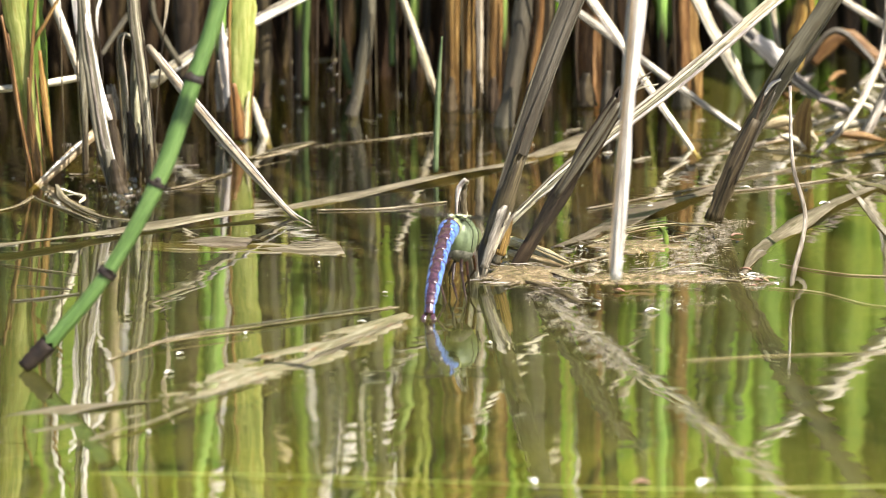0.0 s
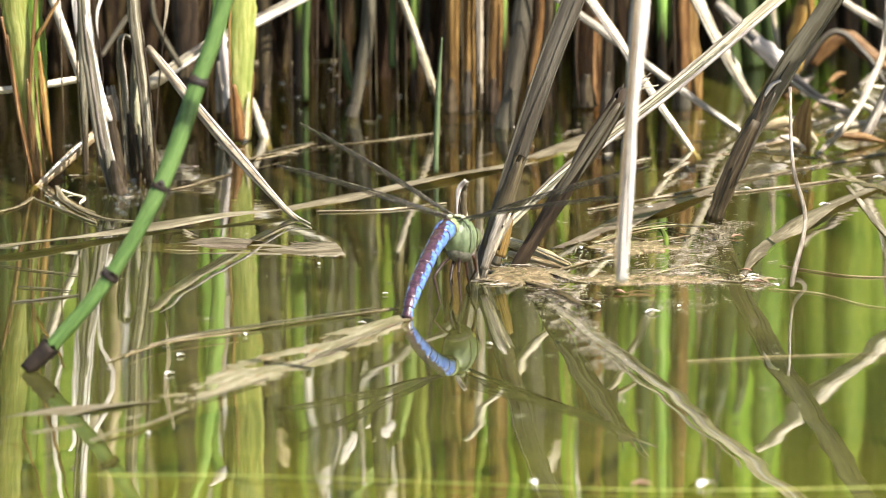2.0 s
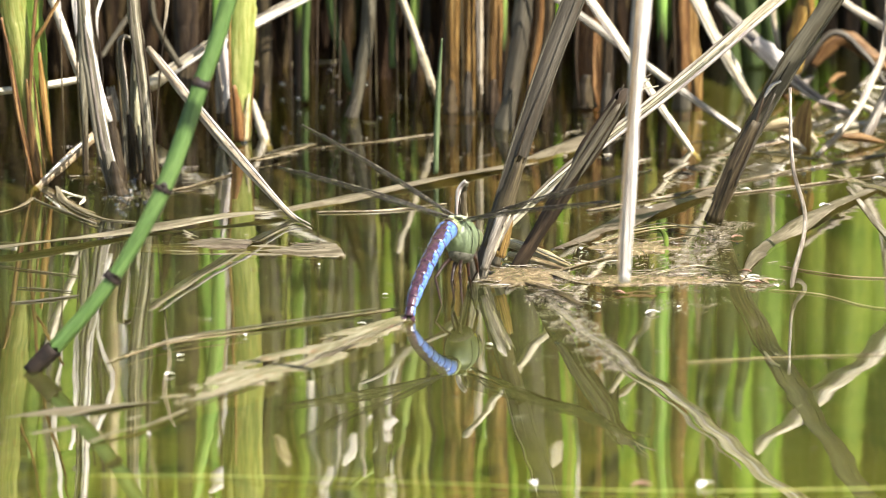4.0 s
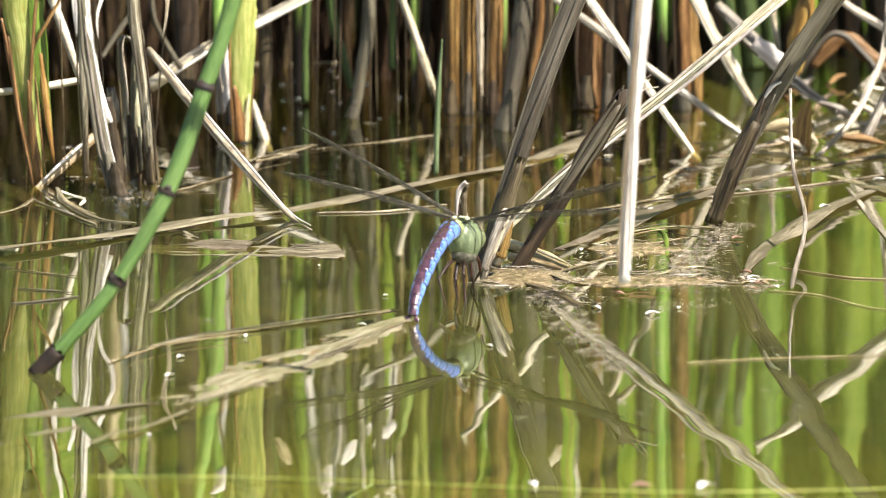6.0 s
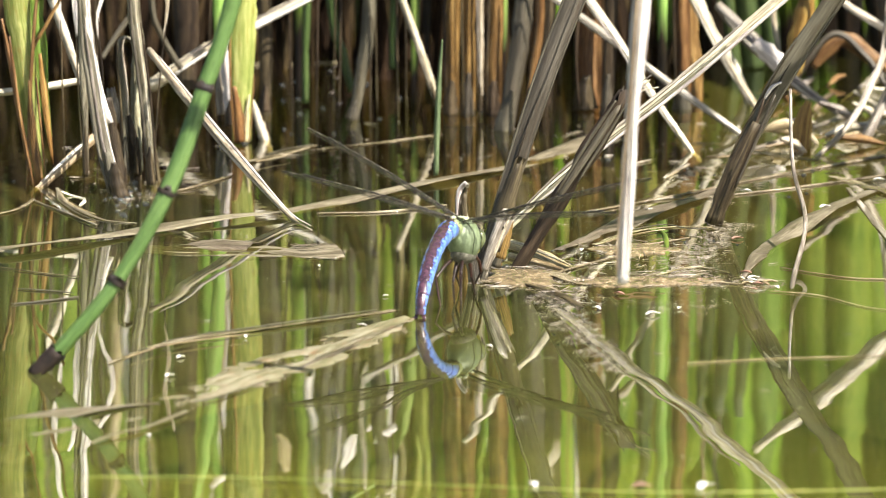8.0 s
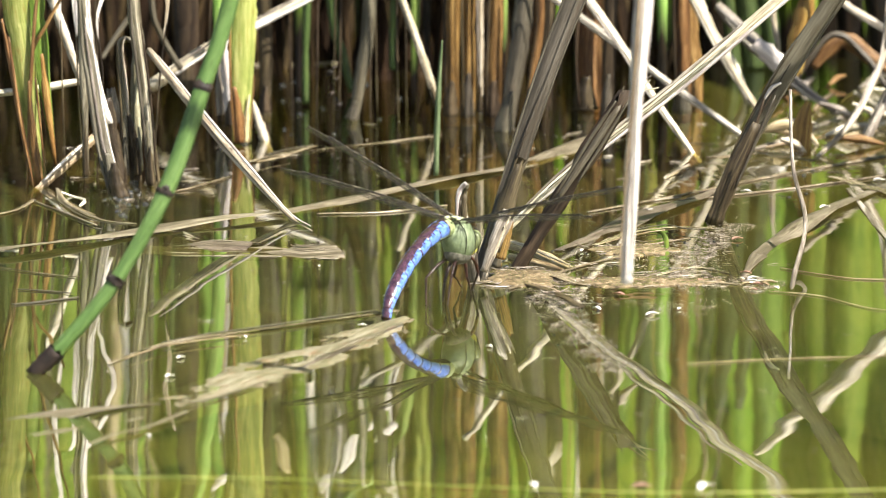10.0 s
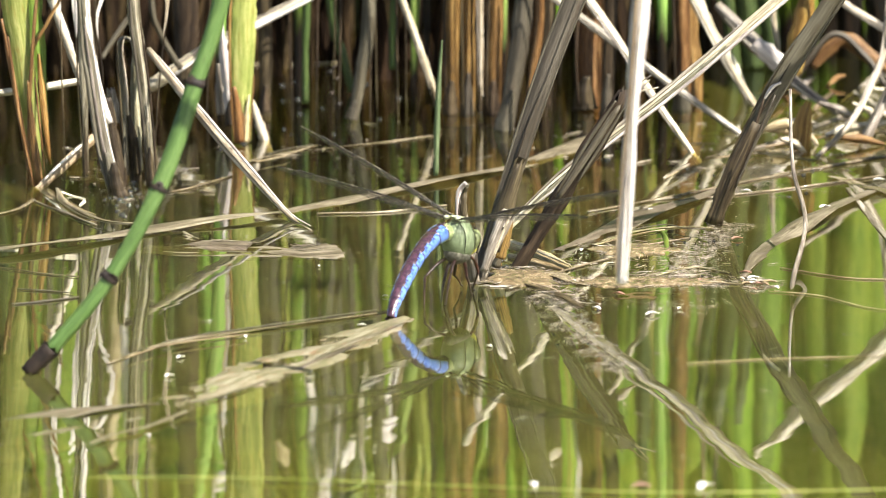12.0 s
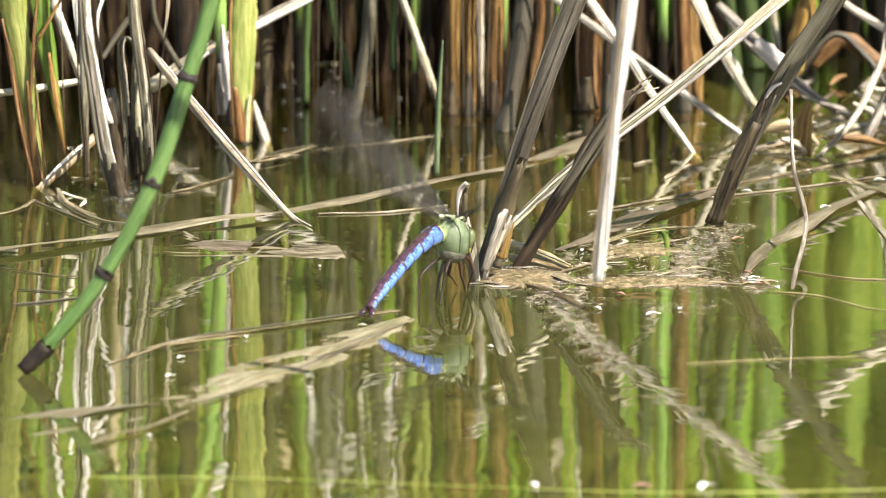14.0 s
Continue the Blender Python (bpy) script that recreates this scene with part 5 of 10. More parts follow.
reed = strand("dead_reed", "brown curved stem on the bank", "reed", [(0.1033, 0.3009, 0.0026), (0.1168, 0.3009, 0.0206), (0.1270, 0.3009, 0.0146), (0.1335, 0.2984, 0.0055)], (0.0010, 0.0019, 0.0020, 0.0015), UMBER, "leaf", fold=0.4, group='old reed stems')
reed = strand("dead_reed", "pale stem slanting over the bank", "reed", [(0.1413, 0.2757, 0.0196), (0.1313, 0.2807, 0.0258), (0.1213, 0.2858, 0.0315), (0.1078, 0.2908, 0.0424)], (0.0020, 0.0025, 0.0024, 0.0017), PALE, "leaf", fold=0.4, group='old reed stems')
piece(reed, "dry_strip", "grey strip", [(0.1377, 0.2739, 0.0213), (0.1317, 0.2767, 0.0250), (0.1260, 0.2797, 0.0281), (0.1195, 0.2828, 0.0322), (0.1115, 0.2862, 0.0389)], (0.0003, 0.0007, 0.0007, 0.0006, 0.0003), GREY, "leaf", count=18, fold=0.25, ragged=0.3)
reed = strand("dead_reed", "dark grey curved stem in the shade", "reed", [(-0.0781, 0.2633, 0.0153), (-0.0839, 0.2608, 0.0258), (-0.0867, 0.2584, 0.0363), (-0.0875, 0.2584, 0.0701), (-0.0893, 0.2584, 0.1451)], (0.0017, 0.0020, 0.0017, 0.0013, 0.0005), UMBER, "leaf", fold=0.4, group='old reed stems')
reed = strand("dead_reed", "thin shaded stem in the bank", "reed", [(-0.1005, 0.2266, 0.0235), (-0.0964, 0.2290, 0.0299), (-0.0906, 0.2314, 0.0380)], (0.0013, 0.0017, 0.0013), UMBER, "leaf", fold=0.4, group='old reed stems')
strand("sedge", "thin green sedge leaf on the bank, coloured as in shade", "leaf", [(-0.0278, 0.3200, 0.0009), (-0.0307, 0.3200, 0.0130), (-0.0336, 0.3200, 0.0250), (-0.0366, 0.3200, 0.0715)], (0.0024, 0.0031, 0.0027, 0.0017), DEEP, "leaf", fold=0.3, group='sedge leaves')
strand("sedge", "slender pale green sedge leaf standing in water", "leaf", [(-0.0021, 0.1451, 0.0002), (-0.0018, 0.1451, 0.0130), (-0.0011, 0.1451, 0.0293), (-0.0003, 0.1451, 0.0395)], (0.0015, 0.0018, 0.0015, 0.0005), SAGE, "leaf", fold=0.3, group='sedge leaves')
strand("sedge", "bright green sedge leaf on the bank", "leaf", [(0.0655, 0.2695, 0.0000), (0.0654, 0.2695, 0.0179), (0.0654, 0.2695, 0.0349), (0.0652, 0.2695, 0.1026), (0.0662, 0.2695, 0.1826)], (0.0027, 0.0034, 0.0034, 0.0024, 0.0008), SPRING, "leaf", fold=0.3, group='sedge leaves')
strand("sedge", "green sedge leaf coloured as in shade", "leaf", [(-0.0415, 0.2946, 0.0009), (-0.0415, 0.2946, 0.0163), (-0.0411, 0.2946, 0.0317), (-0.0405, 0.2946, 0.0829)], (0.0020, 0.0024, 0.0024, 0.0017), DEEP, "leaf", fold=0.3, group='sedge leaves')
strand("sedge", "green sedge leaf coloured as in shade", "leaf", [(-0.0154, 0.3264, 0.0069), (-0.0154, 0.3264, 0.0173), (-0.0149, 0.3264, 0.0277), (-0.0140, 0.3264, 0.0708)], (0.0021, 0.0024, 0.0024, 0.0017), DEEP, "leaf", fold=0.3, group='sedge leaves')
reed = strand("dead_reed", "thin dark withered reed with a bleached torn blade", "reed", [(-0.0311, 0.2700, -0.0040), (-0.0302, 0.2700, 0.0499), (-0.0286, 0.2700, 0.1074)], (0.0005, 0.0007, 0.0006), DARK, "stem", group='old reed stems')
piece(reed, "blade", "bleached torn blade", [(-0.0265, 0.2660, 0.0956), (-0.0282, 0.2660, 0.1007), (-0.0302, 0.2660, 0.1059)], (0.0020, 0.0046, 0.0016), WHITE, "leaf", fold=0.15, roll=-25, ragged=0.4)
reed = strand("dead_reed", "thin dark withered reed with a bleached torn blade", "reed", [(-0.0219, 0.2700, -0.0040), (-0.0211, 0.2700, 0.0499), (-0.0191, 0.2700, 0.1014)], (0.0005, 0.0007, 0.0006), DARK, "stem", group='old reed stems')
piece(reed, "blade", "bleached torn blade", [(-0.0140, 0.2660, 0.0918), (-0.0174, 0.2660, 0.0949), (-0.0204, 0.2660, 0.0994)], (0.0020, 0.0046, 0.0016), WHITE, "leaf", fold=0.15, roll=-25, ragged=0.4)
reed = strand("dead_reed", "thin dark withered reed with a bleached torn blade", "reed", [(-0.0379, 0.2700, -0.0040), (-0.0370, 0.2700, 0.0534), (-0.0350, 0.2700, 0.1186)], (0.0005, 0.0007, 0.0006), DARK, "stem", group='old reed stems')
piece(reed, "blade", "bleached torn blade", [(-0.0340, 0.2660, 0.1059), (-0.0350, 0.2660, 0.1097), (-0.0364, 0.2660, 0.1145)], (0.0020, 0.0046, 0.0016), WHITE, "leaf", fold=0.15, roll=-25, ragged=0.4)
reed = strand("dead_reed", "thin dark withered reed with a bleached torn blade", "reed", [(-0.0708, 0.2700, -0.0040), (-0.0685, 0.2700, 0.0534), (-0.0653, 0.2700, 0.1152)], (0.0005, 0.0007, 0.0006), DARK, "stem", group='old reed stems')
piece(reed, "blade", "bleached torn blade", [(-0.0645, 0.2660, 0.1062), (-0.0668, 0.2660, 0.1090), (-0.0696, 0.2660, 0.1124)], (0.0020, 0.0046, 0.0016), WHITE, "leaf", fold=0.15, roll=-25, ragged=0.4)
reed = strand("dead_reed", "thin dark withered reed with a bleached torn blade", "reed", [(-0.0134, 0.2700, -0.0040), (-0.0143, 0.2700, 0.0568), (-0.0160, 0.2700, 0.1203)], (0.0005, 0.0007, 0.0006), DARK, "stem", group='old reed stems')
piece(reed, "blade", "bleached torn blade", [(-0.0143, 0.2660, 0.1093), (-0.0160, 0.2660, 0.1121), (-0.0204, 0.2660, 0.1171)], (0.0020, 0.0046, 0.0016), PALE, "leaf", fold=0.15, roll=-25, ragged=0.4)
reed = strand("dead_reed", "thin dark withered reed with a bleached torn blade", "reed", [(-0.0447, 0.2700, -0.0040), (-0.0468, 0.2700, 0.0499), (-0.0489, 0.2700, 0.1083)], (0.0005, 0.0007, 0.0006), DARK, "stem", group='old reed stems')
piece(reed, "blade", "bleached torn blade", [(-0.0499, 0.2660, 0.0956), (-0.0482, 0.2660, 0.0990), (-0.0462, 0.2660, 0.1059)], (0.0020, 0.0046, 0.0016), TAN, "leaf", fold=0.15, roll=-25, ragged=0.4)
reed = strand("dead_reed", "thin dark withered reed with a bleached torn blade", "reed", [(-0.1029, 0.2700, -0.0040), (-0.1040, 0.2700, 0.0499), (-0.1051, 0.2700, 0.1066)], (0.0005, 0.0007, 0.0006), DARK, "stem", group='old reed stems')
piece(reed, "blade", "bleached torn blade", [(-0.1040, 0.2660, 0.0887), (-0.1047, 0.2660, 0.0930), (-0.1014, 0.2660, 0.0976)], (0.0020, 0.0046, 0.0016), PALE, "leaf", fold=0.15, roll=-25, ragged=0.4)
reed = strand("dead_reed", "thin dark withered reed with a bleached torn blade", "reed", [(0.0305, 0.2700, -0.0040), (0.0322, 0.2700, 0.0568), (0.0340, 0.2700, 0.1152)], (0.0005, 0.0007, 0.0006), DARK, "stem", group='old reed stems')
piece(reed, "blade", "bleached torn blade", [(0.0348, 0.2660, 0.0973), (0.0338, 0.2660, 0.1016), (0.0321, 0.2660, 0.1067)], (0.0020, 0.0046, 0.0016), PALE, "leaf", fold=0.15, roll=-25, ragged=0.4)
strand("sword_leaf", "light green sword leaf standing at the water edge", "leaf", [(-0.0661, 0.2620, -0.0030), (-0.0669, 0.2620, 0.0453), (-0.0687, 0.2620, 0.0795), (-0.0742, 0.2620, 0.1155), (-0.0770, 0.2620, 0.1327)], (0.0022, 0.0036, 0.0044, 0.0040, 0.0008), SPRING, "leaf", fold=0.2, group='sword leaves on the bank')
strand("sword_leaf", "fresh green sword leaf bent over the water", "leaf", [(-0.0089, 0.3000, -0.0030), (-0.0085, 0.3000, 0.0511), (-0.0107, 0.3000, 0.0874), (-0.0162, 0.3000, 0.1064), (-0.0316, 0.3000, 0.1256)], (0.0016, 0.0028, 0.0036, 0.0040, 0.0010), SPRING, "leaf", fold=0.2, group='sword leaves on the bank')
strand("sword_leaf", "fresh green sword leaf standing at the bank", "leaf", [(-0.0438, 0.3100, -0.0030), (-0.0436, 0.3100, 0.0422), (-0.0443, 0.3100, 0.0803), (-0.0427, 0.3100, 0.1116), (-0.0420, 0.3100, 0.1360)], (0.0016, 0.0030, 0.0042, 0.0040, 0.0008), GREEN_B, "leaf", fold=0.2, group='sword leaves on the bank')
strand("sword_leaf", "yellow-green sword leaf standing at the bank", "leaf", [(-0.0045, 0.3200, -0.0030), (-0.0056, 0.3200, 0.0541), (-0.0063, 0.3200, 0.0889), (-0.0049, 0.3200, 0.1238), (-0.0042, 0.3200, 0.1413)], (0.0014, 0.0024, 0.0030, 0.0030, 0.0008), LIME_B, "leaf", fold=0.2, group='sword leaves on the bank')
strand("sword_leaf", "yellow-green sword leaf standing at the bank", "leaf", [(0.0181, 0.3200, -0.0030), (0.0174, 0.3200, 0.0541), (0.0164, 0.3200, 0.0924), (0.0161, 0.3200, 0.1203), (0.0158, 0.3200, 0.1448)], (0.0016, 0.0036, 0.0050, 0.0052, 0.0010), SPRING, "leaf", fold=0.2, group='sword leaves on the bank')
strand("sword_leaf", "fresh green sword leaf standing at the bank", "leaf", [(0.0405, 0.3300, -0.0030), (0.0432, 0.3300, 0.0556), (0.0475, 0.3300, 0.0835), (0.0519, 0.3300, 0.1115), (0.0528, 0.3300, 0.1396)], (0.0016, 0.0040, 0.0064, 0.0060, 0.0012), FRESH, "leaf", fold=0.2, group='sword leaves on the bank')
strand("sword_leaf", "fresh green sword leaf standing at the bank", "leaf", [(0.0354, 0.3400, -0.0030), (0.0347, 0.3400, 0.0571), (0.0347, 0.3400, 0.0851), (0.0360, 0.3400, 0.1132), (0.0374, 0.3400, 0.1413)], (0.0016, 0.0036, 0.0050, 0.0050, 0.0012), FRESH, "leaf", fold=0.2, group='sword leaves on the bank')
strand("withered_leaf", "thin red-brown withered leaf hanging at a green leaf", "leaf", [(-0.1190, 0.1280, -0.0030), (-0.1179, 0.1280, 0.0283), (-0.1154, 0.1280, 0.0578), (-0.1110, 0.1280, 0.0759), (-0.1072, 0.1280, 0.0923)], (0.0008, 0.0010, 0.0011, 0.0011, 0.0006), RUST, "leaf", fold=0.2, group='withered leaves')
strand("withered_leaf", "thin red-brown withered leaf hanging at a green leaf", "leaf", [(-0.1166, 0.1320, -0.0030), (-0.1206, 0.1320, 0.0256), (-0.1240, 0.1320, 0.0584), (-0.1189, 0.1320, 0.0782), (-0.1151, 0.1320, 0.0930)], (0.0008, 0.0010, 0.0012, 0.0010, 0.0006), RUST, "leaf", fold=0.2, group='withered leaves')
reed = strand("torn_leaf", "kinked white bleached leaf on a thin dark stalk in a clump", "leaf", [(-0.1029, 0.1400, -0.0030), (-0.1046, 0.1400, 0.0252), (-0.1054, 0.1400, 0.0531), (-0.1059, 0.1400, 0.0729)], (0.0003, 0.0005, 0.0005, 0.0003), DARK, "stem", group='torn leaves')
piece(reed, "blade", "bleached torn blade", [(-0.1050, 0.1400, 0.0392), (-0.1054, 0.1400, 0.0531), (-0.1059, 0.1400, 0.0729), (-0.1075, 0.1400, 0.0795)], (0.0003, 0.0026, 0.0028, 0.0014), WHITE, "leaf", fold=0.12, roll=-38, ragged=0.3)
reed = strand("torn_leaf", "kinked white bleached leaf on a thin dark stalk in a clump", "leaf", [(-0.0998, 0.1450, -0.0030), (-0.0977, 0.1450, 0.0259), (-0.0991, 0.1450, 0.0473), (-0.0952, 0.1450, 0.0622)], (0.0003, 0.0005, 0.0005, 0.0003), DARK, "stem", group='torn leaves')
piece(reed, "blade", "bleached torn blade", [(-0.0984, 0.1450, 0.0366), (-0.0991, 0.1450, 0.0473), (-0.0952, 0.1450, 0.0622), (-0.1067, 0.1450, 0.0870)], (0.0003, 0.0017, 0.002, 0.0022), WHITE, "leaf", fold=0.12, roll=-38, ragged=0.3)
strand("withered_leaf", "pale dry leaf standing in a heap of straw", "leaf", [(0.1014, 0.3000, 0.0058), (0.1007, 0.3000, 0.0178), (0.0993, 0.3000, 0.0281), (0.0999, 0.3000, 0.0418)], (0.0010, 0.0018, 0.0020, 0.0008), PALE, "leaf", fold=0.2, group='withered leaves')
strand("withered_leaf", "bleached dry leaf leaning in a heap of straw", "leaf", [(0.0932, 0.3100, -0.0042), (0.0880, 0.3100, 0.0096), (0.0815, 0.3100, 0.0200), (0.0777, 0.3100, 0.0303)], (0.0014, 0.0030, 0.0034, 0.0020), PALE, "leaf", fold=0.2, group='withered leaves')
strand("withered_leaf", "broad rusty leaf lying in a heap of straw", "leaf", [(0.1126, 0.3300, 0.0070), (0.1212, 0.3300, 0.0156), (0.1298, 0.3300, 0.0104), (0.1367, 0.3300, 0.0052)], (0.0020, 0.0052, 0.0050, 0.0020), RUST, "leaf", fold=0.2, group='withered leaves')
strand("withered_leaf", "orange withered leaf foot in the water", "leaf", [(0.1042, 0.2000, -0.0017), (0.1053, 0.2000, 0.0084), (0.1063, 0.2000, 0.0125), (0.1069, 0.2000, 0.0142)], (0.0060, 0.0064, 0.0050, 0.0020), ORANGE, "leaf", fold=0.2, group='withered leaves')
strand("withered_leaf", "pale dry leaf lying on a heap of straw", "leaf", [(0.1125, 0.2250, 0.0007), (0.1191, 0.2250, 0.0031), (0.1258, 0.2250, 0.0037), (0.1333, 0.2250, 0.0051)], (0.0010, 0.0024, 0.0024, 0.0014), PALE, "leaf", fold=0.2, group='withered leaves')
strand("withered_leaf", "crumpled tan leaf on a heap of straw", "leaf", [(0.0939, 0.2150, 0.0034), (0.0988, 0.2150, 0.0051), (0.1022, 0.2150, 0.0048), (0.1055, 0.2150, 0.0004)], (0.0010, 0.0036, 0.0030, 0.0010), TAN, "leaf", fold=0.2, group='withered leaves')
strand("withered_leaf", "broad brown withered leaf standing on the bank", "leaf", [(0.0761, 0.3100, -0.0040), (0.0761, 0.3100, 0.0079), (0.0740, 0.3100, 0.0200), (0.0729, 0.3100, 0.0303), (0.0722, 0.3100, 0.0440)], (0.0044, 0.0050, 0.0064, 0.0066, 0.0040), RUST, "leaf", fold=0.2, group='withered leaves')
strand("withered_leaf", "broad brown withered leaf standing on the bank", "leaf", [(0.0479, 0.3100, -0.0040), (0.0479, 0.3100, 0.0045), (0.0470, 0.3100, 0.0200), (0.0463, 0.3100, 0.0303), (0.0460, 0.3100, 0.0475)], (0.0044, 0.0050, 0.0060, 0.0060, 0.0040), RUST, "leaf", fold=0.2, group='withered leaves')
reed = strand("torn_leaf", "kinked white bleached leaf on a thin dark stalk in a clump", "leaf", [(-0.1084, 0.1400, -0.0030), (-0.1092, 0.1400, 0.0268), (-0.1100, 0.1400, 0.0531), (-0.1120, 0.1400, 0.0729)], (0.0003, 0.0005, 0.0005, 0.0003), DARK, "stem", group='torn leaves')
piece(reed, "blade", "bleached torn blade", [(-0.1096, 0.1400, 0.0399), (-0.1100, 0.1400, 0.0531), (-0.1120, 0.1400, 0.0729), (-0.1096, 0.1400, 0.0960)], (0.0003, 0.0016, 0.0022, 0.001), WHITE, "leaf", fold=0.12, roll=-35, ragged=0.3)
reed = strand("torn_leaf", "thin bleached leaf on a thin dark stalk in a clump", "leaf", [(-0.0834, 0.1400, -0.0030), (-0.0816, 0.1400, 0.0252), (-0.0788, 0.1400, 0.0531), (-0.0801, 0.1400, 0.0630)], (0.0003, 0.0005, 0.0005, 0.0003), DARK, "stem", group='torn leaves')
piece(reed, "blade", "bleached torn blade", [(-0.0802, 0.1400, 0.0392), (-0.0788, 0.1400, 0.0531), (-0.0801, 0.1400, 0.0630), (-0.0772, 0.1400, 0.0729)], (0.0003, 0.0014, 0.002, 0.0008), PALE, "leaf", fold=0.12, roll=-35, ragged=0.3)
reed = strand("water_sprig", "small round-leaved green sprig at the shady bank", "water plant", [(-0.0314, 0.2621, 0.0000), (-0.0324, 0.2621, 0.0075), (-0.0331, 0.2621, 0.0163)], (0.0003, 0.0003, 0.0002), GREEN_B, "stem")
piece(reed, "leaf", "", [(-0.0347, 0.2581, 0.0141), (-0.0337, 0.2571, 0.0153), (-0.0325, 0.2581, 0.0160)], (0.0005, 0.0017, 0.0005), GREEN_B, "leaf", fold=0.15, roll=10)
piece(reed, "leaf", "", [(-0.0330, 0.2581, 0.0121), (-0.0320, 0.2571, 0.0132), (-0.0308, 0.2581, 0.0140)], (0.0005, 0.0012, 0.0005), GREEN_B, "leaf", fold=0.15, roll=10)
piece(reed, "leaf", "", [(-0.0344, 0.2581, 0.0077), (-0.0334, 0.2571, 0.0088), (-0.0322, 0.2581, 0.0095)], (0.0005, 0.0015, 0.0005), GREEN_B, "leaf", fold=0.15, roll=10)
piece(reed, "leaf", "", [(-0.0322, 0.2581, 0.0043), (-0.0312, 0.2571, 0.0054), (-0.0300, 0.2581, 0.0062)], (0.0005, 0.0016, 0.0005), GREEN_B, "leaf", fold=0.15, roll=10)
piece(reed, "leaf", "", [(-0.0337, 0.2581, 0.0155), (-0.0327, 0.2571, 0.0166), (-0.0315, 0.2581, 0.0173)], (0.0005, 0.0011, 0.0005), GREEN_B, "leaf", fold=0.15, roll=10)
reed = strand("torn_leaf", "tall white torn leaf on a thin dark stalk at the bank", "leaf", [(-0.0329, 0.2800, -0.0030), (-0.0323, 0.2800, 0.0480), (-0.0334, 0.2800, 0.0824), (-0.0317, 0.2800, 0.0962)], (0.0004, 0.0006, 0.0007, 0.0004), DARK, "stem", group='torn leaves')
piece(reed, "blade", "white torn blade", [(-0.0334, 0.2800, 0.0824), (-0.0317, 0.2800, 0.0962), (-0.0348, 0.2800, 0.1203)], (0.0018, 0.003, 0.002), WHITE, "leaf", fold=0.12, roll=-35, ragged=0.4)
reed = strand("torn_leaf", "tall grey torn leaf on a thin dark stalk at the bank", "leaf", [(-0.0197, 0.2800, -0.0030), (-0.0208, 0.2800, 0.0480), (-0.0229, 0.2800, 0.0755), (-0.0246, 0.2800, 0.0893)], (0.0004, 0.0006, 0.0007, 0.0004), DARK, "stem", group='torn leaves')
piece(reed, "blade", "grey torn blade", [(-0.0229, 0.2800, 0.0755), (-0.0246, 0.2800, 0.0893), (-0.0236, 0.2800, 0.1134)], (0.0016, 0.0024, 0.0014), GREY, "leaf", fold=0.12, roll=-35, ragged=0.4)
reed = strand("torn_leaf", "tall white torn leaf on a thin dark stalk at the bank", "leaf", [(-0.0110, 0.2900, -0.0030), (-0.0117, 0.2900, 0.0495), (-0.0137, 0.2900, 0.0771), (-0.0161, 0.2900, 0.0875)], (0.0004, 0.0006, 0.0007, 0.0004), DARK, "stem", group='torn leaves')
piece(reed, "blade", "white torn blade", [(-0.0137, 0.2900, 0.0771), (-0.0161, 0.2900, 0.0875), (-0.0229, 0.2900, 0.0978)], (0.0014, 0.0026, 0.0012), WHITE, "leaf", fold=0.12, roll=-35, ragged=0.4)
# leaves afloat
reed = strand("floating_leaf", "long tan straw stalk afloat", "floating straw", [(-0.1302, -0.0143, 0.0012), (-0.1003, 0.0130, 0.0012), (-0.0714, 0.0441, 0.0012), (-0.0450, 0.0648, 0.0012)], (0.0069, 0.0072, 0.0069, 0.0053), SOAKED, "leaf", flat=True, fold=0.03, wob=0.12, ragged=0.4, rib=0.008, group='leaves afloat')
reed = strand("floating_leaf", "long tan straw stalk afloat", "floating straw", [(-0.0443, 0.0721, 0.0003), (-0.0215, 0.1021, 0.0003), (0.0026, 0.1395, 0.0003), (0.0239, 0.1708, 0.0003), (0.0467, 0.2208, 0.0003)], (0.0065, 0.0071, 0.0081, 0.0091, 0.0097), SOAKED, "leaf", flat=True, fold=0.03, wob=0.12, ragged=0.4, rib=0.008, group='leaves afloat')
reed = strand("floating_leaf", "thin brown straw stalk afloat", "floating straw", [(-0.0861, -0.1972, 0.0003), (-0.0710, -0.1628, 0.0003), (-0.0450, -0.1381, 0.0003), (-0.0126, -0.1072, 0.0003)], (0.0009, 0.0021, 0.0029, 0.0024), WETSTRAW, "leaf", flat=True, fold=0.03, wob=0.12, ragged=0.4, rib=0.03, group='leaves afloat')
piece(reed, "dry_strip", "tan strip", [(-0.0816, -0.1944, 0.0012), (-0.0763, -0.1820, 0.0012), (-0.0696, -0.1710, 0.0012), (-0.0607, -0.1623, 0.0012), (-0.0505, -0.1544, 0.0012)], (0.0003, 0.0003, 0.0004, 0.0005, 0.0003), TAN, "leaf", count=18, fold=0.05, ragged=0.3, flat=True)
piece(reed, "dry_strip", "brown strip", [(-0.0730, -0.1679, 0.0012), (-0.0621, -0.1539, 0.0012), (-0.0487, -0.1417, 0.0012), (-0.0339, -0.1279, 0.0012), (-0.0176, -0.1130, 0.0012)], (0.0003, 0.0006, 0.0007, 0.0007, 0.0003), UMBER, "leaf", count=18, fold=0.05, ragged=0.3, flat=True)
sunk_leaf("pale curled leaf lying in the water's skin", [(-0.0731, 0.0339, 0.0000), (-0.0685, 0.0179, 0.0000), (-0.0606, 0.0105, 0.0000), (-0.0520, 0.0063, 0.0000)], (0.005, 0.014, 0.02, 0.012), SOAKED, 0.0007, 9)
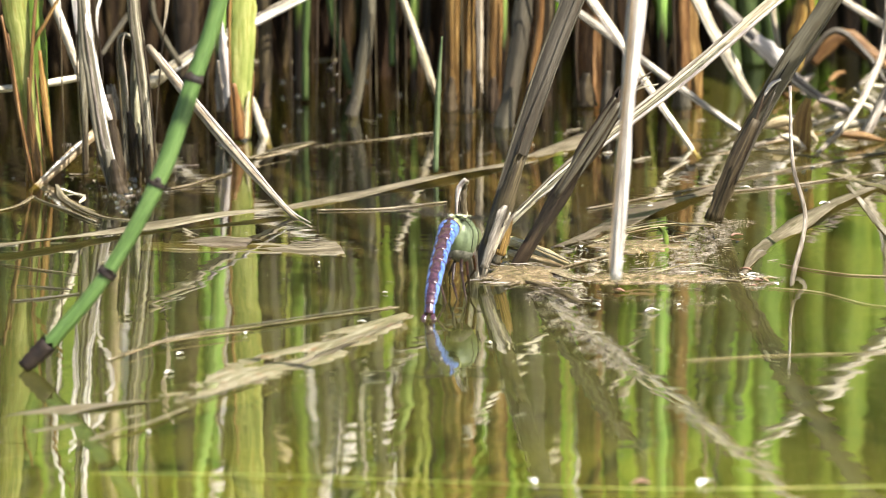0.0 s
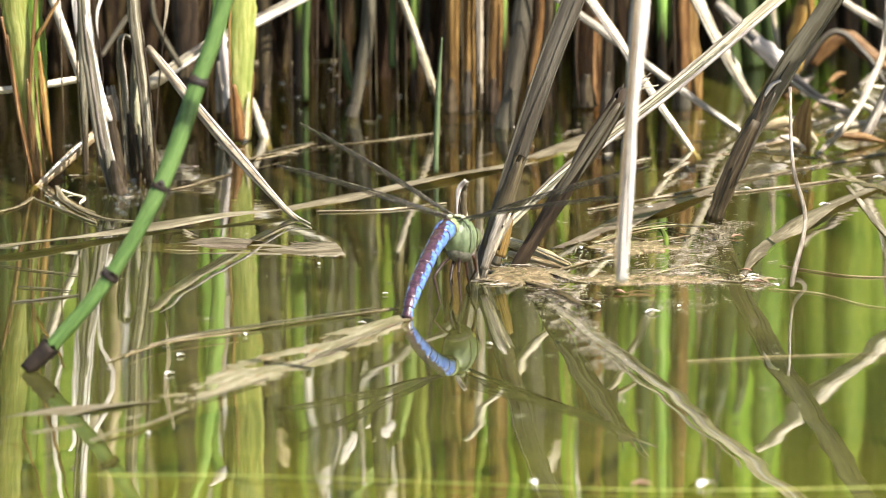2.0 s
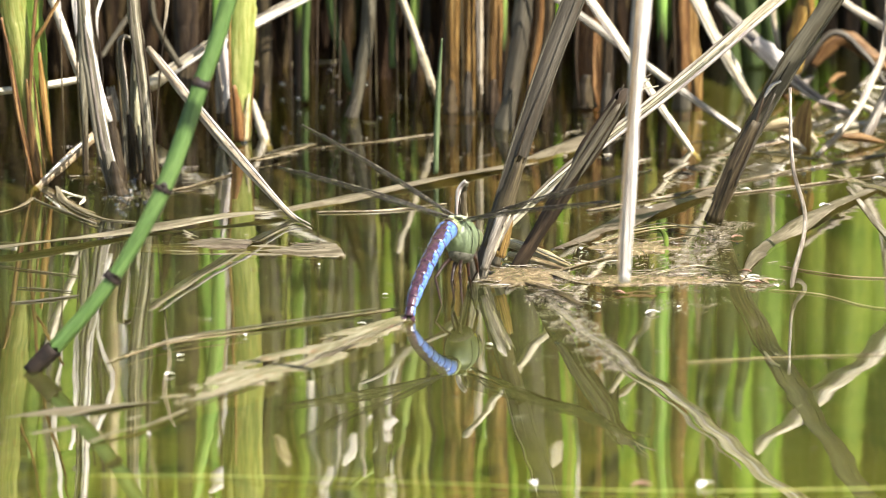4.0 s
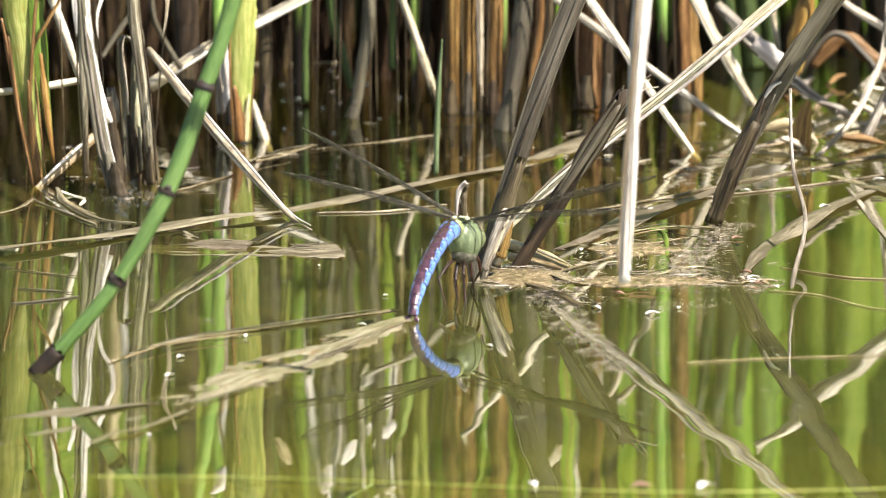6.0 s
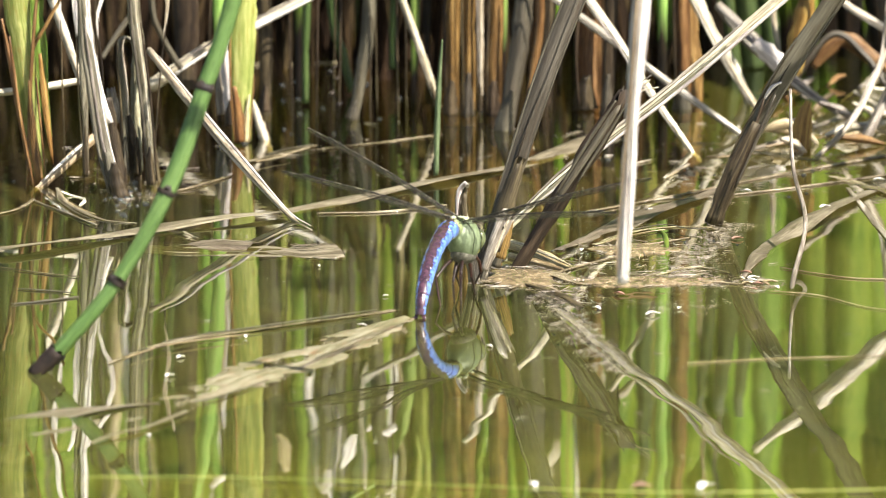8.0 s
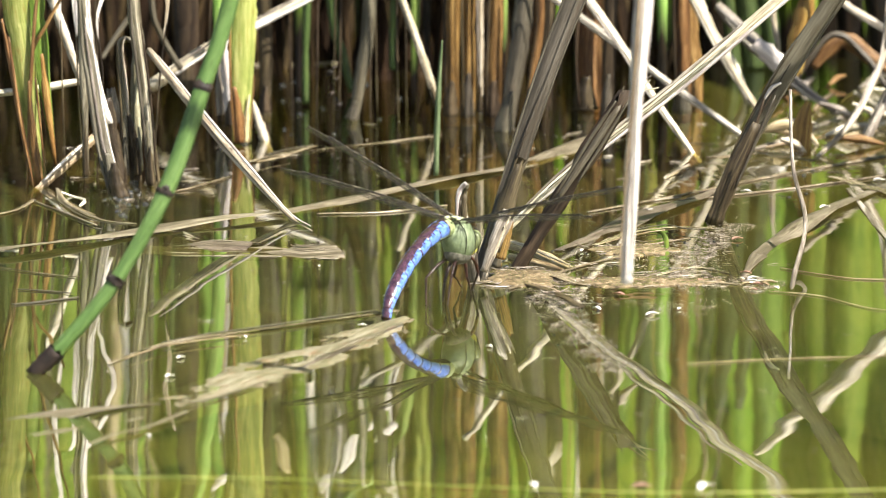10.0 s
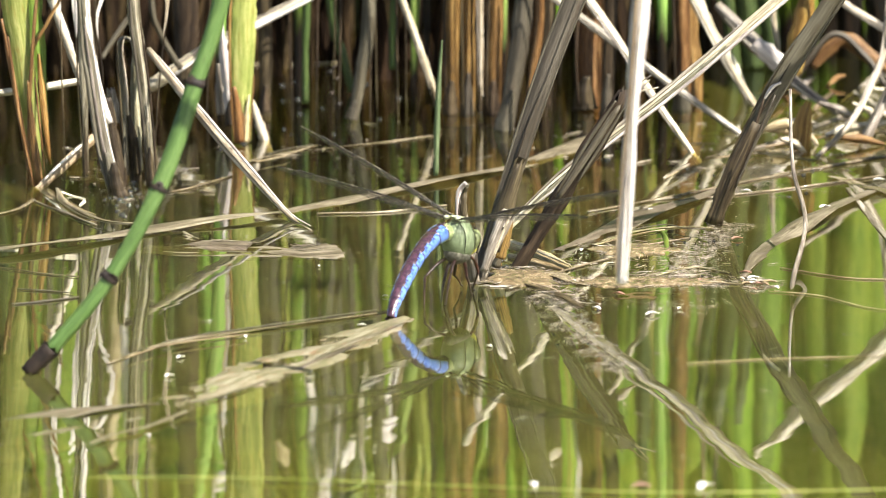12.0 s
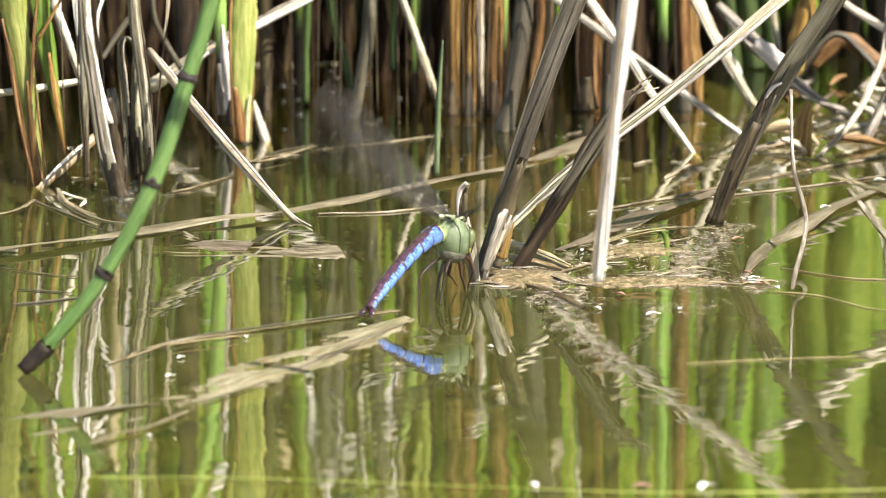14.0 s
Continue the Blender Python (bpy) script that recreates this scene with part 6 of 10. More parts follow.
sunk_leaf("broad pale blunt leaf lying in the water's skin", [(-0.0501, 0.0053, 0.0000), (-0.0441, 0.0010, -0.0000), (-0.0363, -0.0011, 0.0000), (-0.0286, -0.0000, 0.0000)], (0.018, 0.024, 0.025, 0.025), SOAKED, 0.0008, 12)
sunk_leaf("broad cream soaked leaf half sunk in the water", [(-0.1007, -0.3140, 0.0000), (-0.0821, -0.2851, 0.0000), (-0.0646, -0.2520, 0.0000), (-0.0482, -0.2162, 0.0000), (-0.0328, -0.1777, 0.0000), (-0.0198, -0.1458, 0.0000), (-0.0093, -0.1199, 0.0000)], (0.013, 0.020, 0.025, 0.027, 0.026, 0.021, 0.007), CREAMY, 0.00024, 5)
sunk_leaf("pale soaked leaf sinking into murky water", [(-0.1138, -0.3325, 0.0000), (-0.0980, -0.3124, 0.0000), (-0.0833, -0.2902, 0.0000), (-0.0685, -0.2660, 0.0000)], (0.006, 0.012, 0.013, 0.005), CREAMY, -0.0007, 6)
sunk_leaf("pale soaked leaf sinking into murky water", [(-0.1181, -0.2971, 0.0000), (-0.0991, -0.2799, 0.0000), (-0.0800, -0.2608, 0.0000), (-0.0633, -0.2467, 0.0000)], (0.010, 0.016, 0.015, 0.004), CREAMY, -0.0011, 7)
sunk_leaf("pale soaked leaf sinking into murky water", [(-0.1140, -0.3910, 0.0000), (-0.0986, -0.3702, 0.0000), (-0.0848, -0.3325, 0.0000), (-0.0717, -0.3056, 0.0000)], (0.010, 0.014, 0.012, 0.004), CREAMY, -0.0009, 8)
reed = strand("floating_leaf", "pale frayed straw leaf half sunk in the water", "floating straw", [(-0.0864, -0.3242, 0.0008), (-0.0812, -0.3116, 0.0008), (-0.0732, -0.2989, 0.0008), (-0.0640, -0.2757, 0.0008)], (0.0014, 0.0022, 0.0020, 0.0011), CREAMY, "leaf", flat=True, fold=0.03, wob=0.12, ragged=0.4, rib=0.03, group='leaves afloat')
reed = strand("floating_leaf", "yellow sedge leaf half sunk", "floating straw", [(-0.1179, -0.2997, -0.0003), (-0.0936, -0.2757, -0.0003), (-0.0688, -0.2518, -0.0003), (-0.0519, -0.2418, -0.0003)], (0.0090, 0.0110, 0.0080, 0.0017), CREAMY, "leaf", flat=True, fold=0.03, wob=0.12, ragged=0.4, rib=0.008, group='leaves afloat')
reed = strand("floating_leaf", "yellow sedge leaf half sunk", "floating straw", [(-0.1167, -0.3284, -0.0003), (-0.1008, -0.3099, -0.0003), (-0.0862, -0.2878, -0.0003)], (0.0080, 0.0070, 0.0011), CREAMY, "leaf", flat=True, fold=0.03, wob=0.12, ragged=0.4, rib=0.03, group='leaves afloat')
reed = strand("floating_leaf", "slender green sedge lying on the surface", "floating straw", [(-0.1152, -0.3635, -0.0010), (-0.0522, -0.3741, 0.0008), (0.0022, -0.3865, 0.0010), (0.0561, -0.3960, 0.0010), (0.1156, -0.3913, 0.0010)], (0.0007, 0.0008, 0.0011, 0.0012, 0.0011), LIME, "leaf", flat=True, fold=0.03, wob=0.12, ragged=0.4, rib=0.03, group='leaves afloat')
reed = strand("fallen_sheath", "thick tan sheath fallen from a reed onto floating straw", "floating straw", [(0.0166, -0.0060, 0.0034), (0.0224, -0.0159, 0.0030), (0.0282, -0.0245, 0.0018), (0.0342, -0.0364, 0.0008)], (0.0026, 0.0034, 0.0032, 0.0016), TAN, "leaf", fold=0.35, roll=30, ragged=0.6, group='leaves afloat')
piece(reed, "dry_strip", "pale strip", [(0.0168, -0.0076, 0.0043), (0.0226, -0.0175, 0.0039), (0.0284, -0.0261, 0.0027), (0.0344, -0.0380, 0.0017)], (0.0004, 0.0009, 0.0008, 0.0004), PALE, "leaf", fold=0.1)
reed = strand("fallen_sheath", "thin brown sheath fallen from a reed onto floating straw", "floating straw", [(0.0178, -0.0137, 0.0008), (0.0231, -0.0254, 0.0010), (0.0281, -0.0323, 0.0008), (0.0324, -0.0392, 0.0006)], (0.0016, 0.0024, 0.0022, 0.0010), TAN, "leaf", fold=0.3, roll=20, ragged=0.6, group='leaves afloat')
reed = strand("floating_leaf", "tan straw leaf afloat", "floating straw", [(0.0312, -0.0010, 0.0003), (0.0465, 0.0373, 0.0003), (0.0630, 0.0798, 0.0003), (0.0809, 0.1247, 0.0003)], (0.0022, 0.0085, 0.0089, 0.0025), SOAKED, "leaf", flat=True, fold=0.03, wob=0.12, ragged=0.4, rib=0.008, group='leaves afloat')
reed = strand("floating_straw", "thin yellow straw afloat", "floating straw", [(0.0406, 0.0721, 0.0003), (0.0667, 0.1043, 0.0003), (0.0969, 0.1464, 0.0003), (0.1379, 0.1944, 0.0003)], (0.0008, 0.0010, 0.0013, 0.0013), WETSTRAW, "stem", flat=True, fold=0.03, wob=0.12, ragged=0.4, rib=0.03, group='straws afloat')
reed = strand("floating_straw", "thin yellow straw afloat", "floating straw", [(0.0665, 0.0942, 0.0003), (0.0992, 0.1190, 0.0003), (0.1362, 0.1534, 0.0003)], (0.0006, 0.0008, 0.0008), WETSTRAW, "stem", flat=True, fold=0.03, wob=0.12, ragged=0.4, rib=0.03, group='straws afloat')
reed = strand("floating_leaf", "pale curled straw leaf afloat", "floating straw", [(0.0809, -0.0505, 0.0003), (0.0877, -0.0010, 0.0003), (0.1000, 0.0437, 0.0003), (0.1144, 0.0942, 0.0003), (0.1288, 0.1326, 0.0003)], (0.0009, 0.0053, 0.0072, 0.0063, 0.0038), SOAKED, "leaf", flat=True, fold=0.03, wob=0.12, ragged=0.4, rib=0.008, group='leaves afloat')
reed = strand("floating_straw", "thin straw stalk afloat", "floating straw", [(0.0116, -0.0444, 0.0003), (0.0329, -0.0545, 0.0003), (0.0603, -0.0545, 0.0003), (0.0799, -0.0626, 0.0003)], (0.0006, 0.0008, 0.0008, 0.0006), WETSTRAW, "stem", flat=True, fold=0.03, wob=0.12, ragged=0.4, rib=0.03, group='straws afloat')
reed = strand("floating_straw", "thin straw stalk afloat", "floating straw", [(0.0176, -0.0706, 0.0003), (0.0362, -0.0321, 0.0003), (0.0552, -0.0010, 0.0003)], (0.0008, 0.0009, 0.0006), WETSTRAW, "stem", flat=True, fold=0.03, wob=0.12, ragged=0.4, rib=0.03, group='straws afloat')
reed = strand("floating_straw", "thin dead stalk afloat", "floating straw", [(-0.0355, 0.0688, 0.0003), (-0.0165, 0.0721, 0.0003), (0.0010, 0.0853, 0.0003)], (0.0006, 0.0010, 0.0006), WETSTRAW, "stem", flat=True, fold=0.03, wob=0.12, ragged=0.4, rib=0.03, group='straws afloat')
reed = strand("floating_leaf", "brown dead leaf afloat", "floating straw", [(-0.0564, 0.1732, 0.0003), (-0.0468, 0.1909, 0.0003), (-0.0371, 0.2063, 0.0003)], (0.0016, 0.0033, 0.0016), WETSTRAW, "leaf", flat=True, fold=0.03, wob=0.12, ragged=0.4, rib=0.03, group='leaves afloat')
piece(reed, "dry_strip", "tan strip", [(-0.0541, 0.1663, 0.0012), (-0.0517, 0.1699, 0.0012), (-0.0493, 0.1735, 0.0012), (-0.0469, 0.1769, 0.0012), (-0.0445, 0.1814, 0.0012)], (0.0003, 0.0005, 0.0006, 0.0006, 0.0003), TAN, "leaf", count=18, fold=0.05, ragged=0.3, flat=True)
piece(reed, "dry_strip", "brown strip", [(-0.0508, 0.1830, 0.0012), (-0.0477, 0.1898, 0.0012), (-0.0446, 0.1946, 0.0012), (-0.0414, 0.1984, 0.0012), (-0.0381, 0.2022, 0.0012)], (0.0004, 0.0008, 0.0007, 0.0006, 0.0003), UMBER, "leaf", count=18, fold=0.05, ragged=0.3, flat=True)
reed = strand("floating_straw", "thin dry grass thread on the surface", "floating straw", [(0.0625, -0.1972, 0.0003), (0.0837, -0.1898, 0.0003), (0.1042, -0.1861, 0.0003), (0.1248, -0.1805, 0.0003)], (0.0003, 0.0003, 0.0003, 0.0003), TAN, "stem", flat=True, fold=0.03, wob=0.12, ragged=0.4, rib=0.03, group='straws afloat')
reed = strand("floating_straw", "thin dry grass thread on the surface", "floating straw", [(0.0914, -0.0321, 0.0003), (0.1017, -0.0444, 0.0003), (0.1121, -0.0525, 0.0003), (0.1303, -0.0545, 0.0003)], (0.0003, 0.0005, 0.0005, 0.0003), TAN, "stem", flat=True, fold=0.03, wob=0.12, ragged=0.4, rib=0.03, group='straws afloat')
reed = strand("floating_straw", "thin dry grass thread on the surface", "floating straw", [(0.0871, -0.0746, 0.0003), (0.1004, -0.0826, 0.0003), (0.1132, -0.1043, 0.0003), (0.1278, -0.1121, 0.0003)], (0.0003, 0.0003, 0.0003, 0.0003), TAN, "stem", flat=True, fold=0.03, wob=0.12, ragged=0.4, rib=0.03, group='straws afloat')
reed = strand("floating_leaf", "broad straw stalk afloat", "floating straw", [(-0.1158, 0.0965, 0.0003), (-0.1213, 0.0743, 0.0003), (-0.1333, 0.0578, 0.0003)], (0.0013, 0.0019, 0.0019), WETSTRAW, "leaf", flat=True, fold=0.03, wob=0.12, ragged=0.4, rib=0.03, group='leaves afloat')
reed = strand("floating_straw", "thin brown stalk afloat", "floating straw", [(-0.0784, 0.1099, 0.0003), (-0.0700, 0.1235, 0.0003), (-0.0607, 0.1441, 0.0003)], (0.0006, 0.0011, 0.0006), WETSTRAW, "stem", flat=True, fold=0.03, wob=0.12, ragged=0.4, rib=0.03, group='straws afloat')
reed = strand("floating_leaf", "short strip of soaked straw just under the surface", "floating straw", [(-0.0580, -0.2262, -0.0008), (-0.0483, -0.2063, -0.0008), (-0.0356, -0.1805, -0.0008)], (0.0006, 0.0017, -0.0008), WETSTRAW, "leaf", flat=True, fold=0.03, wob=0.12, ragged=0.4, rib=0.03, group='leaves afloat')
reed = strand("floating_leaf", "short strip of soaked straw half sunk in the water", "floating straw", [(-0.0326, -0.1898, 0.0008), (-0.0211, -0.1600, 0.0008), (-0.0107, -0.1334, 0.0008)], (0.0006, 0.0018, 0.0008), CREAMY, "leaf", flat=True, fold=0.03, wob=0.12, ragged=0.4, rib=0.03, group='leaves afloat')
reed = strand("floating_straw", "thin twig afloat on the water", "floating straw", [(-0.1146, -0.0974, 0.0003), (-0.1058, -0.0925, 0.0003), (-0.0971, -0.0846, 0.0003)], (0.0005, 0.0008, 0.0005), UMBER, "stem", flat=True, fold=0.03, wob=0.12, ragged=0.4, rib=0.03, group='straws afloat')
reed = strand("floating_straw", "thin twig afloat on the water", "floating straw", [(-0.1142, -0.0706, 0.0003), (-0.1049, -0.0746, 0.0003), (-0.0988, -0.0786, 0.0003)], (0.0003, 0.0006, 0.0003), UMBER, "stem", flat=True, fold=0.03, wob=0.12, ragged=0.4, rib=0.03, group='straws afloat')
reed = strand("floating_straw", "thin twig afloat on the water", "floating straw", [(-0.1203, -0.0321, 0.0003), (-0.1091, -0.0423, 0.0003), (-0.0982, -0.0495, 0.0003)], (0.0003, 0.0005, 0.0003), WETSTRAW, "stem", flat=True, fold=0.03, wob=0.12, ragged=0.4, rib=0.03, group='straws afloat')
reed = strand("floating_leaf", "pale soaked leaf lying just under the surface", "floating straw", [(-0.0829, 0.0035, -0.0004), (-0.0704, 0.0014, -0.0004), (-0.0564, 0.0004, -0.0004), (-0.0432, -0.0007, -0.0004)], (0.0140, 0.0202, 0.0209, 0.0217), SOAKED, "leaf", flat=True, fold=0.03, wob=0.0, ragged=0.0, rib=0.008, group='leaves afloat')
reed = strand("floating_leaf", "short pale leaf lying just under the surface", "floating straw", [(-0.0370, -0.0007, -0.0004), (-0.0339, -0.0012, -0.0004), (-0.0308, -0.0017, -0.0004), (-0.0282, -0.0017, -0.0004)], (0.0256, 0.0263, 0.0263, 0.0248), SOAKED, "leaf", flat=True, fold=0.03, wob=0.0, ragged=0.0, rib=0.008, group='leaves afloat')
reed = strand("floating_leaf", "flat red-brown leaf lying in the water skin", "floating straw", [(0.0458, -0.0796, -0.0005), (0.0491, -0.0806, -0.0005), (0.0536, -0.0816, -0.0005), (0.0593, -0.0836, -0.0005)], (0.021, 0.027, 0.027, 0.021), RUSTY_WET, "leaf", flat=True, fold=0.0, rib=0.004, ragged=0.1, group='leaves afloat')
reed = strand("floating_straw", "green shoot just under the surface", "floating straw", [(0.0574, 0.0373, 0.0003), (0.0605, 0.0351, 0.0003), (0.0615, 0.0149, 0.0003), (0.0609, -0.0235, -0.0010)], (0.0006, 0.0014, 0.0016, 0.0012), GREEN, "stem", flat=True, fold=0.03, wob=0.0, ragged=0.4, rib=0.03, group='straws afloat')
reed = strand("floating_straw", "pale straw afloat by the clump", "floating straw", [(-0.1157, 0.0942, 0.0003), (-0.1070, 0.0721, 0.0003), (-0.0967, 0.0470, 0.0003)], (0.0005, 0.0008, 0.0005), SOAKED, "stem", flat=True, fold=0.03, wob=0.12, ragged=0.4, rib=0.03, group='straws afloat')
reed = strand("floating_leaf", "pale straw leaf afloat by the clump", "floating straw", [(-0.1102, 0.1190, 0.0003), (-0.1058, 0.0853, 0.0003), (-0.0954, 0.0578, 0.0003), (-0.0857, 0.0502, 0.0003)], (0.0010, 0.0025, 0.0025, 0.0008), SOAKED, "leaf", flat=True, fold=0.03, wob=0.12, ragged=0.4, rib=0.03, group='leaves afloat')
piece(reed, "dry_strip", "tan strip", [(-0.1085, 0.1036, 0.0012), (-0.1071, 0.0920, 0.0012), (-0.1050, 0.0821, 0.0012), (-0.1014, 0.0708, 0.0012), (-0.0973, 0.0608, 0.0012)], (0.0003, 0.0004, 0.0005, 0.0005, 0.0003), TAN, "leaf", count=18, fold=0.05, ragged=0.3, flat=True)
piece(reed, "dry_strip", "brown strip", [(-0.1066, 0.0785, 0.0012), (-0.1021, 0.0623, 0.0012), (-0.0966, 0.0491, 0.0012), (-0.0916, 0.0436, 0.0012), (-0.0870, 0.0429, 0.0012)], (0.0003, 0.0006, 0.0006, 0.0005, 0.0003), UMBER, "leaf", count=18, fold=0.05, ragged=0.3, flat=True)
reed = strand("floating_leaf", "dark soaked leaf afloat", "floating straw", [(0.0222, -0.0626, 0.0003), (0.0296, -0.0776, 0.0003), (0.0368, -0.1023, 0.0003)], (0.0021, 0.0033, 0.0018), DARK, "leaf", flat=True, fold=0.03, wob=0.12, ragged=0.4, rib=0.03, group='leaves afloat')
piece(reed, "dry_strip", "tan strip", [(0.0238, -0.0668, 0.0012), (0.0257, -0.0696, 0.0012), (0.0276, -0.0727, 0.0012), (0.0296, -0.0765, 0.0012), (0.0314, -0.0824, 0.0012)], (0.0003, 0.0005, 0.0006, 0.0007, 0.0003), TAN, "leaf", count=18, fold=0.05, ragged=0.3, flat=True)
piece(reed, "dry_strip", "brown strip", [(0.0263, -0.0822, 0.0012), (0.0286, -0.0880, 0.0012), (0.0309, -0.0942, 0.0012), (0.0333, -0.1015, 0.0012), (0.0357, -0.1091, 0.0012)], (0.0004, 0.0008, 0.0007, 0.0006, 0.0003), UMBER, "leaf", count=18, fold=0.05, ragged=0.3, flat=True)
reed = strand("floating_leaf", "tan soaked leaf afloat", "floating straw", [(0.0100, -0.0606, 0.0003), (0.0192, -0.0525, 0.0003), (0.0299, -0.0495, 0.0003), (0.0389, -0.0626, 0.0003)], (0.0046, 0.0091, 0.0076, 0.0024), WETSTRAW, "leaf", flat=True, fold=0.03, wob=0.12, ragged=0.4, rib=0.008, group='leaves afloat')
reed = strand("floating_leaf", "tan soaked leaf afloat", "floating straw", [(0.0414, 0.0096, 0.0003), (0.0527, 0.0330, 0.0003), (0.0638, 0.0437, 0.0003), (0.0748, 0.0416, 0.0003)], (0.0016, 0.0025, 0.0022, 0.0009), WETSTRAW, "leaf", flat=True, fold=0.03, wob=0.12, ragged=0.4, rib=0.03, group='leaves afloat')
piece(reed, "dry_strip", "tan strip", [(0.0448, 0.0074, 0.0012), (0.0490, 0.0159, 0.0012), (0.0532, 0.0227, 0.0012), (0.0573, 0.0282, 0.0012), (0.0615, 0.0319, 0.0012)], (0.0003, 0.0004, 0.0005, 0.0005, 0.0003), TAN, "leaf", count=18, fold=0.05, ragged=0.3, flat=True)
piece(reed, "dry_strip", "brown strip", [(0.0513, 0.0298, 0.0012), (0.0569, 0.0374, 0.0012), (0.0624, 0.0416, 0.0012), (0.0676, 0.0342, 0.0012), (0.0729, 0.0336, 0.0012)], (0.0003, 0.0006, 0.0006, 0.0004, 0.0003), UMBER, "leaf", count=18, fold=0.05, ragged=0.3, flat=True)
reed = strand("floating_straw", "pale straw splinter afloat", "floating straw", [(0.0497, -0.0010, 0.0003), (0.0585, 0.0117, 0.0003), (0.0681, 0.0223, 0.0003)], (0.0006, 0.0008, 0.0005), WETSTRAW, "stem", flat=True, fold=0.03, wob=0.12, ragged=0.4, rib=0.03, group='straws afloat')
reed = strand("floating_straw", "tan straw splinter afloat", "floating straw", [(0.0574, -0.0464, 0.0003), (0.0684, -0.0321, 0.0003), (0.0773, -0.0423, 0.0003)], (0.0005, 0.0006, 0.0005), WETSTRAW, "stem", flat=True, fold=0.03, wob=0.12, ragged=0.4, rib=0.03, group='straws afloat')
reed = strand("floating_straw", "pale straw splinter afloat", "floating straw", [(0.0503, 0.0831, 0.0003), (0.0585, 0.0942, 0.0003), (0.0674, 0.1009, 0.0003)], (0.0005, 0.0010, 0.0005), SOAKED, "stem", flat=True, fold=0.03, wob=0.12, ragged=0.4, rib=0.03, group='straws afloat')
reed = strand("floating_leaf", "short pale straw leaf afloat", "floating straw", [(0.0634, 0.1395, 0.0003), (0.0669, 0.1534, 0.0003), (0.0710, 0.1673, 0.0003)], (0.0008, 0.0020, 0.0010), PALE, "leaf", flat=True, fold=0.03, wob=0.12, ragged=0.4, rib=0.03, group='leaves afloat')
piece(reed, "dry_strip", "tan strip", [(0.0641, 0.1341, 0.0012), (0.0650, 0.1370, 0.0012), (0.0659, 0.1399, 0.0012), (0.0668, 0.1428, 0.0012), (0.0678, 0.1465, 0.0012)], (0.0003, 0.0003, 0.0003, 0.0004, 0.0003), TAN, "leaf", count=18, fold=0.05, ragged=0.3, flat=True)
piece(reed, "dry_strip", "brown strip", [(0.0652, 0.1442, 0.0012), (0.0663, 0.1494, 0.0012), (0.0676, 0.1537, 0.0012), (0.0690, 0.1577, 0.0012), (0.0703, 0.1616, 0.0012)], (0.0003, 0.0005, 0.0004, 0.0003, 0.0003), UMBER, "leaf", count=18, fold=0.05, ragged=0.3, flat=True)
reed = strand("floating_leaf", "brown soaked leaf afloat at the far side", "floating straw", [(-0.0370, 0.1980, 0.0003), (-0.0173, 0.2147, 0.0003), (-0.0007, 0.2292, 0.0003)], (0.0010, 0.0017, 0.0008), WETSTRAW, "leaf", flat=True, fold=0.03, wob=0.12, ragged=0.4, rib=0.03, group='leaves afloat')
reed = strand("floating_leaf", "brown soaked leaf afloat at the far side", "floating straw", [(0.0766, 0.1826, 0.0003), (0.0916, 0.1909, 0.0003), (0.1093, 0.1767, 0.0003)], (0.0013, 0.0020, 0.0010), WETSTRAW, "leaf", flat=True, fold=0.03, wob=0.12, ragged=0.4, rib=0.03, group='leaves afloat')
piece(reed, "dry_strip", "tan strip", [(0.0794, 0.1751, 0.0012), (0.0830, 0.1777, 0.0012), (0.0867, 0.1798, 0.0012), (0.0907, 0.1887, 0.0012), (0.0950, 0.1869, 0.0012)], (0.0003, 0.0003, 0.0004, 0.0004, 0.0003), TAN, "leaf", count=18, fold=0.05, ragged=0.3, flat=True)
piece(reed, "dry_strip", "brown strip", [(0.0853, 0.1864, 0.0012), (0.0903, 0.1887, 0.0012), (0.0955, 0.1788, 0.0012), (0.1013, 0.1745, 0.0012), (0.1072, 0.1695, 0.0012)], (0.0003, 0.0005, 0.0004, 0.0004, 0.0003), UMBER, "leaf", count=18, fold=0.05, ragged=0.3, flat=True)
reed = strand("floating_leaf", "brown soaked leaf afloat at the far side", "floating straw", [(0.0998, 0.2427, 0.0003), (0.1109, 0.2244, 0.0003), (0.1264, 0.2390, 0.0003)], (0.0013, 0.0023, 0.0010), RUST, "leaf", flat=True, fold=0.03, wob=0.12, ragged=0.4, rib=0.03, group='leaves afloat')
piece(reed, "dry_strip", "tan strip", [(0.1020, 0.2352, 0.0012), (0.1046, 0.2298, 0.0012), (0.1073, 0.2253, 0.0012), (0.1102, 0.2231, 0.0012), (0.1134, 0.2143, 0.0012)], (0.0003, 0.0004, 0.0004, 0.0005, 0.0003), TAN, "leaf", count=18, fold=0.05, ragged=0.3, flat=True)
piece(reed, "dry_strip", "brown strip", [(0.1057, 0.2187, 0.0012), (0.1095, 0.2133, 0.0012), (0.1143, 0.2236, 0.0012), (0.1194, 0.2279, 0.0012), (0.1246, 0.2333, 0.0012)], (0.0003, 0.0006, 0.0005, 0.0004, 0.0003), UMBER, "leaf", count=18, fold=0.05, ragged=0.3, flat=True)
reed = strand("floating_straw", "grey soaked stalk afloat at the far side", "floating straw", [(0.0902, 0.1980, 0.0003), (0.1062, 0.2341, 0.0003), (0.1249, 0.2861, 0.0003)], (0.0013, 0.0017, 0.0013), GREY, "stem", flat=True, fold=0.03, wob=0.12, ragged=0.4, rib=0.03, group='straws afloat')
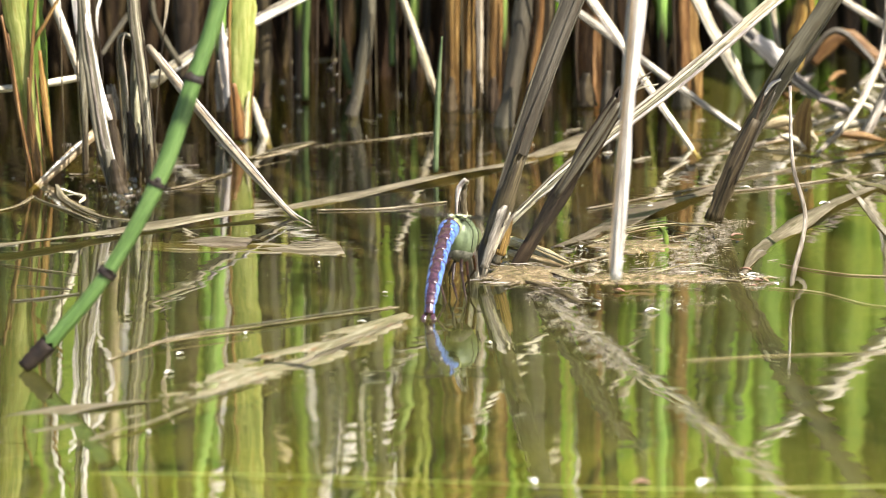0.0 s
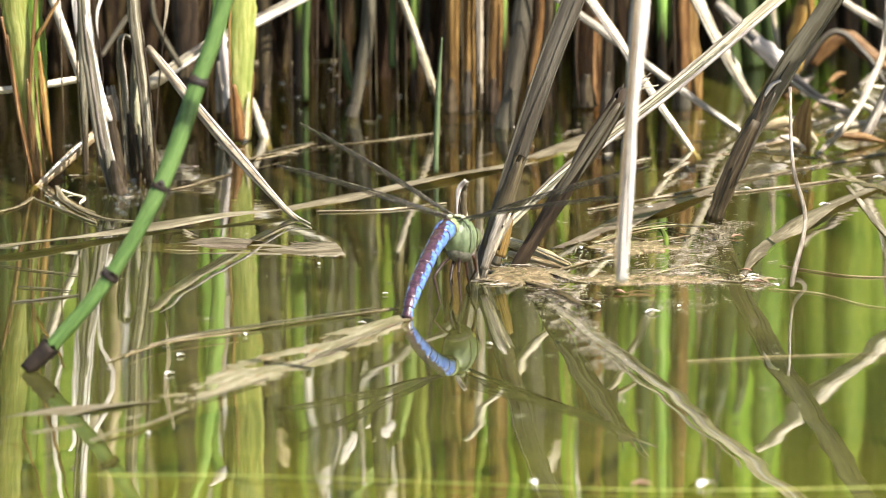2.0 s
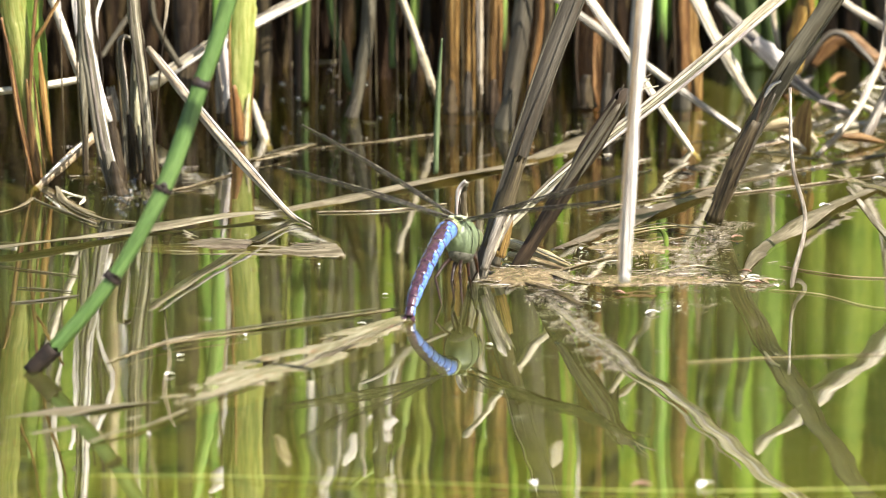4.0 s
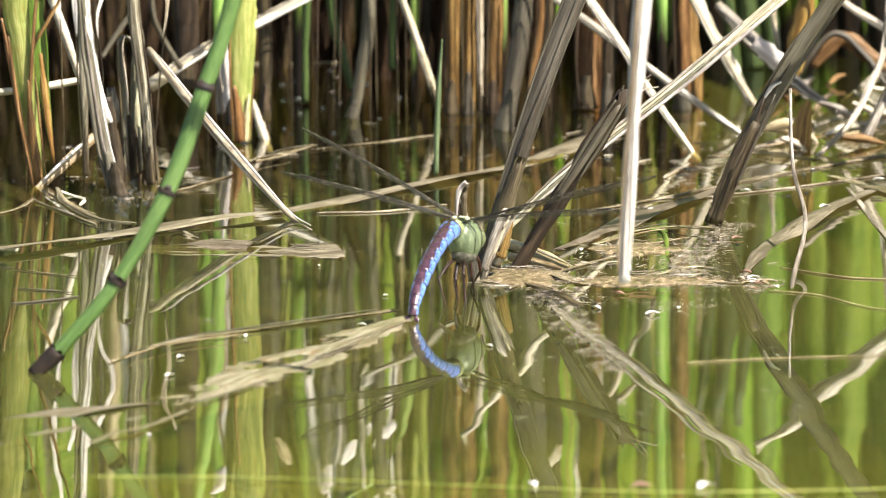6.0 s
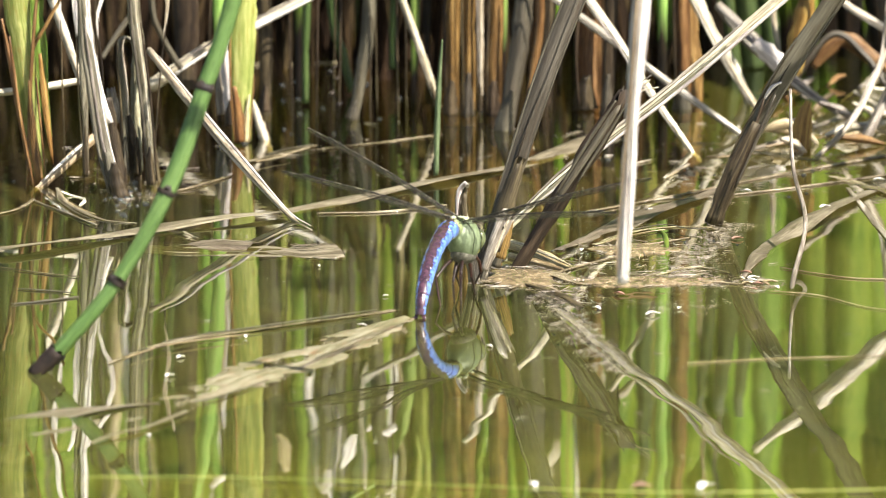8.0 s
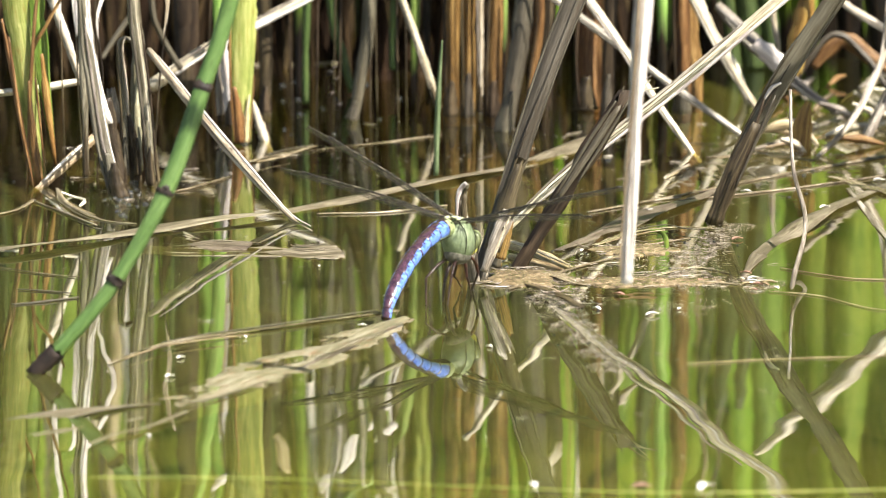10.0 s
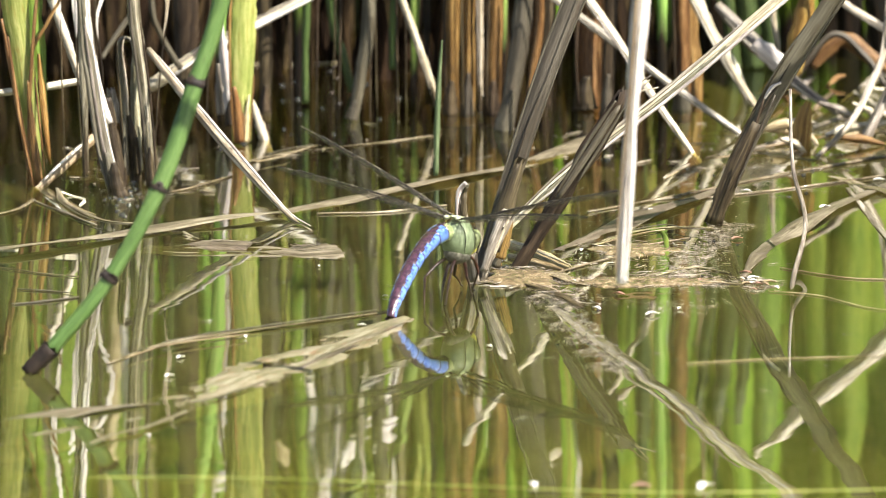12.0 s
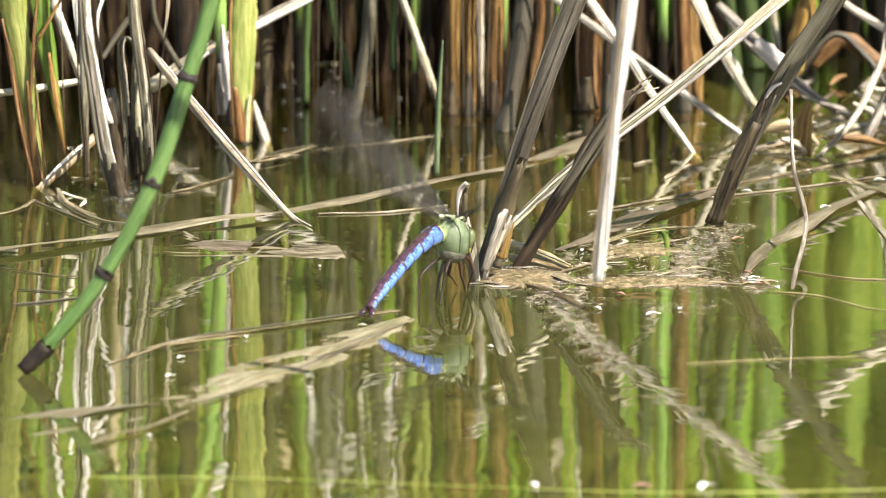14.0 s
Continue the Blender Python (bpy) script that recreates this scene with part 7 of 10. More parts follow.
reed = strand("floating_leaf", "pale straw afloat at the far side", "floating straw", [(0.1113, 0.1418, 0.0003), (0.1189, 0.1281, 0.0003), (0.1305, 0.0965, 0.0003)], (0.0032, 0.0042, 0.0032), WETSTRAW, "leaf", flat=True, fold=0.03, wob=0.12, ragged=0.4, rib=0.008, group='leaves afloat')
reed = strand("floating_leaf", "pale straw afloat at the far side", "floating straw", [(0.1154, 0.1190, 0.0003), (0.1196, 0.0633, 0.0003), (0.1249, -0.0010, 0.0003)], (0.0013, 0.0019, 0.0019), GREY, "leaf", flat=True, fold=0.03, wob=0.12, ragged=0.4, rib=0.03, group='leaves afloat')
reed = strand("floating_straw", "pale thin stalk drifting afloat", "floating straw", [(-0.0672, 0.3898, 0.0003), (-0.0496, 0.3871, 0.0003), (-0.0322, 0.3924, 0.0003)], (0.0007, 0.0011, 0.0007), WETSTRAW, "stem", flat=True, fold=0.03, wob=0.12, ragged=0.4, rib=0.03, group='straws afloat')
reed = strand("reed_scrap", "broken scrap of bleached reed lying on the bank", "reed", [(0.0999, 0.2426, 0.0022), (0.1057, 0.2450, 0.0024), (0.1114, 0.2475, 0.0012)], (0.0010, 0.0017, 0.0008), PALE, "leaf", fold=0.3, group='reed scraps on the bank')
reed = strand("reed_scrap", "broken scrap of tan reed lying on the bank", "reed", [(0.1178, 0.2208, 0.0014), (0.1217, 0.2208, 0.0020), (0.1269, 0.2232, 0.0024), (0.1320, 0.2256, 0.0014)], (0.0008, 0.0010, 0.0017, 0.0008), TAN, "leaf", fold=0.3, group='reed scraps on the bank')
reed = strand("reed_scrap", "broken scrap of rusty reed lying on the bank", "reed", [(0.0971, 0.3029, 0.0052), (0.1018, 0.3055, 0.0024), (0.1065, 0.3080, -0.0018)], (0.0010, 0.0027, 0.0009), RUST, "leaf", fold=0.3, group='reed scraps on the bank')
reed = strand("reed_scrap", "broken scrap of grey reed lying on the bank", "reed", [(0.1060, 0.3298, -0.0029), (0.1087, 0.3298, 0.0003), (0.1109, 0.3324, 0.0024), (0.1131, 0.3350, 0.0032)], (0.0009, 0.0010, 0.0026, 0.0009), GREY, "leaf", fold=0.3, group='reed scraps on the bank')
reed = strand("reed_scrap", "broken scrap of bleached reed lying on the bank", "reed", [(0.1285, 0.2564, 0.0027), (0.1312, 0.2588, 0.0024), (0.1339, 0.2613, 0.0007)], (0.0010, 0.0022, 0.0008), PALE, "leaf", fold=0.3, group='reed scraps on the bank')
reed = strand("reed_scrap", "broken scrap of bleached reed lying on the bank", "reed", [(0.0985, 0.1945, 0.0040), (0.1024, 0.1969, 0.0023), (0.1063, 0.1993, -0.0007)], (0.0010, 0.0027, 0.0008), PALE, "leaf", fold=0.3, group='reed scraps on the bank')
reed = strand("reed_scrap", "broken scrap of tan reed lying on the bank", "reed", [(0.0942, 0.1989, 0.0008), (0.0981, 0.1989, 0.0017), (0.1029, 0.2013, 0.0023), (0.1076, 0.2037, 0.0017)], (0.0008, 0.0010, 0.0019, 0.0008), TAN, "leaf", fold=0.3, group='reed scraps on the bank')
reed = strand("reed_scrap", "broken scrap of rusty reed lying on the bank", "reed", [(0.1147, 0.3388, -0.0020), (0.1178, 0.3388, 0.0007), (0.1203, 0.3414, 0.0024), (0.1229, 0.3440, 0.0028)], (0.0009, 0.0010, 0.0018, 0.0009), RUST, "leaf", fold=0.3, group='reed scraps on the bank')
reed = strand("reed_scrap", "broken scrap of grey reed lying on the bank", "reed", [(0.1210, 0.3346, -0.0044), (0.1243, 0.3346, -0.0019), (0.1309, 0.3372, 0.0024), (0.1374, 0.3397, 0.0054)], (0.0009, 0.0010, 0.0027, 0.0009), GREY, "leaf", fold=0.3, group='reed scraps on the bank')
reed = strand("reed_scrap", "broken scrap of bleached reed lying on the bank", "reed", [(0.1220, 0.2630, 0.0052), (0.1275, 0.2654, 0.0024), (0.1330, 0.2679, -0.0018)], (0.0010, 0.0022, 0.0008), PALE, "leaf", fold=0.3, group='reed scraps on the bank')
reed = strand("reed_scrap", "broken scrap of bleached reed lying on the bank", "reed", [(0.1229, 0.3360, -0.0042), (0.1263, 0.3360, -0.0017), (0.1326, 0.3386, 0.0024), (0.1390, 0.3412, 0.0052)], (0.0009, 0.0010, 0.0021, 0.0009), PALE, "leaf", fold=0.3, group='reed scraps on the bank')
reed = strand("reed_scrap", "broken scrap of tan reed lying on the bank", "reed", [(0.1079, 0.2875, -0.0038), (0.1107, 0.2875, -0.0009), (0.1142, 0.2900, 0.0024), (0.1178, 0.2926, 0.0043)], (0.0009, 0.0010, 0.0020, 0.0008), TAN, "leaf", fold=0.3, group='reed scraps on the bank')
reed = strand("reed_scrap", "broken scrap of rusty reed lying on the bank", "reed", [(0.0964, 0.3574, -0.0049), (0.0994, 0.3574, -0.0020), (0.1043, 0.3600, 0.0024), (0.1093, 0.3626, 0.0055)], (0.0009, 0.0010, 0.0022, 0.0009), RUST, "leaf", fold=0.3, group='reed scraps on the bank')
reed = strand("reed_scrap", "broken scrap of grey reed lying on the bank", "reed", [(0.1121, 0.2687, 0.0045), (0.1181, 0.2712, 0.0024), (0.1240, 0.2737, -0.0011)], (0.0010, 0.0024, 0.0008), GREY, "leaf", fold=0.3, group='reed scraps on the bank')
reed = strand("reed_scrap", "broken scrap of bleached reed lying on the bank", "reed", [(0.1167, 0.2551, 0.0036), (0.1199, 0.2576, 0.0024), (0.1231, 0.2600, -0.0002)], (0.0010, 0.0019, 0.0008), PALE, "leaf", fold=0.3, group='reed scraps on the bank')
reed = strand("reed_scrap", "broken scrap of bleached reed lying on the bank", "reed", [(0.1296, 0.3076, 0.0036), (0.1351, 0.3102, 0.0024), (0.1406, 0.3127, -0.0001)], (0.0010, 0.0015, 0.0009), PALE, "leaf", fold=0.3, group='reed scraps on the bank')
reed = strand("reed_scrap", "broken scrap of tan reed lying on the bank", "reed", [(0.0951, 0.2197, 0.0031), (0.1014, 0.2221, 0.0024), (0.1078, 0.2245, 0.0002)], (0.0010, 0.0025, 0.0008), TAN, "leaf", fold=0.3, group='reed scraps on the bank')
reed = strand("reed_scrap", "broken scrap of rusty reed lying on the bank", "reed", [(0.1149, 0.2042, 0.0030), (0.1222, 0.2066, 0.0023), (0.1295, 0.2090, 0.0004)], (0.0010, 0.0030, 0.0008), RUST, "leaf", fold=0.3, group='reed scraps on the bank')
reed = strand("reed_scrap", "broken scrap of grey reed lying on the bank", "reed", [(0.1273, 0.2611, 0.0021), (0.1344, 0.2636, 0.0024), (0.1415, 0.2661, 0.0013)], (0.0010, 0.0020, 0.0008), GREY, "leaf", fold=0.3, group='reed scraps on the bank')
reed = strand("reed_scrap", "broken scrap of bleached reed lying on the bank", "reed", [(0.1046, 0.2083, 0.0039), (0.1074, 0.2107, 0.0023), (0.1102, 0.2131, -0.0005)], (0.0010, 0.0027, 0.0008), PALE, "leaf", fold=0.3, group='reed scraps on the bank')
reed = strand("reed_scrap", "broken scrap of bleached reed lying on the bank", "reed", [(0.1230, 0.2814, 0.0061), (0.1286, 0.2840, 0.0024), (0.1342, 0.2865, -0.0027)], (0.0010, 0.0018, 0.0008), PALE, "leaf", fold=0.3, group='reed scraps on the bank')
reed = strand("reed_scrap", "broken scrap of tan reed lying on the bank", "reed", [(0.1089, 0.2936, 0.0040), (0.1118, 0.2961, 0.0024), (0.1147, 0.2987, -0.0006)], (0.0010, 0.0019, 0.0009), TAN, "leaf", fold=0.3, group='reed scraps on the bank')
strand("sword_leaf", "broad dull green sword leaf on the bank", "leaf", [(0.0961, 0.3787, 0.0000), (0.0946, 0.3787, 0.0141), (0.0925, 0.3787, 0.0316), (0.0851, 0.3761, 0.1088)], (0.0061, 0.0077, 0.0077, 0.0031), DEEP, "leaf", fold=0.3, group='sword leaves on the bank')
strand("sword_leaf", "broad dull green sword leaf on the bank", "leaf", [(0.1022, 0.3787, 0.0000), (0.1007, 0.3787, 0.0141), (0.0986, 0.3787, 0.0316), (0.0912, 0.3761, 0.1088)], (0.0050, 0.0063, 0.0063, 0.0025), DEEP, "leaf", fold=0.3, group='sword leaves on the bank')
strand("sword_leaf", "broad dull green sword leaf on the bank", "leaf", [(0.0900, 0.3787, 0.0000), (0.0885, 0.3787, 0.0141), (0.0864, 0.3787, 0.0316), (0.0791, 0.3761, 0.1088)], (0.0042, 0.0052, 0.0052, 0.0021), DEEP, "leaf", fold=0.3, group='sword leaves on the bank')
# stems that arch above the far bank
reed = strand("dead_reed", "pale stem slanting high over the water", "reed", [(0.1786, 0.2049, -0.0028), (0.1764, 0.2049, 0.0005), (0.1513, 0.2049, 0.0380), (0.1331, 0.2049, 0.0547), (0.1132, 0.2049, 0.0721), (0.0916, 0.2049, 0.0904)], (0.0032, 0.0037, 0.0053, 0.0058, 0.0058, 0.0027), PALE, "leaf", fold=0.35, group='old reed stems')
# tall leaves of the far bank
strand("sword_leaf", "broad young green sword leaf behind the old reeds", "leaf", [(0.0693, 0.3936, -0.0030), (0.0690, 0.3936, 0.0125), (0.0680, 0.3956, 0.0250), (0.0668, 0.3986, 0.0357)], (0.0054, 0.0078, 0.0078, 0.0020), FRESH, "leaf", fold=0.2, roll=15, group='sword leaves on the bank')
strand("sword_leaf", "broad young green sword leaf behind the old reeds", "leaf", [(0.0840, 0.4102, -0.0030), (0.0848, 0.4102, 0.0170), (0.0876, 0.4122, 0.0341), (0.0912, 0.4152, 0.0487)], (0.0076, 0.0108, 0.0108, 0.0020), SPRING, "leaf", fold=0.2, roll=31, group='sword leaves on the bank')
strand("sword_leaf", "broad young green sword leaf behind the old reeds", "leaf", [(0.0943, 0.4237, -0.0030), (0.0935, 0.4237, 0.0134), (0.0903, 0.4257, 0.0269), (0.0864, 0.4287, 0.0384)], (0.0053, 0.0075, 0.0075, 0.0020), SPRING, "leaf", fold=0.2, roll=15, group='sword leaves on the bank')
strand("sword_leaf", "broad young green sword leaf behind the old reeds", "leaf", [(0.1011, 0.4529, -0.0030), (0.1018, 0.4529, 0.0164), (0.1047, 0.4549, 0.0328), (0.1083, 0.4579, 0.0469)], (0.0056, 0.0080, 0.0080, 0.0020), FRESH, "leaf", fold=0.2, roll=24, group='sword leaves on the bank')
strand("sword_leaf", "broad young green sword leaf behind the old reeds", "leaf", [(0.1073, 0.4327, -0.0030), (0.1081, 0.4327, 0.0160), (0.1115, 0.4347, 0.0320), (0.1158, 0.4377, 0.0457)], (0.0080, 0.0114, 0.0114, 0.0020), FRESH, "leaf", fold=0.2, roll=34, group='sword leaves on the bank')
strand("sword_leaf", "broad young green sword leaf behind the old reeds", "leaf", [(0.1130, 0.4037, -0.0030), (0.1124, 0.4037, 0.0141), (0.1100, 0.4057, 0.0281), (0.1070, 0.4087, 0.0402)], (0.0058, 0.0082, 0.0082, 0.0020), FRESH, "leaf", fold=0.2, roll=17, group='sword leaves on the bank')
strand("sword_leaf", "broad young green sword leaf behind the old reeds", "leaf", [(0.1211, 0.4645, -0.0030), (0.1222, 0.4645, 0.0165), (0.1264, 0.4665, 0.0330), (0.1317, 0.4695, 0.0471)], (0.0078, 0.0112, 0.0112, 0.0020), FRESH, "leaf", fold=0.2, roll=24, group='sword leaves on the bank')
strand("sword_leaf", "broad young green sword leaf behind the old reeds", "leaf", [(0.1260, 0.4272, -0.0030), (0.1269, 0.4272, 0.0168), (0.1302, 0.4292, 0.0337), (0.1344, 0.4322, 0.0481)], (0.0067, 0.0095, 0.0095, 0.0020), LIME_B, "leaf", fold=0.2, roll=28, group='sword leaves on the bank')
strand("sword_leaf", "broad young green sword leaf behind the old reeds", "leaf", [(0.1325, 0.4299, -0.0030), (0.1317, 0.4299, 0.0143), (0.1284, 0.4319, 0.0286), (0.1244, 0.4349, 0.0409)], (0.0060, 0.0085, 0.0085, 0.0020), FRESH, "leaf", fold=0.2, roll=17, group='sword leaves on the bank')
strand("sword_leaf", "broad young green sword leaf behind the old reeds", "leaf", [(0.1351, 0.3746, -0.0030), (0.1345, 0.3746, 0.0154), (0.1324, 0.3766, 0.0308), (0.1298, 0.3796, 0.0440)], (0.0068, 0.0097, 0.0097, 0.0020), LIME_B, "leaf", fold=0.2, roll=25, group='sword leaves on the bank')
strand("sword_leaf", "tall fresh green sword leaf on the bank", "leaf", [(-0.0753, 0.4602, 0.0000), (-0.0745, 0.4575, 0.0381), (-0.0755, 0.4616, 0.0859), (-0.0699, 0.4770, 0.1880)], (0.0028, 0.0039, 0.0043, 0.0012), GREEN_B, "leaf", fold=0.3, roll=15, group='sword leaves on the bank')
strand("sword_leaf", "tall dull green sword leaf on the bank", "leaf", [(-0.0481, 0.5312, 0.0000), (-0.0473, 0.5283, 0.0297), (-0.0466, 0.5327, 0.0785), (-0.0427, 0.5487, 0.1827)], (0.0033, 0.0047, 0.0052, 0.0014), DEEP, "leaf", fold=0.3, roll=21, group='sword leaves on the bank')
strand("dry_leaf", "tall brown withered sword leaf on the bank", "leaf", [(-0.0314, 0.5025, 0.0000), (-0.0307, 0.4996, 0.0331), (-0.0350, 0.5039, 0.0815), (-0.0321, 0.5197, 0.1849)], (0.0043, 0.0062, 0.0068, 0.0018), UMBER, "leaf", fold=0.3, roll=22, group='dry leaves')
strand("sword_leaf", "tall fresh green sword leaf on the bank", "leaf", [(0.0160, 0.5168, 0.0000), (0.0167, 0.5139, 0.0314), (0.0156, 0.5182, 0.0800), (0.0246, 0.5341, 0.1838)], (0.0043, 0.0062, 0.0068, 0.0019), FRESH, "leaf", fold=0.3, roll=-19, group='sword leaves on the bank')
strand("sword_leaf", "tall fresh green sword leaf on the bank", "leaf", [(-0.0044, 0.5312, 0.0000), (-0.0036, 0.5283, 0.0297), (-0.0056, 0.5327, 0.0785), (-0.0099, 0.5487, 0.1827)], (0.0023, 0.0033, 0.0036, 0.0010), LIME_B, "leaf", fold=0.3, roll=2, group='sword leaves on the bank')
strand("sword_leaf", "tall fresh green sword leaf on the bank", "leaf", [(-0.0153, 0.5312, 0.0000), (-0.0145, 0.5283, 0.0297), (-0.0159, 0.5327, 0.0785), (-0.0259, 0.5487, 0.1827)], (0.0031, 0.0044, 0.0048, 0.0013), GREEN_B, "leaf", fold=0.3, roll=-14, group='sword leaves on the bank')
strand("sword_leaf", "tall fresh green sword leaf on the bank", "leaf", [(0.0366, 0.5312, 0.0000), (0.0373, 0.5283, 0.0297), (0.0342, 0.5327, 0.0785), (0.0456, 0.5487, 0.1827)], (0.0038, 0.0055, 0.0060, 0.0016), GREEN_B, "leaf", fold=0.3, roll=13, group='sword leaves on the bank')
strand("sword_leaf", "tall fresh green sword leaf on the bank", "leaf", [(0.0475, 0.5312, 0.0000), (0.0482, 0.5283, 0.0297), (0.0445, 0.5327, 0.0785), (0.0539, 0.5487, 0.1827)], (0.0043, 0.0062, 0.0068, 0.0019), FRESH, "leaf", fold=0.3, roll=-18, group='sword leaves on the bank')
strand("sword_leaf", "tall fresh green sword leaf on the bank", "leaf", [(0.0628, 0.5168, 0.0000), (0.0634, 0.5139, 0.0314), (0.0621, 0.5182, 0.0800), (0.0545, 0.5341, 0.1838)], (0.0033, 0.0047, 0.0052, 0.0014), GREEN_B, "leaf", fold=0.3, roll=-25, group='sword leaves on the bank')
strand("sword_leaf", "tall fresh green sword leaf on the bank", "leaf", [(0.0777, 0.4954, 0.0000), (0.0783, 0.4925, 0.0339), (0.0784, 0.4968, 0.0823), (0.0712, 0.5125, 0.1854)], (0.0051, 0.0072, 0.0079, 0.0022), GREEN_B, "leaf", fold=0.3, roll=-14, group='sword leaves on the bank')
strand("sword_leaf", "tall fresh green sword leaf on the bank", "leaf", [(0.0916, 0.5096, 0.0000), (0.0921, 0.5068, 0.0322), (0.0929, 0.5110, 0.0808), (0.0994, 0.5269, 0.1843)], (0.0063, 0.0091, 0.0100, 0.0027), FRESH, "leaf", fold=0.3, roll=-11, group='sword leaves on the bank')
strand("sword_leaf", "tall fresh green sword leaf on the bank", "leaf", [(0.1029, 0.5240, 0.0000), (0.1034, 0.5211, 0.0305), (0.1040, 0.5254, 0.0793), (0.1035, 0.5414, 0.1832)], (0.0071, 0.0102, 0.0112, 0.0031), GREEN_B, "leaf", fold=0.3, roll=9, group='sword leaves on the bank')
strand("sword_leaf", "tall fresh green sword leaf on the bank", "leaf", [(0.1124, 0.5385, 0.0000), (0.1130, 0.5356, 0.0288), (0.1094, 0.5399, 0.0778), (0.1218, 0.5560, 0.1822)], (0.0077, 0.0110, 0.0121, 0.0033), FRESH, "leaf", fold=0.3, roll=10, group='sword leaves on the bank')
strand("sword_leaf", "tall fresh green sword leaf on the bank", "leaf", [(0.1213, 0.5298, 0.0000), (0.1218, 0.5269, 0.0299), (0.1224, 0.5312, 0.0787), (0.1295, 0.5472, 0.1828)], (0.0089, 0.0128, 0.0140, 0.0038), FRESH, "leaf", fold=0.3, roll=-10, group='sword leaves on the bank')
strand("sword_leaf", "tall fresh green sword leaf on the bank", "leaf", [(0.1289, 0.5385, 0.0000), (0.1293, 0.5356, 0.0288), (0.1267, 0.5399, 0.0778), (0.1212, 0.5560, 0.1822)], (0.0082, 0.0117, 0.0129, 0.0035), GREEN_B, "leaf", fold=0.3, roll=-18, group='sword leaves on the bank')
strand("sword_leaf", "tall fresh green sword leaf on the bank", "leaf", [(0.1356, 0.5240, 0.0000), (0.1361, 0.5211, 0.0305), (0.1318, 0.5254, 0.0793), (0.1309, 0.5414, 0.1832)], (0.0089, 0.0127, 0.0140, 0.0038), FRESH, "leaf", fold=0.3, roll=5, group='sword leaves on the bank')
strand("sword_leaf", "tall fresh green sword leaf on the bank", "leaf", [(0.1444, 0.5385, 0.0000), (0.1448, 0.5356, 0.0288), (0.1402, 0.5399, 0.0778), (0.1479, 0.5560, 0.1822)], (0.0084, 0.0121, 0.0133, 0.0036), FRESH, "leaf", fold=0.3, roll=-8, group='sword leaves on the bank')
strand("sword_leaf", "tall fresh green sword leaf on the bank", "leaf", [(0.1526, 0.5385, 0.0000), (0.1530, 0.5356, 0.0288), (0.1500, 0.5399, 0.0778), (0.1592, 0.5560, 0.1822)], (0.0090, 0.0128, 0.0141, 0.0038), FRESH, "leaf", fold=0.3, roll=-1, group='sword leaves on the bank')
strand("sword_leaf", "tall fresh green sword leaf on the bank", "leaf", [(0.0730, 0.5752, 0.0000), (0.0736, 0.5722, 0.0245), (0.0707, 0.5767, 0.0739), (0.0724, 0.5931, 0.1794)], (0.0039, 0.0055, 0.0061, 0.0017), FRESH, "leaf", fold=0.3, roll=10, group='sword leaves on the bank')
strand("sword_leaf", "tall fresh green sword leaf on the bank", "leaf", [(-0.1366, 0.5604, 0.0000), (-0.1357, 0.5575, 0.0262), (-0.1398, 0.5619, 0.0755), (-0.1259, 0.5782, 0.1805)], (0.0051, 0.0074, 0.0081, 0.0022), GREEN_B, "leaf", fold=0.3, roll=-24, group='sword leaves on the bank')
strand("sword_leaf", "tall fresh green sword leaf on the bank", "leaf", [(-0.1238, 0.5604, 0.0000), (-0.1228, 0.5575, 0.0262), (-0.1232, 0.5619, 0.0755), (-0.1159, 0.5782, 0.1805)], (0.0039, 0.0055, 0.0061, 0.0017), LIME_B, "leaf", fold=0.3, roll=-24, group='sword leaves on the bank')
strand("dry_leaf", "tall grey withered sword leaf on the bank", "leaf", [(-0.1068, 0.5458, 0.0000), (-0.1059, 0.5428, 0.0280), (-0.1060, 0.5472, 0.0770), (-0.1095, 0.5634, 0.1816)], (0.0033, 0.0048, 0.0052, 0.0014), DRY_B, "leaf", fold=0.3, roll=4, group='dry leaves')
strand("sword_leaf", "tall fresh green sword leaf on the bank", "leaf", [(-0.0907, 0.5604, 0.0000), (-0.0898, 0.5575, 0.0262), (-0.0943, 0.5619, 0.0755), (-0.1005, 0.5782, 0.1805)], (0.0031, 0.0044, 0.0049, 0.0013), GREEN_B, "leaf", fold=0.3, roll=-16, group='sword leaves on the bank')
strand("sword_leaf", "tall dull green sword leaf on the bank", "leaf", [(-0.1464, 0.5752, 0.0000), (-0.1454, 0.5722, 0.0245), (-0.1446, 0.5767, 0.0739), (-0.1528, 0.5931, 0.1794)], (0.0052, 0.0074, 0.0081, 0.0022), DEEP, "leaf", fold=0.3, roll=13, group='sword leaves on the bank')
strand("dry_leaf", "tall brown withered sword leaf on the bank", "leaf", [(-0.0607, 0.5752, 0.0000), (-0.0598, 0.5722, 0.0245), (-0.0592, 0.5767, 0.0739), (-0.0508, 0.5931, 0.1794)], (0.0052, 0.0074, 0.0081, 0.0022), UMBER, "leaf", fold=0.3, roll=-8, group='dry leaves')
strand("sword_leaf", "tall fresh green sword leaf on the bank", "leaf", [(-0.0415, 0.5901, 0.0000), (-0.0407, 0.5871, 0.0227), (-0.0433, 0.5916, 0.0724), (-0.0408, 0.6082, 0.1783)], (0.0039, 0.0056, 0.0061, 0.0017), LIME_B, "leaf", fold=0.3, roll=14, group='sword leaves on the bank')
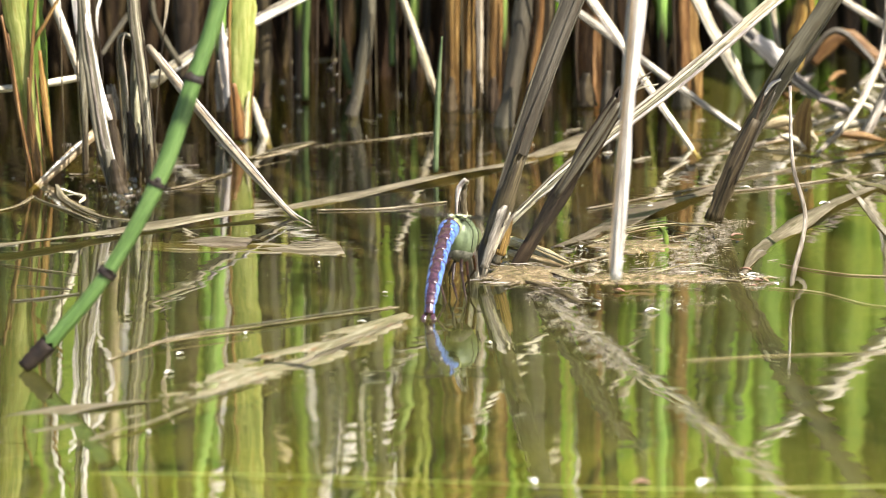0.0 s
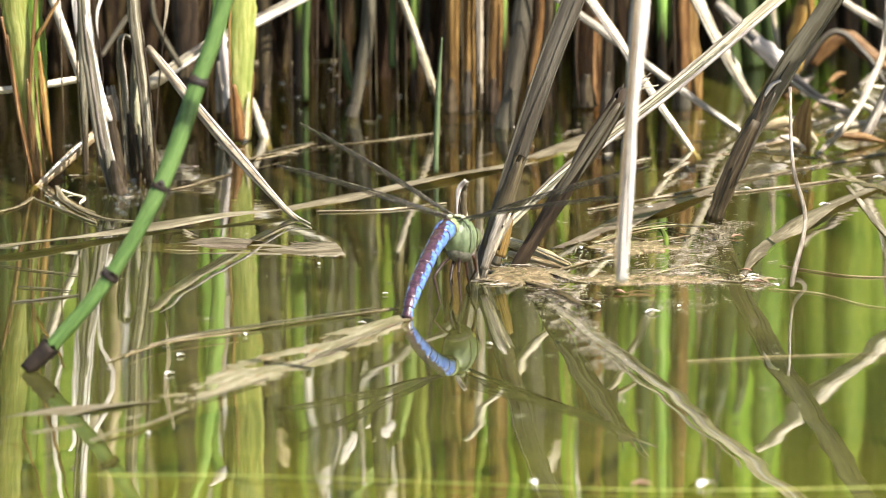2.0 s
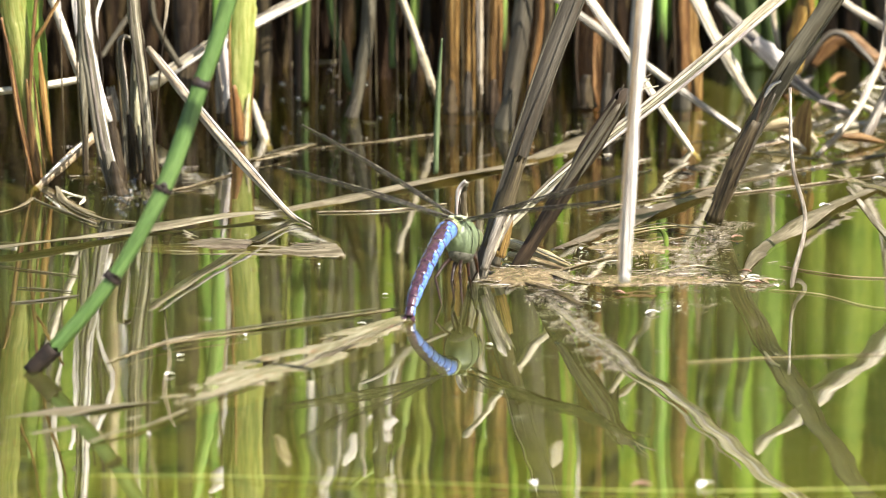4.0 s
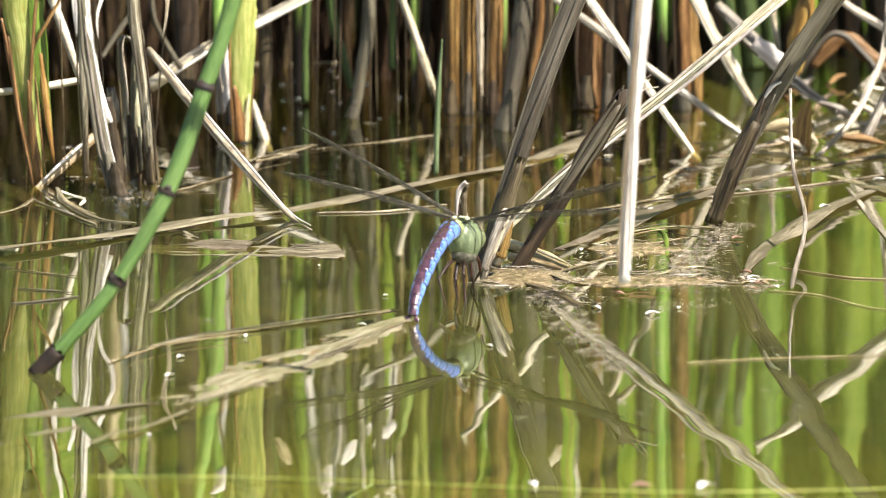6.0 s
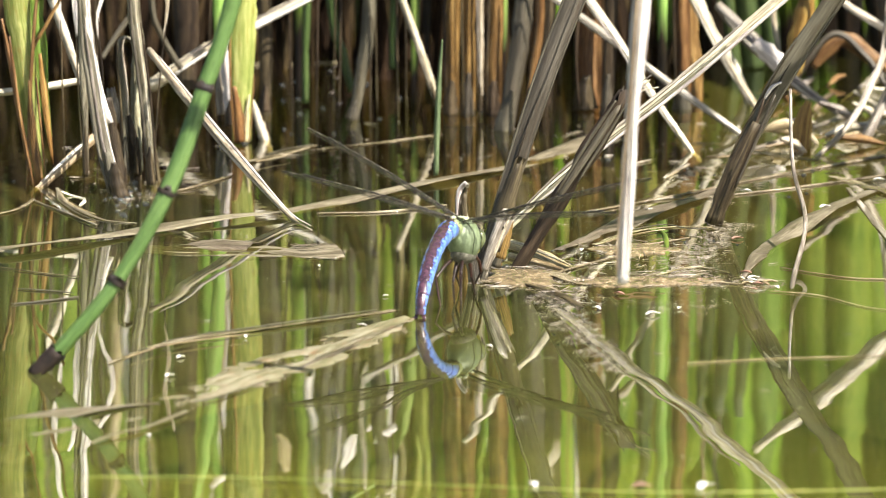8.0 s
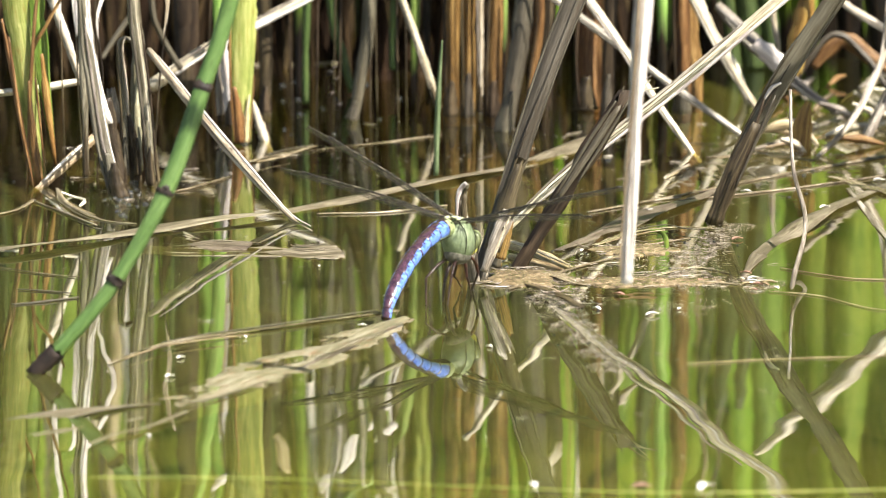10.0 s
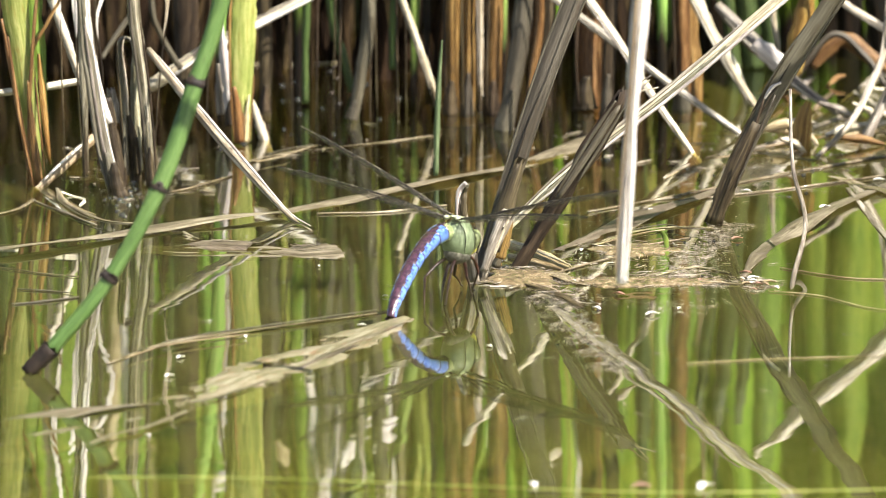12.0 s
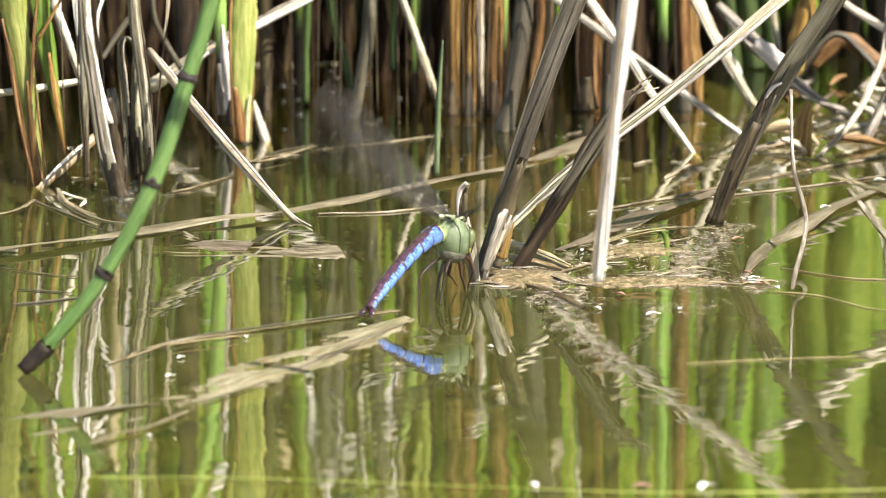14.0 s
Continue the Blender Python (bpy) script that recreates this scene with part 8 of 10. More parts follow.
strand("sword_leaf", "tall fresh green sword leaf on the bank", "leaf", [(-0.0248, 0.5901, 0.0000), (-0.0240, 0.5871, 0.0227), (-0.0280, 0.5916, 0.0724), (-0.0192, 0.6082, 0.1783)], (0.0039, 0.0056, 0.0061, 0.0017), GREEN_B, "leaf", fold=0.3, roll=15, group='sword leaves on the bank')
strand("sword_leaf", "tall fresh green sword leaf on the bank", "leaf", [(0.0067, 0.5901, 0.0000), (0.0074, 0.5871, 0.0227), (0.0075, 0.5916, 0.0724), (-0.0036, 0.6082, 0.1783)], (0.0039, 0.0056, 0.0061, 0.0017), GREEN_B, "leaf", fold=0.3, roll=22, group='sword leaves on the bank')
strand("sword_leaf", "tall fresh green sword leaf on the bank", "leaf", [(0.0270, 0.5901, 0.0000), (0.0277, 0.5871, 0.0227), (0.0236, 0.5916, 0.0724), (0.0234, 0.6082, 0.1783)], (0.0039, 0.0056, 0.0061, 0.0017), LIME_B, "leaf", fold=0.3, roll=6, group='sword leaves on the bank')
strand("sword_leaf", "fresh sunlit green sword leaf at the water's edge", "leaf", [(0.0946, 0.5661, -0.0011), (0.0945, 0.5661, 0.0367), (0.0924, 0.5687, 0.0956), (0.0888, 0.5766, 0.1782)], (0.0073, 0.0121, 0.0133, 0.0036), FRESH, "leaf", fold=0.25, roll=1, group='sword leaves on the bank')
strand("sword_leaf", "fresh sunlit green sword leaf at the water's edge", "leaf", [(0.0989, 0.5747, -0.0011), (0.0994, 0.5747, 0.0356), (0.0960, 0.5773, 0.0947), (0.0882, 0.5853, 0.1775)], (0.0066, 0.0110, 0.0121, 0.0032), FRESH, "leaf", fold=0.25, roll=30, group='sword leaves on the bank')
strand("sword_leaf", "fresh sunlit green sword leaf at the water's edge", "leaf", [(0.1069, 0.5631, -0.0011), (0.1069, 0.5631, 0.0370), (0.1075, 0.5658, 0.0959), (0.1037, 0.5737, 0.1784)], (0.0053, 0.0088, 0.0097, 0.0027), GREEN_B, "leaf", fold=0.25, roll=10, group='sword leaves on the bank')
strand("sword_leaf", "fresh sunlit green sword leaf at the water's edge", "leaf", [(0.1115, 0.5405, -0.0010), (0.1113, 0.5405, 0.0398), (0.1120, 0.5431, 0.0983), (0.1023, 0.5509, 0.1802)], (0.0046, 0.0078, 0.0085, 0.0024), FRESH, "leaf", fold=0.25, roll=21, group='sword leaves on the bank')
strand("sword_leaf", "fresh sunlit green sword leaf at the water's edge", "leaf", [(0.1217, 0.5531, -0.0010), (0.1209, 0.5531, 0.0382), (0.1202, 0.5557, 0.0970), (0.1128, 0.5636, 0.1792)], (0.0068, 0.0114, 0.0126, 0.0034), FRESH, "leaf", fold=0.25, roll=25, group='sword leaves on the bank')
strand("sword_leaf", "fresh sunlit green sword leaf at the water's edge", "leaf", [(0.1267, 0.5610, -0.0010), (0.1270, 0.5610, 0.0373), (0.1280, 0.5636, 0.0962), (0.1234, 0.5715, 0.1786)], (0.0075, 0.0124, 0.0136, 0.0037), GREEN_B, "leaf", fold=0.25, roll=12, group='sword leaves on the bank')
strand("sword_leaf", "fresh sunlit green sword leaf at the water's edge", "leaf", [(0.1349, 0.5599, -0.0010), (0.1346, 0.5599, 0.0374), (0.1319, 0.5625, 0.0963), (0.1301, 0.5704, 0.1787)], (0.0054, 0.0090, 0.0100, 0.0027), FRESH, "leaf", fold=0.25, roll=30, group='sword leaves on the bank')
strand("sword_leaf", "fresh sunlit green sword leaf at the water's edge", "leaf", [(0.1423, 0.5533, -0.0010), (0.1418, 0.5533, 0.0382), (0.1389, 0.5559, 0.0970), (0.1356, 0.5638, 0.1792)], (0.0059, 0.0100, 0.0110, 0.0031), FRESH, "leaf", fold=0.25, roll=22, group='sword leaves on the bank')
strand("sword_leaf", "fresh sunlit green sword leaf at the water's edge", "leaf", [(0.1494, 0.5651, -0.0011), (0.1495, 0.5651, 0.0368), (0.1491, 0.5677, 0.0957), (0.1498, 0.5757, 0.1782)], (0.0068, 0.0114, 0.0126, 0.0034), GREEN_B, "leaf", fold=0.25, roll=22, group='sword leaves on the bank')
strand("sword_leaf", "fresh sunlit green sword leaf at the water's edge", "leaf", [(0.1539, 0.5498, -0.0010), (0.1535, 0.5498, 0.0386), (0.1540, 0.5524, 0.0973), (0.1547, 0.5603, 0.1795)], (0.0054, 0.0090, 0.0099, 0.0027), FRESH, "leaf", fold=0.25, roll=5, group='sword leaves on the bank')
strand("sword_leaf", "fresh sunlit green sword leaf at the water's edge", "leaf", [(0.1627, 0.5523, -0.0010), (0.1618, 0.5523, 0.0384), (0.1617, 0.5549, 0.0971), (0.1555, 0.5627, 0.1793)], (0.0063, 0.0104, 0.0114, 0.0031), FRESH, "leaf", fold=0.25, roll=19, group='sword leaves on the bank')
# upright leaves behind the old stems
strand("dry_leaf", "tall grey withered sword leaf on the bank", "leaf", [(-0.1480, 0.4772, -0.0011), (-0.1466, 0.4772, 0.0556), (-0.1448, 0.4800, 0.1092), (-0.1479, 0.4884, 0.1872)], (0.0033, 0.0047, 0.0052, 0.0014), DRY_B, "leaf", fold=0.25, roll=16, group='dry leaves')
strand("sword_leaf", "tall fresh green sword leaf on the bank", "leaf", [(-0.1433, 0.4939, -0.0011), (-0.1417, 0.4939, 0.0537), (-0.1397, 0.4968, 0.1075), (-0.1316, 0.5053, 0.1859)], (0.0033, 0.0048, 0.0052, 0.0014), DEEP, "leaf", fold=0.25, roll=18, group='sword leaves on the bank')
strand("sword_leaf", "tall fresh green sword leaf on the bank", "leaf", [(-0.1376, 0.4844, -0.0011), (-0.1372, 0.4844, 0.0547), (-0.1369, 0.4873, 0.1085), (-0.1439, 0.4958, 0.1866)], (0.0037, 0.0052, 0.0058, 0.0016), LIME_B, "leaf", fold=0.25, roll=23, group='sword leaves on the bank')
strand("sword_leaf", "tall fresh green sword leaf on the bank", "leaf", [(-0.1332, 0.4747, -0.0011), (-0.1321, 0.4747, 0.0558), (-0.1307, 0.4775, 0.1094), (-0.1257, 0.4859, 0.1874)], (0.0024, 0.0034, 0.0038, 0.0010), FRESH, "leaf", fold=0.25, roll=-3, group='sword leaves on the bank')
strand("dry_leaf", "tall bleached dry leaf standing on the bank", "leaf", [(-0.1297, 0.4761, -0.0011), (-0.1297, 0.4761, 0.0557), (-0.1299, 0.4789, 0.1093), (-0.1272, 0.4874, 0.1872)], (0.0013, 0.0019, 0.0021, 0.0006), WHITE_B, "leaf", fold=0.25, roll=21, group='dry leaves')
strand("dry_leaf", "tall bleached dry leaf standing on the bank", "leaf", [(-0.1274, 0.5123, -0.0011), (-0.1284, 0.5123, 0.0516), (-0.1300, 0.5152, 0.1057), (-0.1312, 0.5238, 0.1845)], (0.0015, 0.0022, 0.0024, 0.0007), DRY_B, "leaf", fold=0.25, roll=16, group='dry leaves')
strand("dry_leaf", "tall brown dry leaf standing on the bank", "leaf", [(-0.1238, 0.4781, -0.0011), (-0.1251, 0.4781, 0.0554), (-0.1274, 0.4809, 0.1091), (-0.1279, 0.4894, 0.1871)], (0.0029, 0.0042, 0.0046, 0.0013), UMBER, "leaf", fold=0.25, roll=-1, group='dry leaves')
strand("sword_leaf", "tall dull green sword leaf on the bank", "leaf", [(-0.1209, 0.4958, -0.0011), (-0.1218, 0.4958, 0.0535), (-0.1233, 0.4986, 0.1073), (-0.1298, 0.5072, 0.1858)], (0.0015, 0.0021, 0.0023, 0.0006), DEEP, "leaf", fold=0.25, roll=-9, group='sword leaves on the bank')
strand("sword_leaf", "tall fresh green sword leaf on the bank", "leaf", [(-0.1143, 0.4792, -0.0011), (-0.1137, 0.4792, 0.0553), (-0.1131, 0.4820, 0.1090), (-0.1186, 0.4904, 0.1870)], (0.0021, 0.0031, 0.0034, 0.0009), DEEP, "leaf", fold=0.25, roll=26, group='sword leaves on the bank')
strand("sword_leaf", "tall fresh green sword leaf on the bank", "leaf", [(-0.1127, 0.4980, -0.0011), (-0.1128, 0.4980, 0.0532), (-0.1131, 0.5009, 0.1071), (-0.1213, 0.5094, 0.1856)], (0.0022, 0.0032, 0.0035, 0.0009), LIME_B, "leaf", fold=0.25, roll=23, group='sword leaves on the bank')
strand("dry_leaf", "tall brown withered sword leaf on the bank", "leaf", [(-0.1063, 0.4791, -0.0011), (-0.1075, 0.4791, 0.0553), (-0.1095, 0.4819, 0.1090), (-0.1084, 0.4903, 0.1870)], (0.0012, 0.0018, 0.0019, 0.0005), UMBER, "leaf", fold=0.25, roll=4, group='dry leaves')
strand("dry_leaf", "tall bleached dry leaf standing on the bank", "leaf", [(-0.1008, 0.4676, -0.0011), (-0.1009, 0.4676, 0.0566), (-0.1012, 0.4704, 0.1101), (-0.0944, 0.4788, 0.1879)], (0.0018, 0.0026, 0.0029, 0.0008), WHITE_B, "leaf", fold=0.25, roll=16, group='dry leaves')
strand("dry_leaf", "tall bleached dry leaf standing on the bank", "leaf", [(-0.0979, 0.4801, -0.0011), (-0.0974, 0.4801, 0.0552), (-0.0969, 0.4829, 0.1089), (-0.0870, 0.4913, 0.1870)], (0.0008, 0.0011, 0.0012, 0.0003), DRY_B, "leaf", fold=0.25, roll=29, group='dry leaves')
strand("dry_leaf", "tall brown dry leaf standing on the bank", "leaf", [(-0.0922, 0.4634, -0.0011), (-0.0937, 0.4634, 0.0571), (-0.0963, 0.4662, 0.1105), (-0.1046, 0.4746, 0.1882)], (0.0021, 0.0029, 0.0032, 0.0009), UMBER, "leaf", fold=0.25, roll=13, group='dry leaves')
strand("sword_leaf", "tall fresh green sword leaf on the bank", "leaf", [(-0.0883, 0.4782, -0.0011), (-0.0867, 0.4782, 0.0554), (-0.0845, 0.4810, 0.1091), (-0.0871, 0.4894, 0.1871)], (0.0015, 0.0021, 0.0024, 0.0006), FRESH, "leaf", fold=0.25, roll=7, group='sword leaves on the bank')
strand("sword_leaf", "tall fresh green sword leaf on the bank", "leaf", [(-0.0853, 0.4590, -0.0011), (-0.0855, 0.4590, 0.0576), (-0.0861, 0.4618, 0.1109), (-0.0762, 0.4701, 0.1885)], (0.0019, 0.0027, 0.0030, 0.0008), DEEP, "leaf", fold=0.25, roll=27, group='sword leaves on the bank')
strand("sword_leaf", "tall fresh green sword leaf on the bank", "leaf", [(-0.0795, 0.4585, -0.0011), (-0.0794, 0.4585, 0.0577), (-0.0793, 0.4613, 0.1110), (-0.0810, 0.4697, 0.1886)], (0.0018, 0.0026, 0.0028, 0.0008), LIME_B, "leaf", fold=0.25, roll=3, group='sword leaves on the bank')
strand("dry_leaf", "tall grey withered sword leaf on the bank", "leaf", [(-0.0745, 0.4976, -0.0011), (-0.0744, 0.4976, 0.0533), (-0.0744, 0.5004, 0.1072), (-0.0825, 0.5090, 0.1856)], (0.0024, 0.0035, 0.0038, 0.0010), DRY_B, "leaf", fold=0.25, roll=15, group='dry leaves')
strand("dry_leaf", "tall bleached dry leaf standing on the bank", "leaf", [(-0.0720, 0.4696, -0.0011), (-0.0707, 0.4696, 0.0564), (-0.0688, 0.4724, 0.1099), (-0.0792, 0.4809, 0.1877)], (0.0010, 0.0014, 0.0015, 0.0004), WHITE_B, "leaf", fold=0.25, roll=11, group='dry leaves')
strand("dry_leaf", "tall bleached dry leaf standing on the bank", "leaf", [(-0.0686, 0.4696, -0.0011), (-0.0693, 0.4696, 0.0564), (-0.0706, 0.4724, 0.1099), (-0.0755, 0.4808, 0.1877)], (0.0018, 0.0026, 0.0028, 0.0008), DRY_B, "leaf", fold=0.25, roll=-4, group='dry leaves')
strand("dry_leaf", "tall brown dry leaf standing on the bank", "leaf", [(-0.0614, 0.4794, -0.0011), (-0.0614, 0.4794, 0.0553), (-0.0614, 0.4822, 0.1089), (-0.0583, 0.4907, 0.1870)], (0.0019, 0.0027, 0.0030, 0.0008), UMBER, "leaf", fold=0.25, roll=14, group='dry leaves')
strand("sword_leaf", "tall fresh green sword leaf on the bank", "leaf", [(-0.0581, 0.4708, -0.0011), (-0.0587, 0.4708, 0.0563), (-0.0597, 0.4736, 0.1098), (-0.0589, 0.4821, 0.1876)], (0.0014, 0.0021, 0.0023, 0.0006), FRESH, "leaf", fold=0.25, roll=3, group='sword leaves on the bank')
strand("sword_leaf", "tall fresh green sword leaf on the bank", "leaf", [(-0.0561, 0.4875, -0.0011), (-0.0565, 0.4875, 0.0544), (-0.0572, 0.4903, 0.1082), (-0.0518, 0.4988, 0.1864)], (0.0025, 0.0036, 0.0040, 0.0011), DEEP, "leaf", fold=0.25, roll=14, group='sword leaves on the bank')
strand("sword_leaf", "tall fresh green sword leaf on the bank", "leaf", [(-0.0530, 0.4880, -0.0011), (-0.0514, 0.4880, 0.0543), (-0.0491, 0.4908, 0.1081), (-0.0407, 0.4993, 0.1864)], (0.0018, 0.0026, 0.0028, 0.0008), LIME_B, "leaf", fold=0.25, roll=12, group='sword leaves on the bank')
strand("sword_leaf", "tall dull green sword leaf on the bank", "leaf", [(-0.0489, 0.4895, -0.0011), (-0.0485, 0.4895, 0.0542), (-0.0480, 0.4924, 0.1080), (-0.0435, 0.5009, 0.1862)], (0.0032, 0.0046, 0.0050, 0.0014), DEEP, "leaf", fold=0.25, roll=15, group='sword leaves on the bank')
strand("dry_leaf", "tall bleached dry leaf standing on the bank", "leaf", [(-0.0427, 0.4919, -0.0011), (-0.0430, 0.4919, 0.0539), (-0.0435, 0.4948, 0.1077), (-0.0359, 0.5033, 0.1861)], (0.0018, 0.0025, 0.0028, 0.0008), WHITE_B, "leaf", fold=0.25, roll=-2, group='dry leaves')
strand("dry_leaf", "tall bleached dry leaf standing on the bank", "leaf", [(-0.0395, 0.5101, -0.0011), (-0.0382, 0.5101, 0.0518), (-0.0363, 0.5130, 0.1060), (-0.0320, 0.5216, 0.1847)], (0.0017, 0.0024, 0.0026, 0.0007), DRY_B, "leaf", fold=0.25, roll=7, group='dry leaves')
strand("dry_leaf", "tall brown dry leaf standing on the bank", "leaf", [(-0.0348, 0.4624, -0.0011), (-0.0360, 0.4624, 0.0572), (-0.0378, 0.4652, 0.1106), (-0.0382, 0.4736, 0.1883)], (0.0032, 0.0045, 0.0050, 0.0014), UMBER, "leaf", fold=0.25, roll=12, group='dry leaves')
strand("dry_leaf", "tall brown withered sword leaf on the bank", "leaf", [(-0.0300, 0.5051, -0.0011), (-0.0297, 0.5051, 0.0524), (-0.0291, 0.5080, 0.1064), (-0.0224, 0.5166, 0.1851)], (0.0020, 0.0029, 0.0032, 0.0009), UMBER, "leaf", fold=0.25, roll=-7, group='dry leaves')
strand("sword_leaf", "tall fresh green sword leaf on the bank", "leaf", [(-0.0267, 0.4691, -0.0011), (-0.0260, 0.4691, 0.0565), (-0.0251, 0.4719, 0.1099), (-0.0352, 0.4803, 0.1878)], (0.0033, 0.0047, 0.0052, 0.0014), DEEP, "leaf", fold=0.25, roll=19, group='sword leaves on the bank')
strand("sword_leaf", "tall fresh green sword leaf on the bank", "leaf", [(-0.0193, 0.4741, -0.0011), (-0.0208, 0.4741, 0.0559), (-0.0232, 0.4769, 0.1095), (-0.0159, 0.4854, 0.1874)], (0.0038, 0.0054, 0.0059, 0.0016), LIME_B, "leaf", fold=0.25, roll=-1, group='sword leaves on the bank')
strand("sword_leaf", "tall fresh green sword leaf on the bank", "leaf", [(-0.0165, 0.4735, -0.0011), (-0.0178, 0.4735, 0.0560), (-0.0197, 0.4763, 0.1095), (-0.0241, 0.4848, 0.1874)], (0.0036, 0.0052, 0.0057, 0.0016), FRESH, "leaf", fold=0.25, roll=27, group='sword leaves on the bank')
strand("dry_leaf", "tall bleached dry leaf standing on the bank", "leaf", [(-0.0145, 0.4903, -0.0011), (-0.0157, 0.4903, 0.0541), (-0.0175, 0.4932, 0.1079), (-0.0148, 0.5017, 0.1862)], (0.0014, 0.0020, 0.0022, 0.0006), WHITE_B, "leaf", fold=0.25, roll=-8, group='dry leaves')
strand("dry_leaf", "tall bleached dry leaf standing on the bank", "leaf", [(-0.0105, 0.5098, -0.0011), (-0.0121, 0.5098, 0.0519), (-0.0144, 0.5127, 0.1060), (-0.0128, 0.5213, 0.1847)], (0.0011, 0.0015, 0.0017, 0.0005), DRY_B, "leaf", fold=0.25, roll=20, group='dry leaves')
strand("dry_leaf", "tall brown dry leaf standing on the bank", "leaf", [(-0.0029, 0.4893, -0.0011), (-0.0035, 0.4893, 0.0542), (-0.0045, 0.4922, 0.1080), (-0.0024, 0.5007, 0.1863)], (0.0015, 0.0021, 0.0023, 0.0006), UMBER, "leaf", fold=0.25, roll=10, group='dry leaves')
strand("sword_leaf", "tall fresh green sword leaf on the bank", "leaf", [(0.0016, 0.5107, -0.0011), (0.0023, 0.5107, 0.0518), (0.0034, 0.5136, 0.1059), (-0.0041, 0.5222, 0.1847)], (0.0021, 0.0031, 0.0034, 0.0009), FRESH, "leaf", fold=0.25, roll=15, group='sword leaves on the bank')
strand("sword_leaf", "tall fresh green sword leaf on the bank", "leaf", [(0.0040, 0.4824, -0.0011), (0.0044, 0.4824, 0.0550), (0.0050, 0.4852, 0.1087), (-0.0000, 0.4937, 0.1868)], (0.0035, 0.0051, 0.0056, 0.0015), DEEP, "leaf", fold=0.25, roll=12, group='sword leaves on the bank')
strand("sword_leaf", "tall fresh green sword leaf on the bank", "leaf", [(0.0071, 0.4845, -0.0011), (0.0058, 0.4845, 0.0547), (0.0038, 0.4873, 0.1084), (-0.0019, 0.4958, 0.1866)], (0.0031, 0.0045, 0.0049, 0.0013), LIME_B, "leaf", fold=0.25, roll=5, group='sword leaves on the bank')
strand("sword_leaf", "tall fresh green sword leaf on the bank", "leaf", [(0.0134, 0.4735, -0.0011), (0.0139, 0.4735, 0.0560), (0.0147, 0.4763, 0.1095), (0.0058, 0.4847, 0.1874)], (0.0016, 0.0023, 0.0025, 0.0007), FRESH, "leaf", fold=0.25, roll=17, group='sword leaves on the bank')
strand("dry_leaf", "tall bleached dry leaf standing on the bank", "leaf", [(0.0148, 0.4802, -0.0011), (0.0139, 0.4802, 0.0552), (0.0125, 0.4830, 0.1089), (0.0205, 0.4915, 0.1869)], (0.0007, 0.0010, 0.0011, 0.0003), WHITE_B, "leaf", fold=0.25, roll=9, group='dry leaves')
strand("dry_leaf", "tall bleached dry leaf standing on the bank", "leaf", [(0.0203, 0.5122, -0.0011), (0.0210, 0.5122, 0.0516), (0.0222, 0.5151, 0.1058), (0.0125, 0.5237, 0.1845)], (0.0016, 0.0023, 0.0026, 0.0007), DRY_B, "leaf", fold=0.25, roll=-4, group='dry leaves')
strand("dry_leaf", "tall brown dry leaf standing on the bank", "leaf", [(0.0272, 0.5012, -0.0011), (0.0257, 0.5012, 0.0529), (0.0236, 0.5040, 0.1068), (0.0338, 0.5126, 0.1854)], (0.0029, 0.0042, 0.0046, 0.0013), UMBER, "leaf", fold=0.25, roll=17, group='dry leaves')
strand("sword_leaf", "tall fresh green sword leaf on the bank", "leaf", [(0.0306, 0.4784, -0.0011), (0.0300, 0.4784, 0.0554), (0.0292, 0.4812, 0.1090), (0.0235, 0.4897, 0.1871)], (0.0015, 0.0021, 0.0024, 0.0006), FRESH, "leaf", fold=0.25, roll=3, group='sword leaves on the bank')
strand("sword_leaf", "tall fresh green sword leaf on the bank", "leaf", [(0.0341, 0.4919, -0.0011), (0.0327, 0.4919, 0.0539), (0.0307, 0.4948, 0.1077), (0.0378, 0.5033, 0.1861)], (0.0021, 0.0029, 0.0032, 0.0009), DEEP, "leaf", fold=0.25, roll=16, group='sword leaves on the bank')
strand("sword_leaf", "tall fresh green sword leaf on the bank", "leaf", [(0.0389, 0.4657, -0.0011), (0.0388, 0.4657, 0.0568), (0.0389, 0.4685, 0.1103), (0.0408, 0.4769, 0.1880)], (0.0023, 0.0032, 0.0036, 0.0010), LIME_B, "leaf", fold=0.25, roll=13, group='sword leaves on the bank')
strand("sword_leaf", "tall fresh green sword leaf on the bank", "leaf", [(0.0433, 0.5084, -0.0011), (0.0415, 0.5084, 0.0520), (0.0389, 0.5112, 0.1061), (0.0325, 0.5198, 0.1848)], (0.0022, 0.0031, 0.0034, 0.0009), FRESH, "leaf", fold=0.25, roll=-8, group='sword leaves on the bank')
strand("dry_leaf", "tall bleached dry leaf standing on the bank", "leaf", [(0.0477, 0.4708, -0.0011), (0.0458, 0.4708, 0.0563), (0.0431, 0.4736, 0.1098), (0.0424, 0.4821, 0.1876)], (0.0012, 0.0017, 0.0019, 0.0005), WHITE_B, "leaf", fold=0.25, roll=26, group='dry leaves')
strand("dry_leaf", "tall bleached dry leaf standing on the bank", "leaf", [(0.0510, 0.4874, -0.0011), (0.0494, 0.4874, 0.0544), (0.0472, 0.4902, 0.1082), (0.0397, 0.4987, 0.1864)], (0.0011, 0.0016, 0.0018, 0.0005), DRY_B, "leaf", fold=0.25, roll=-4, group='dry leaves')
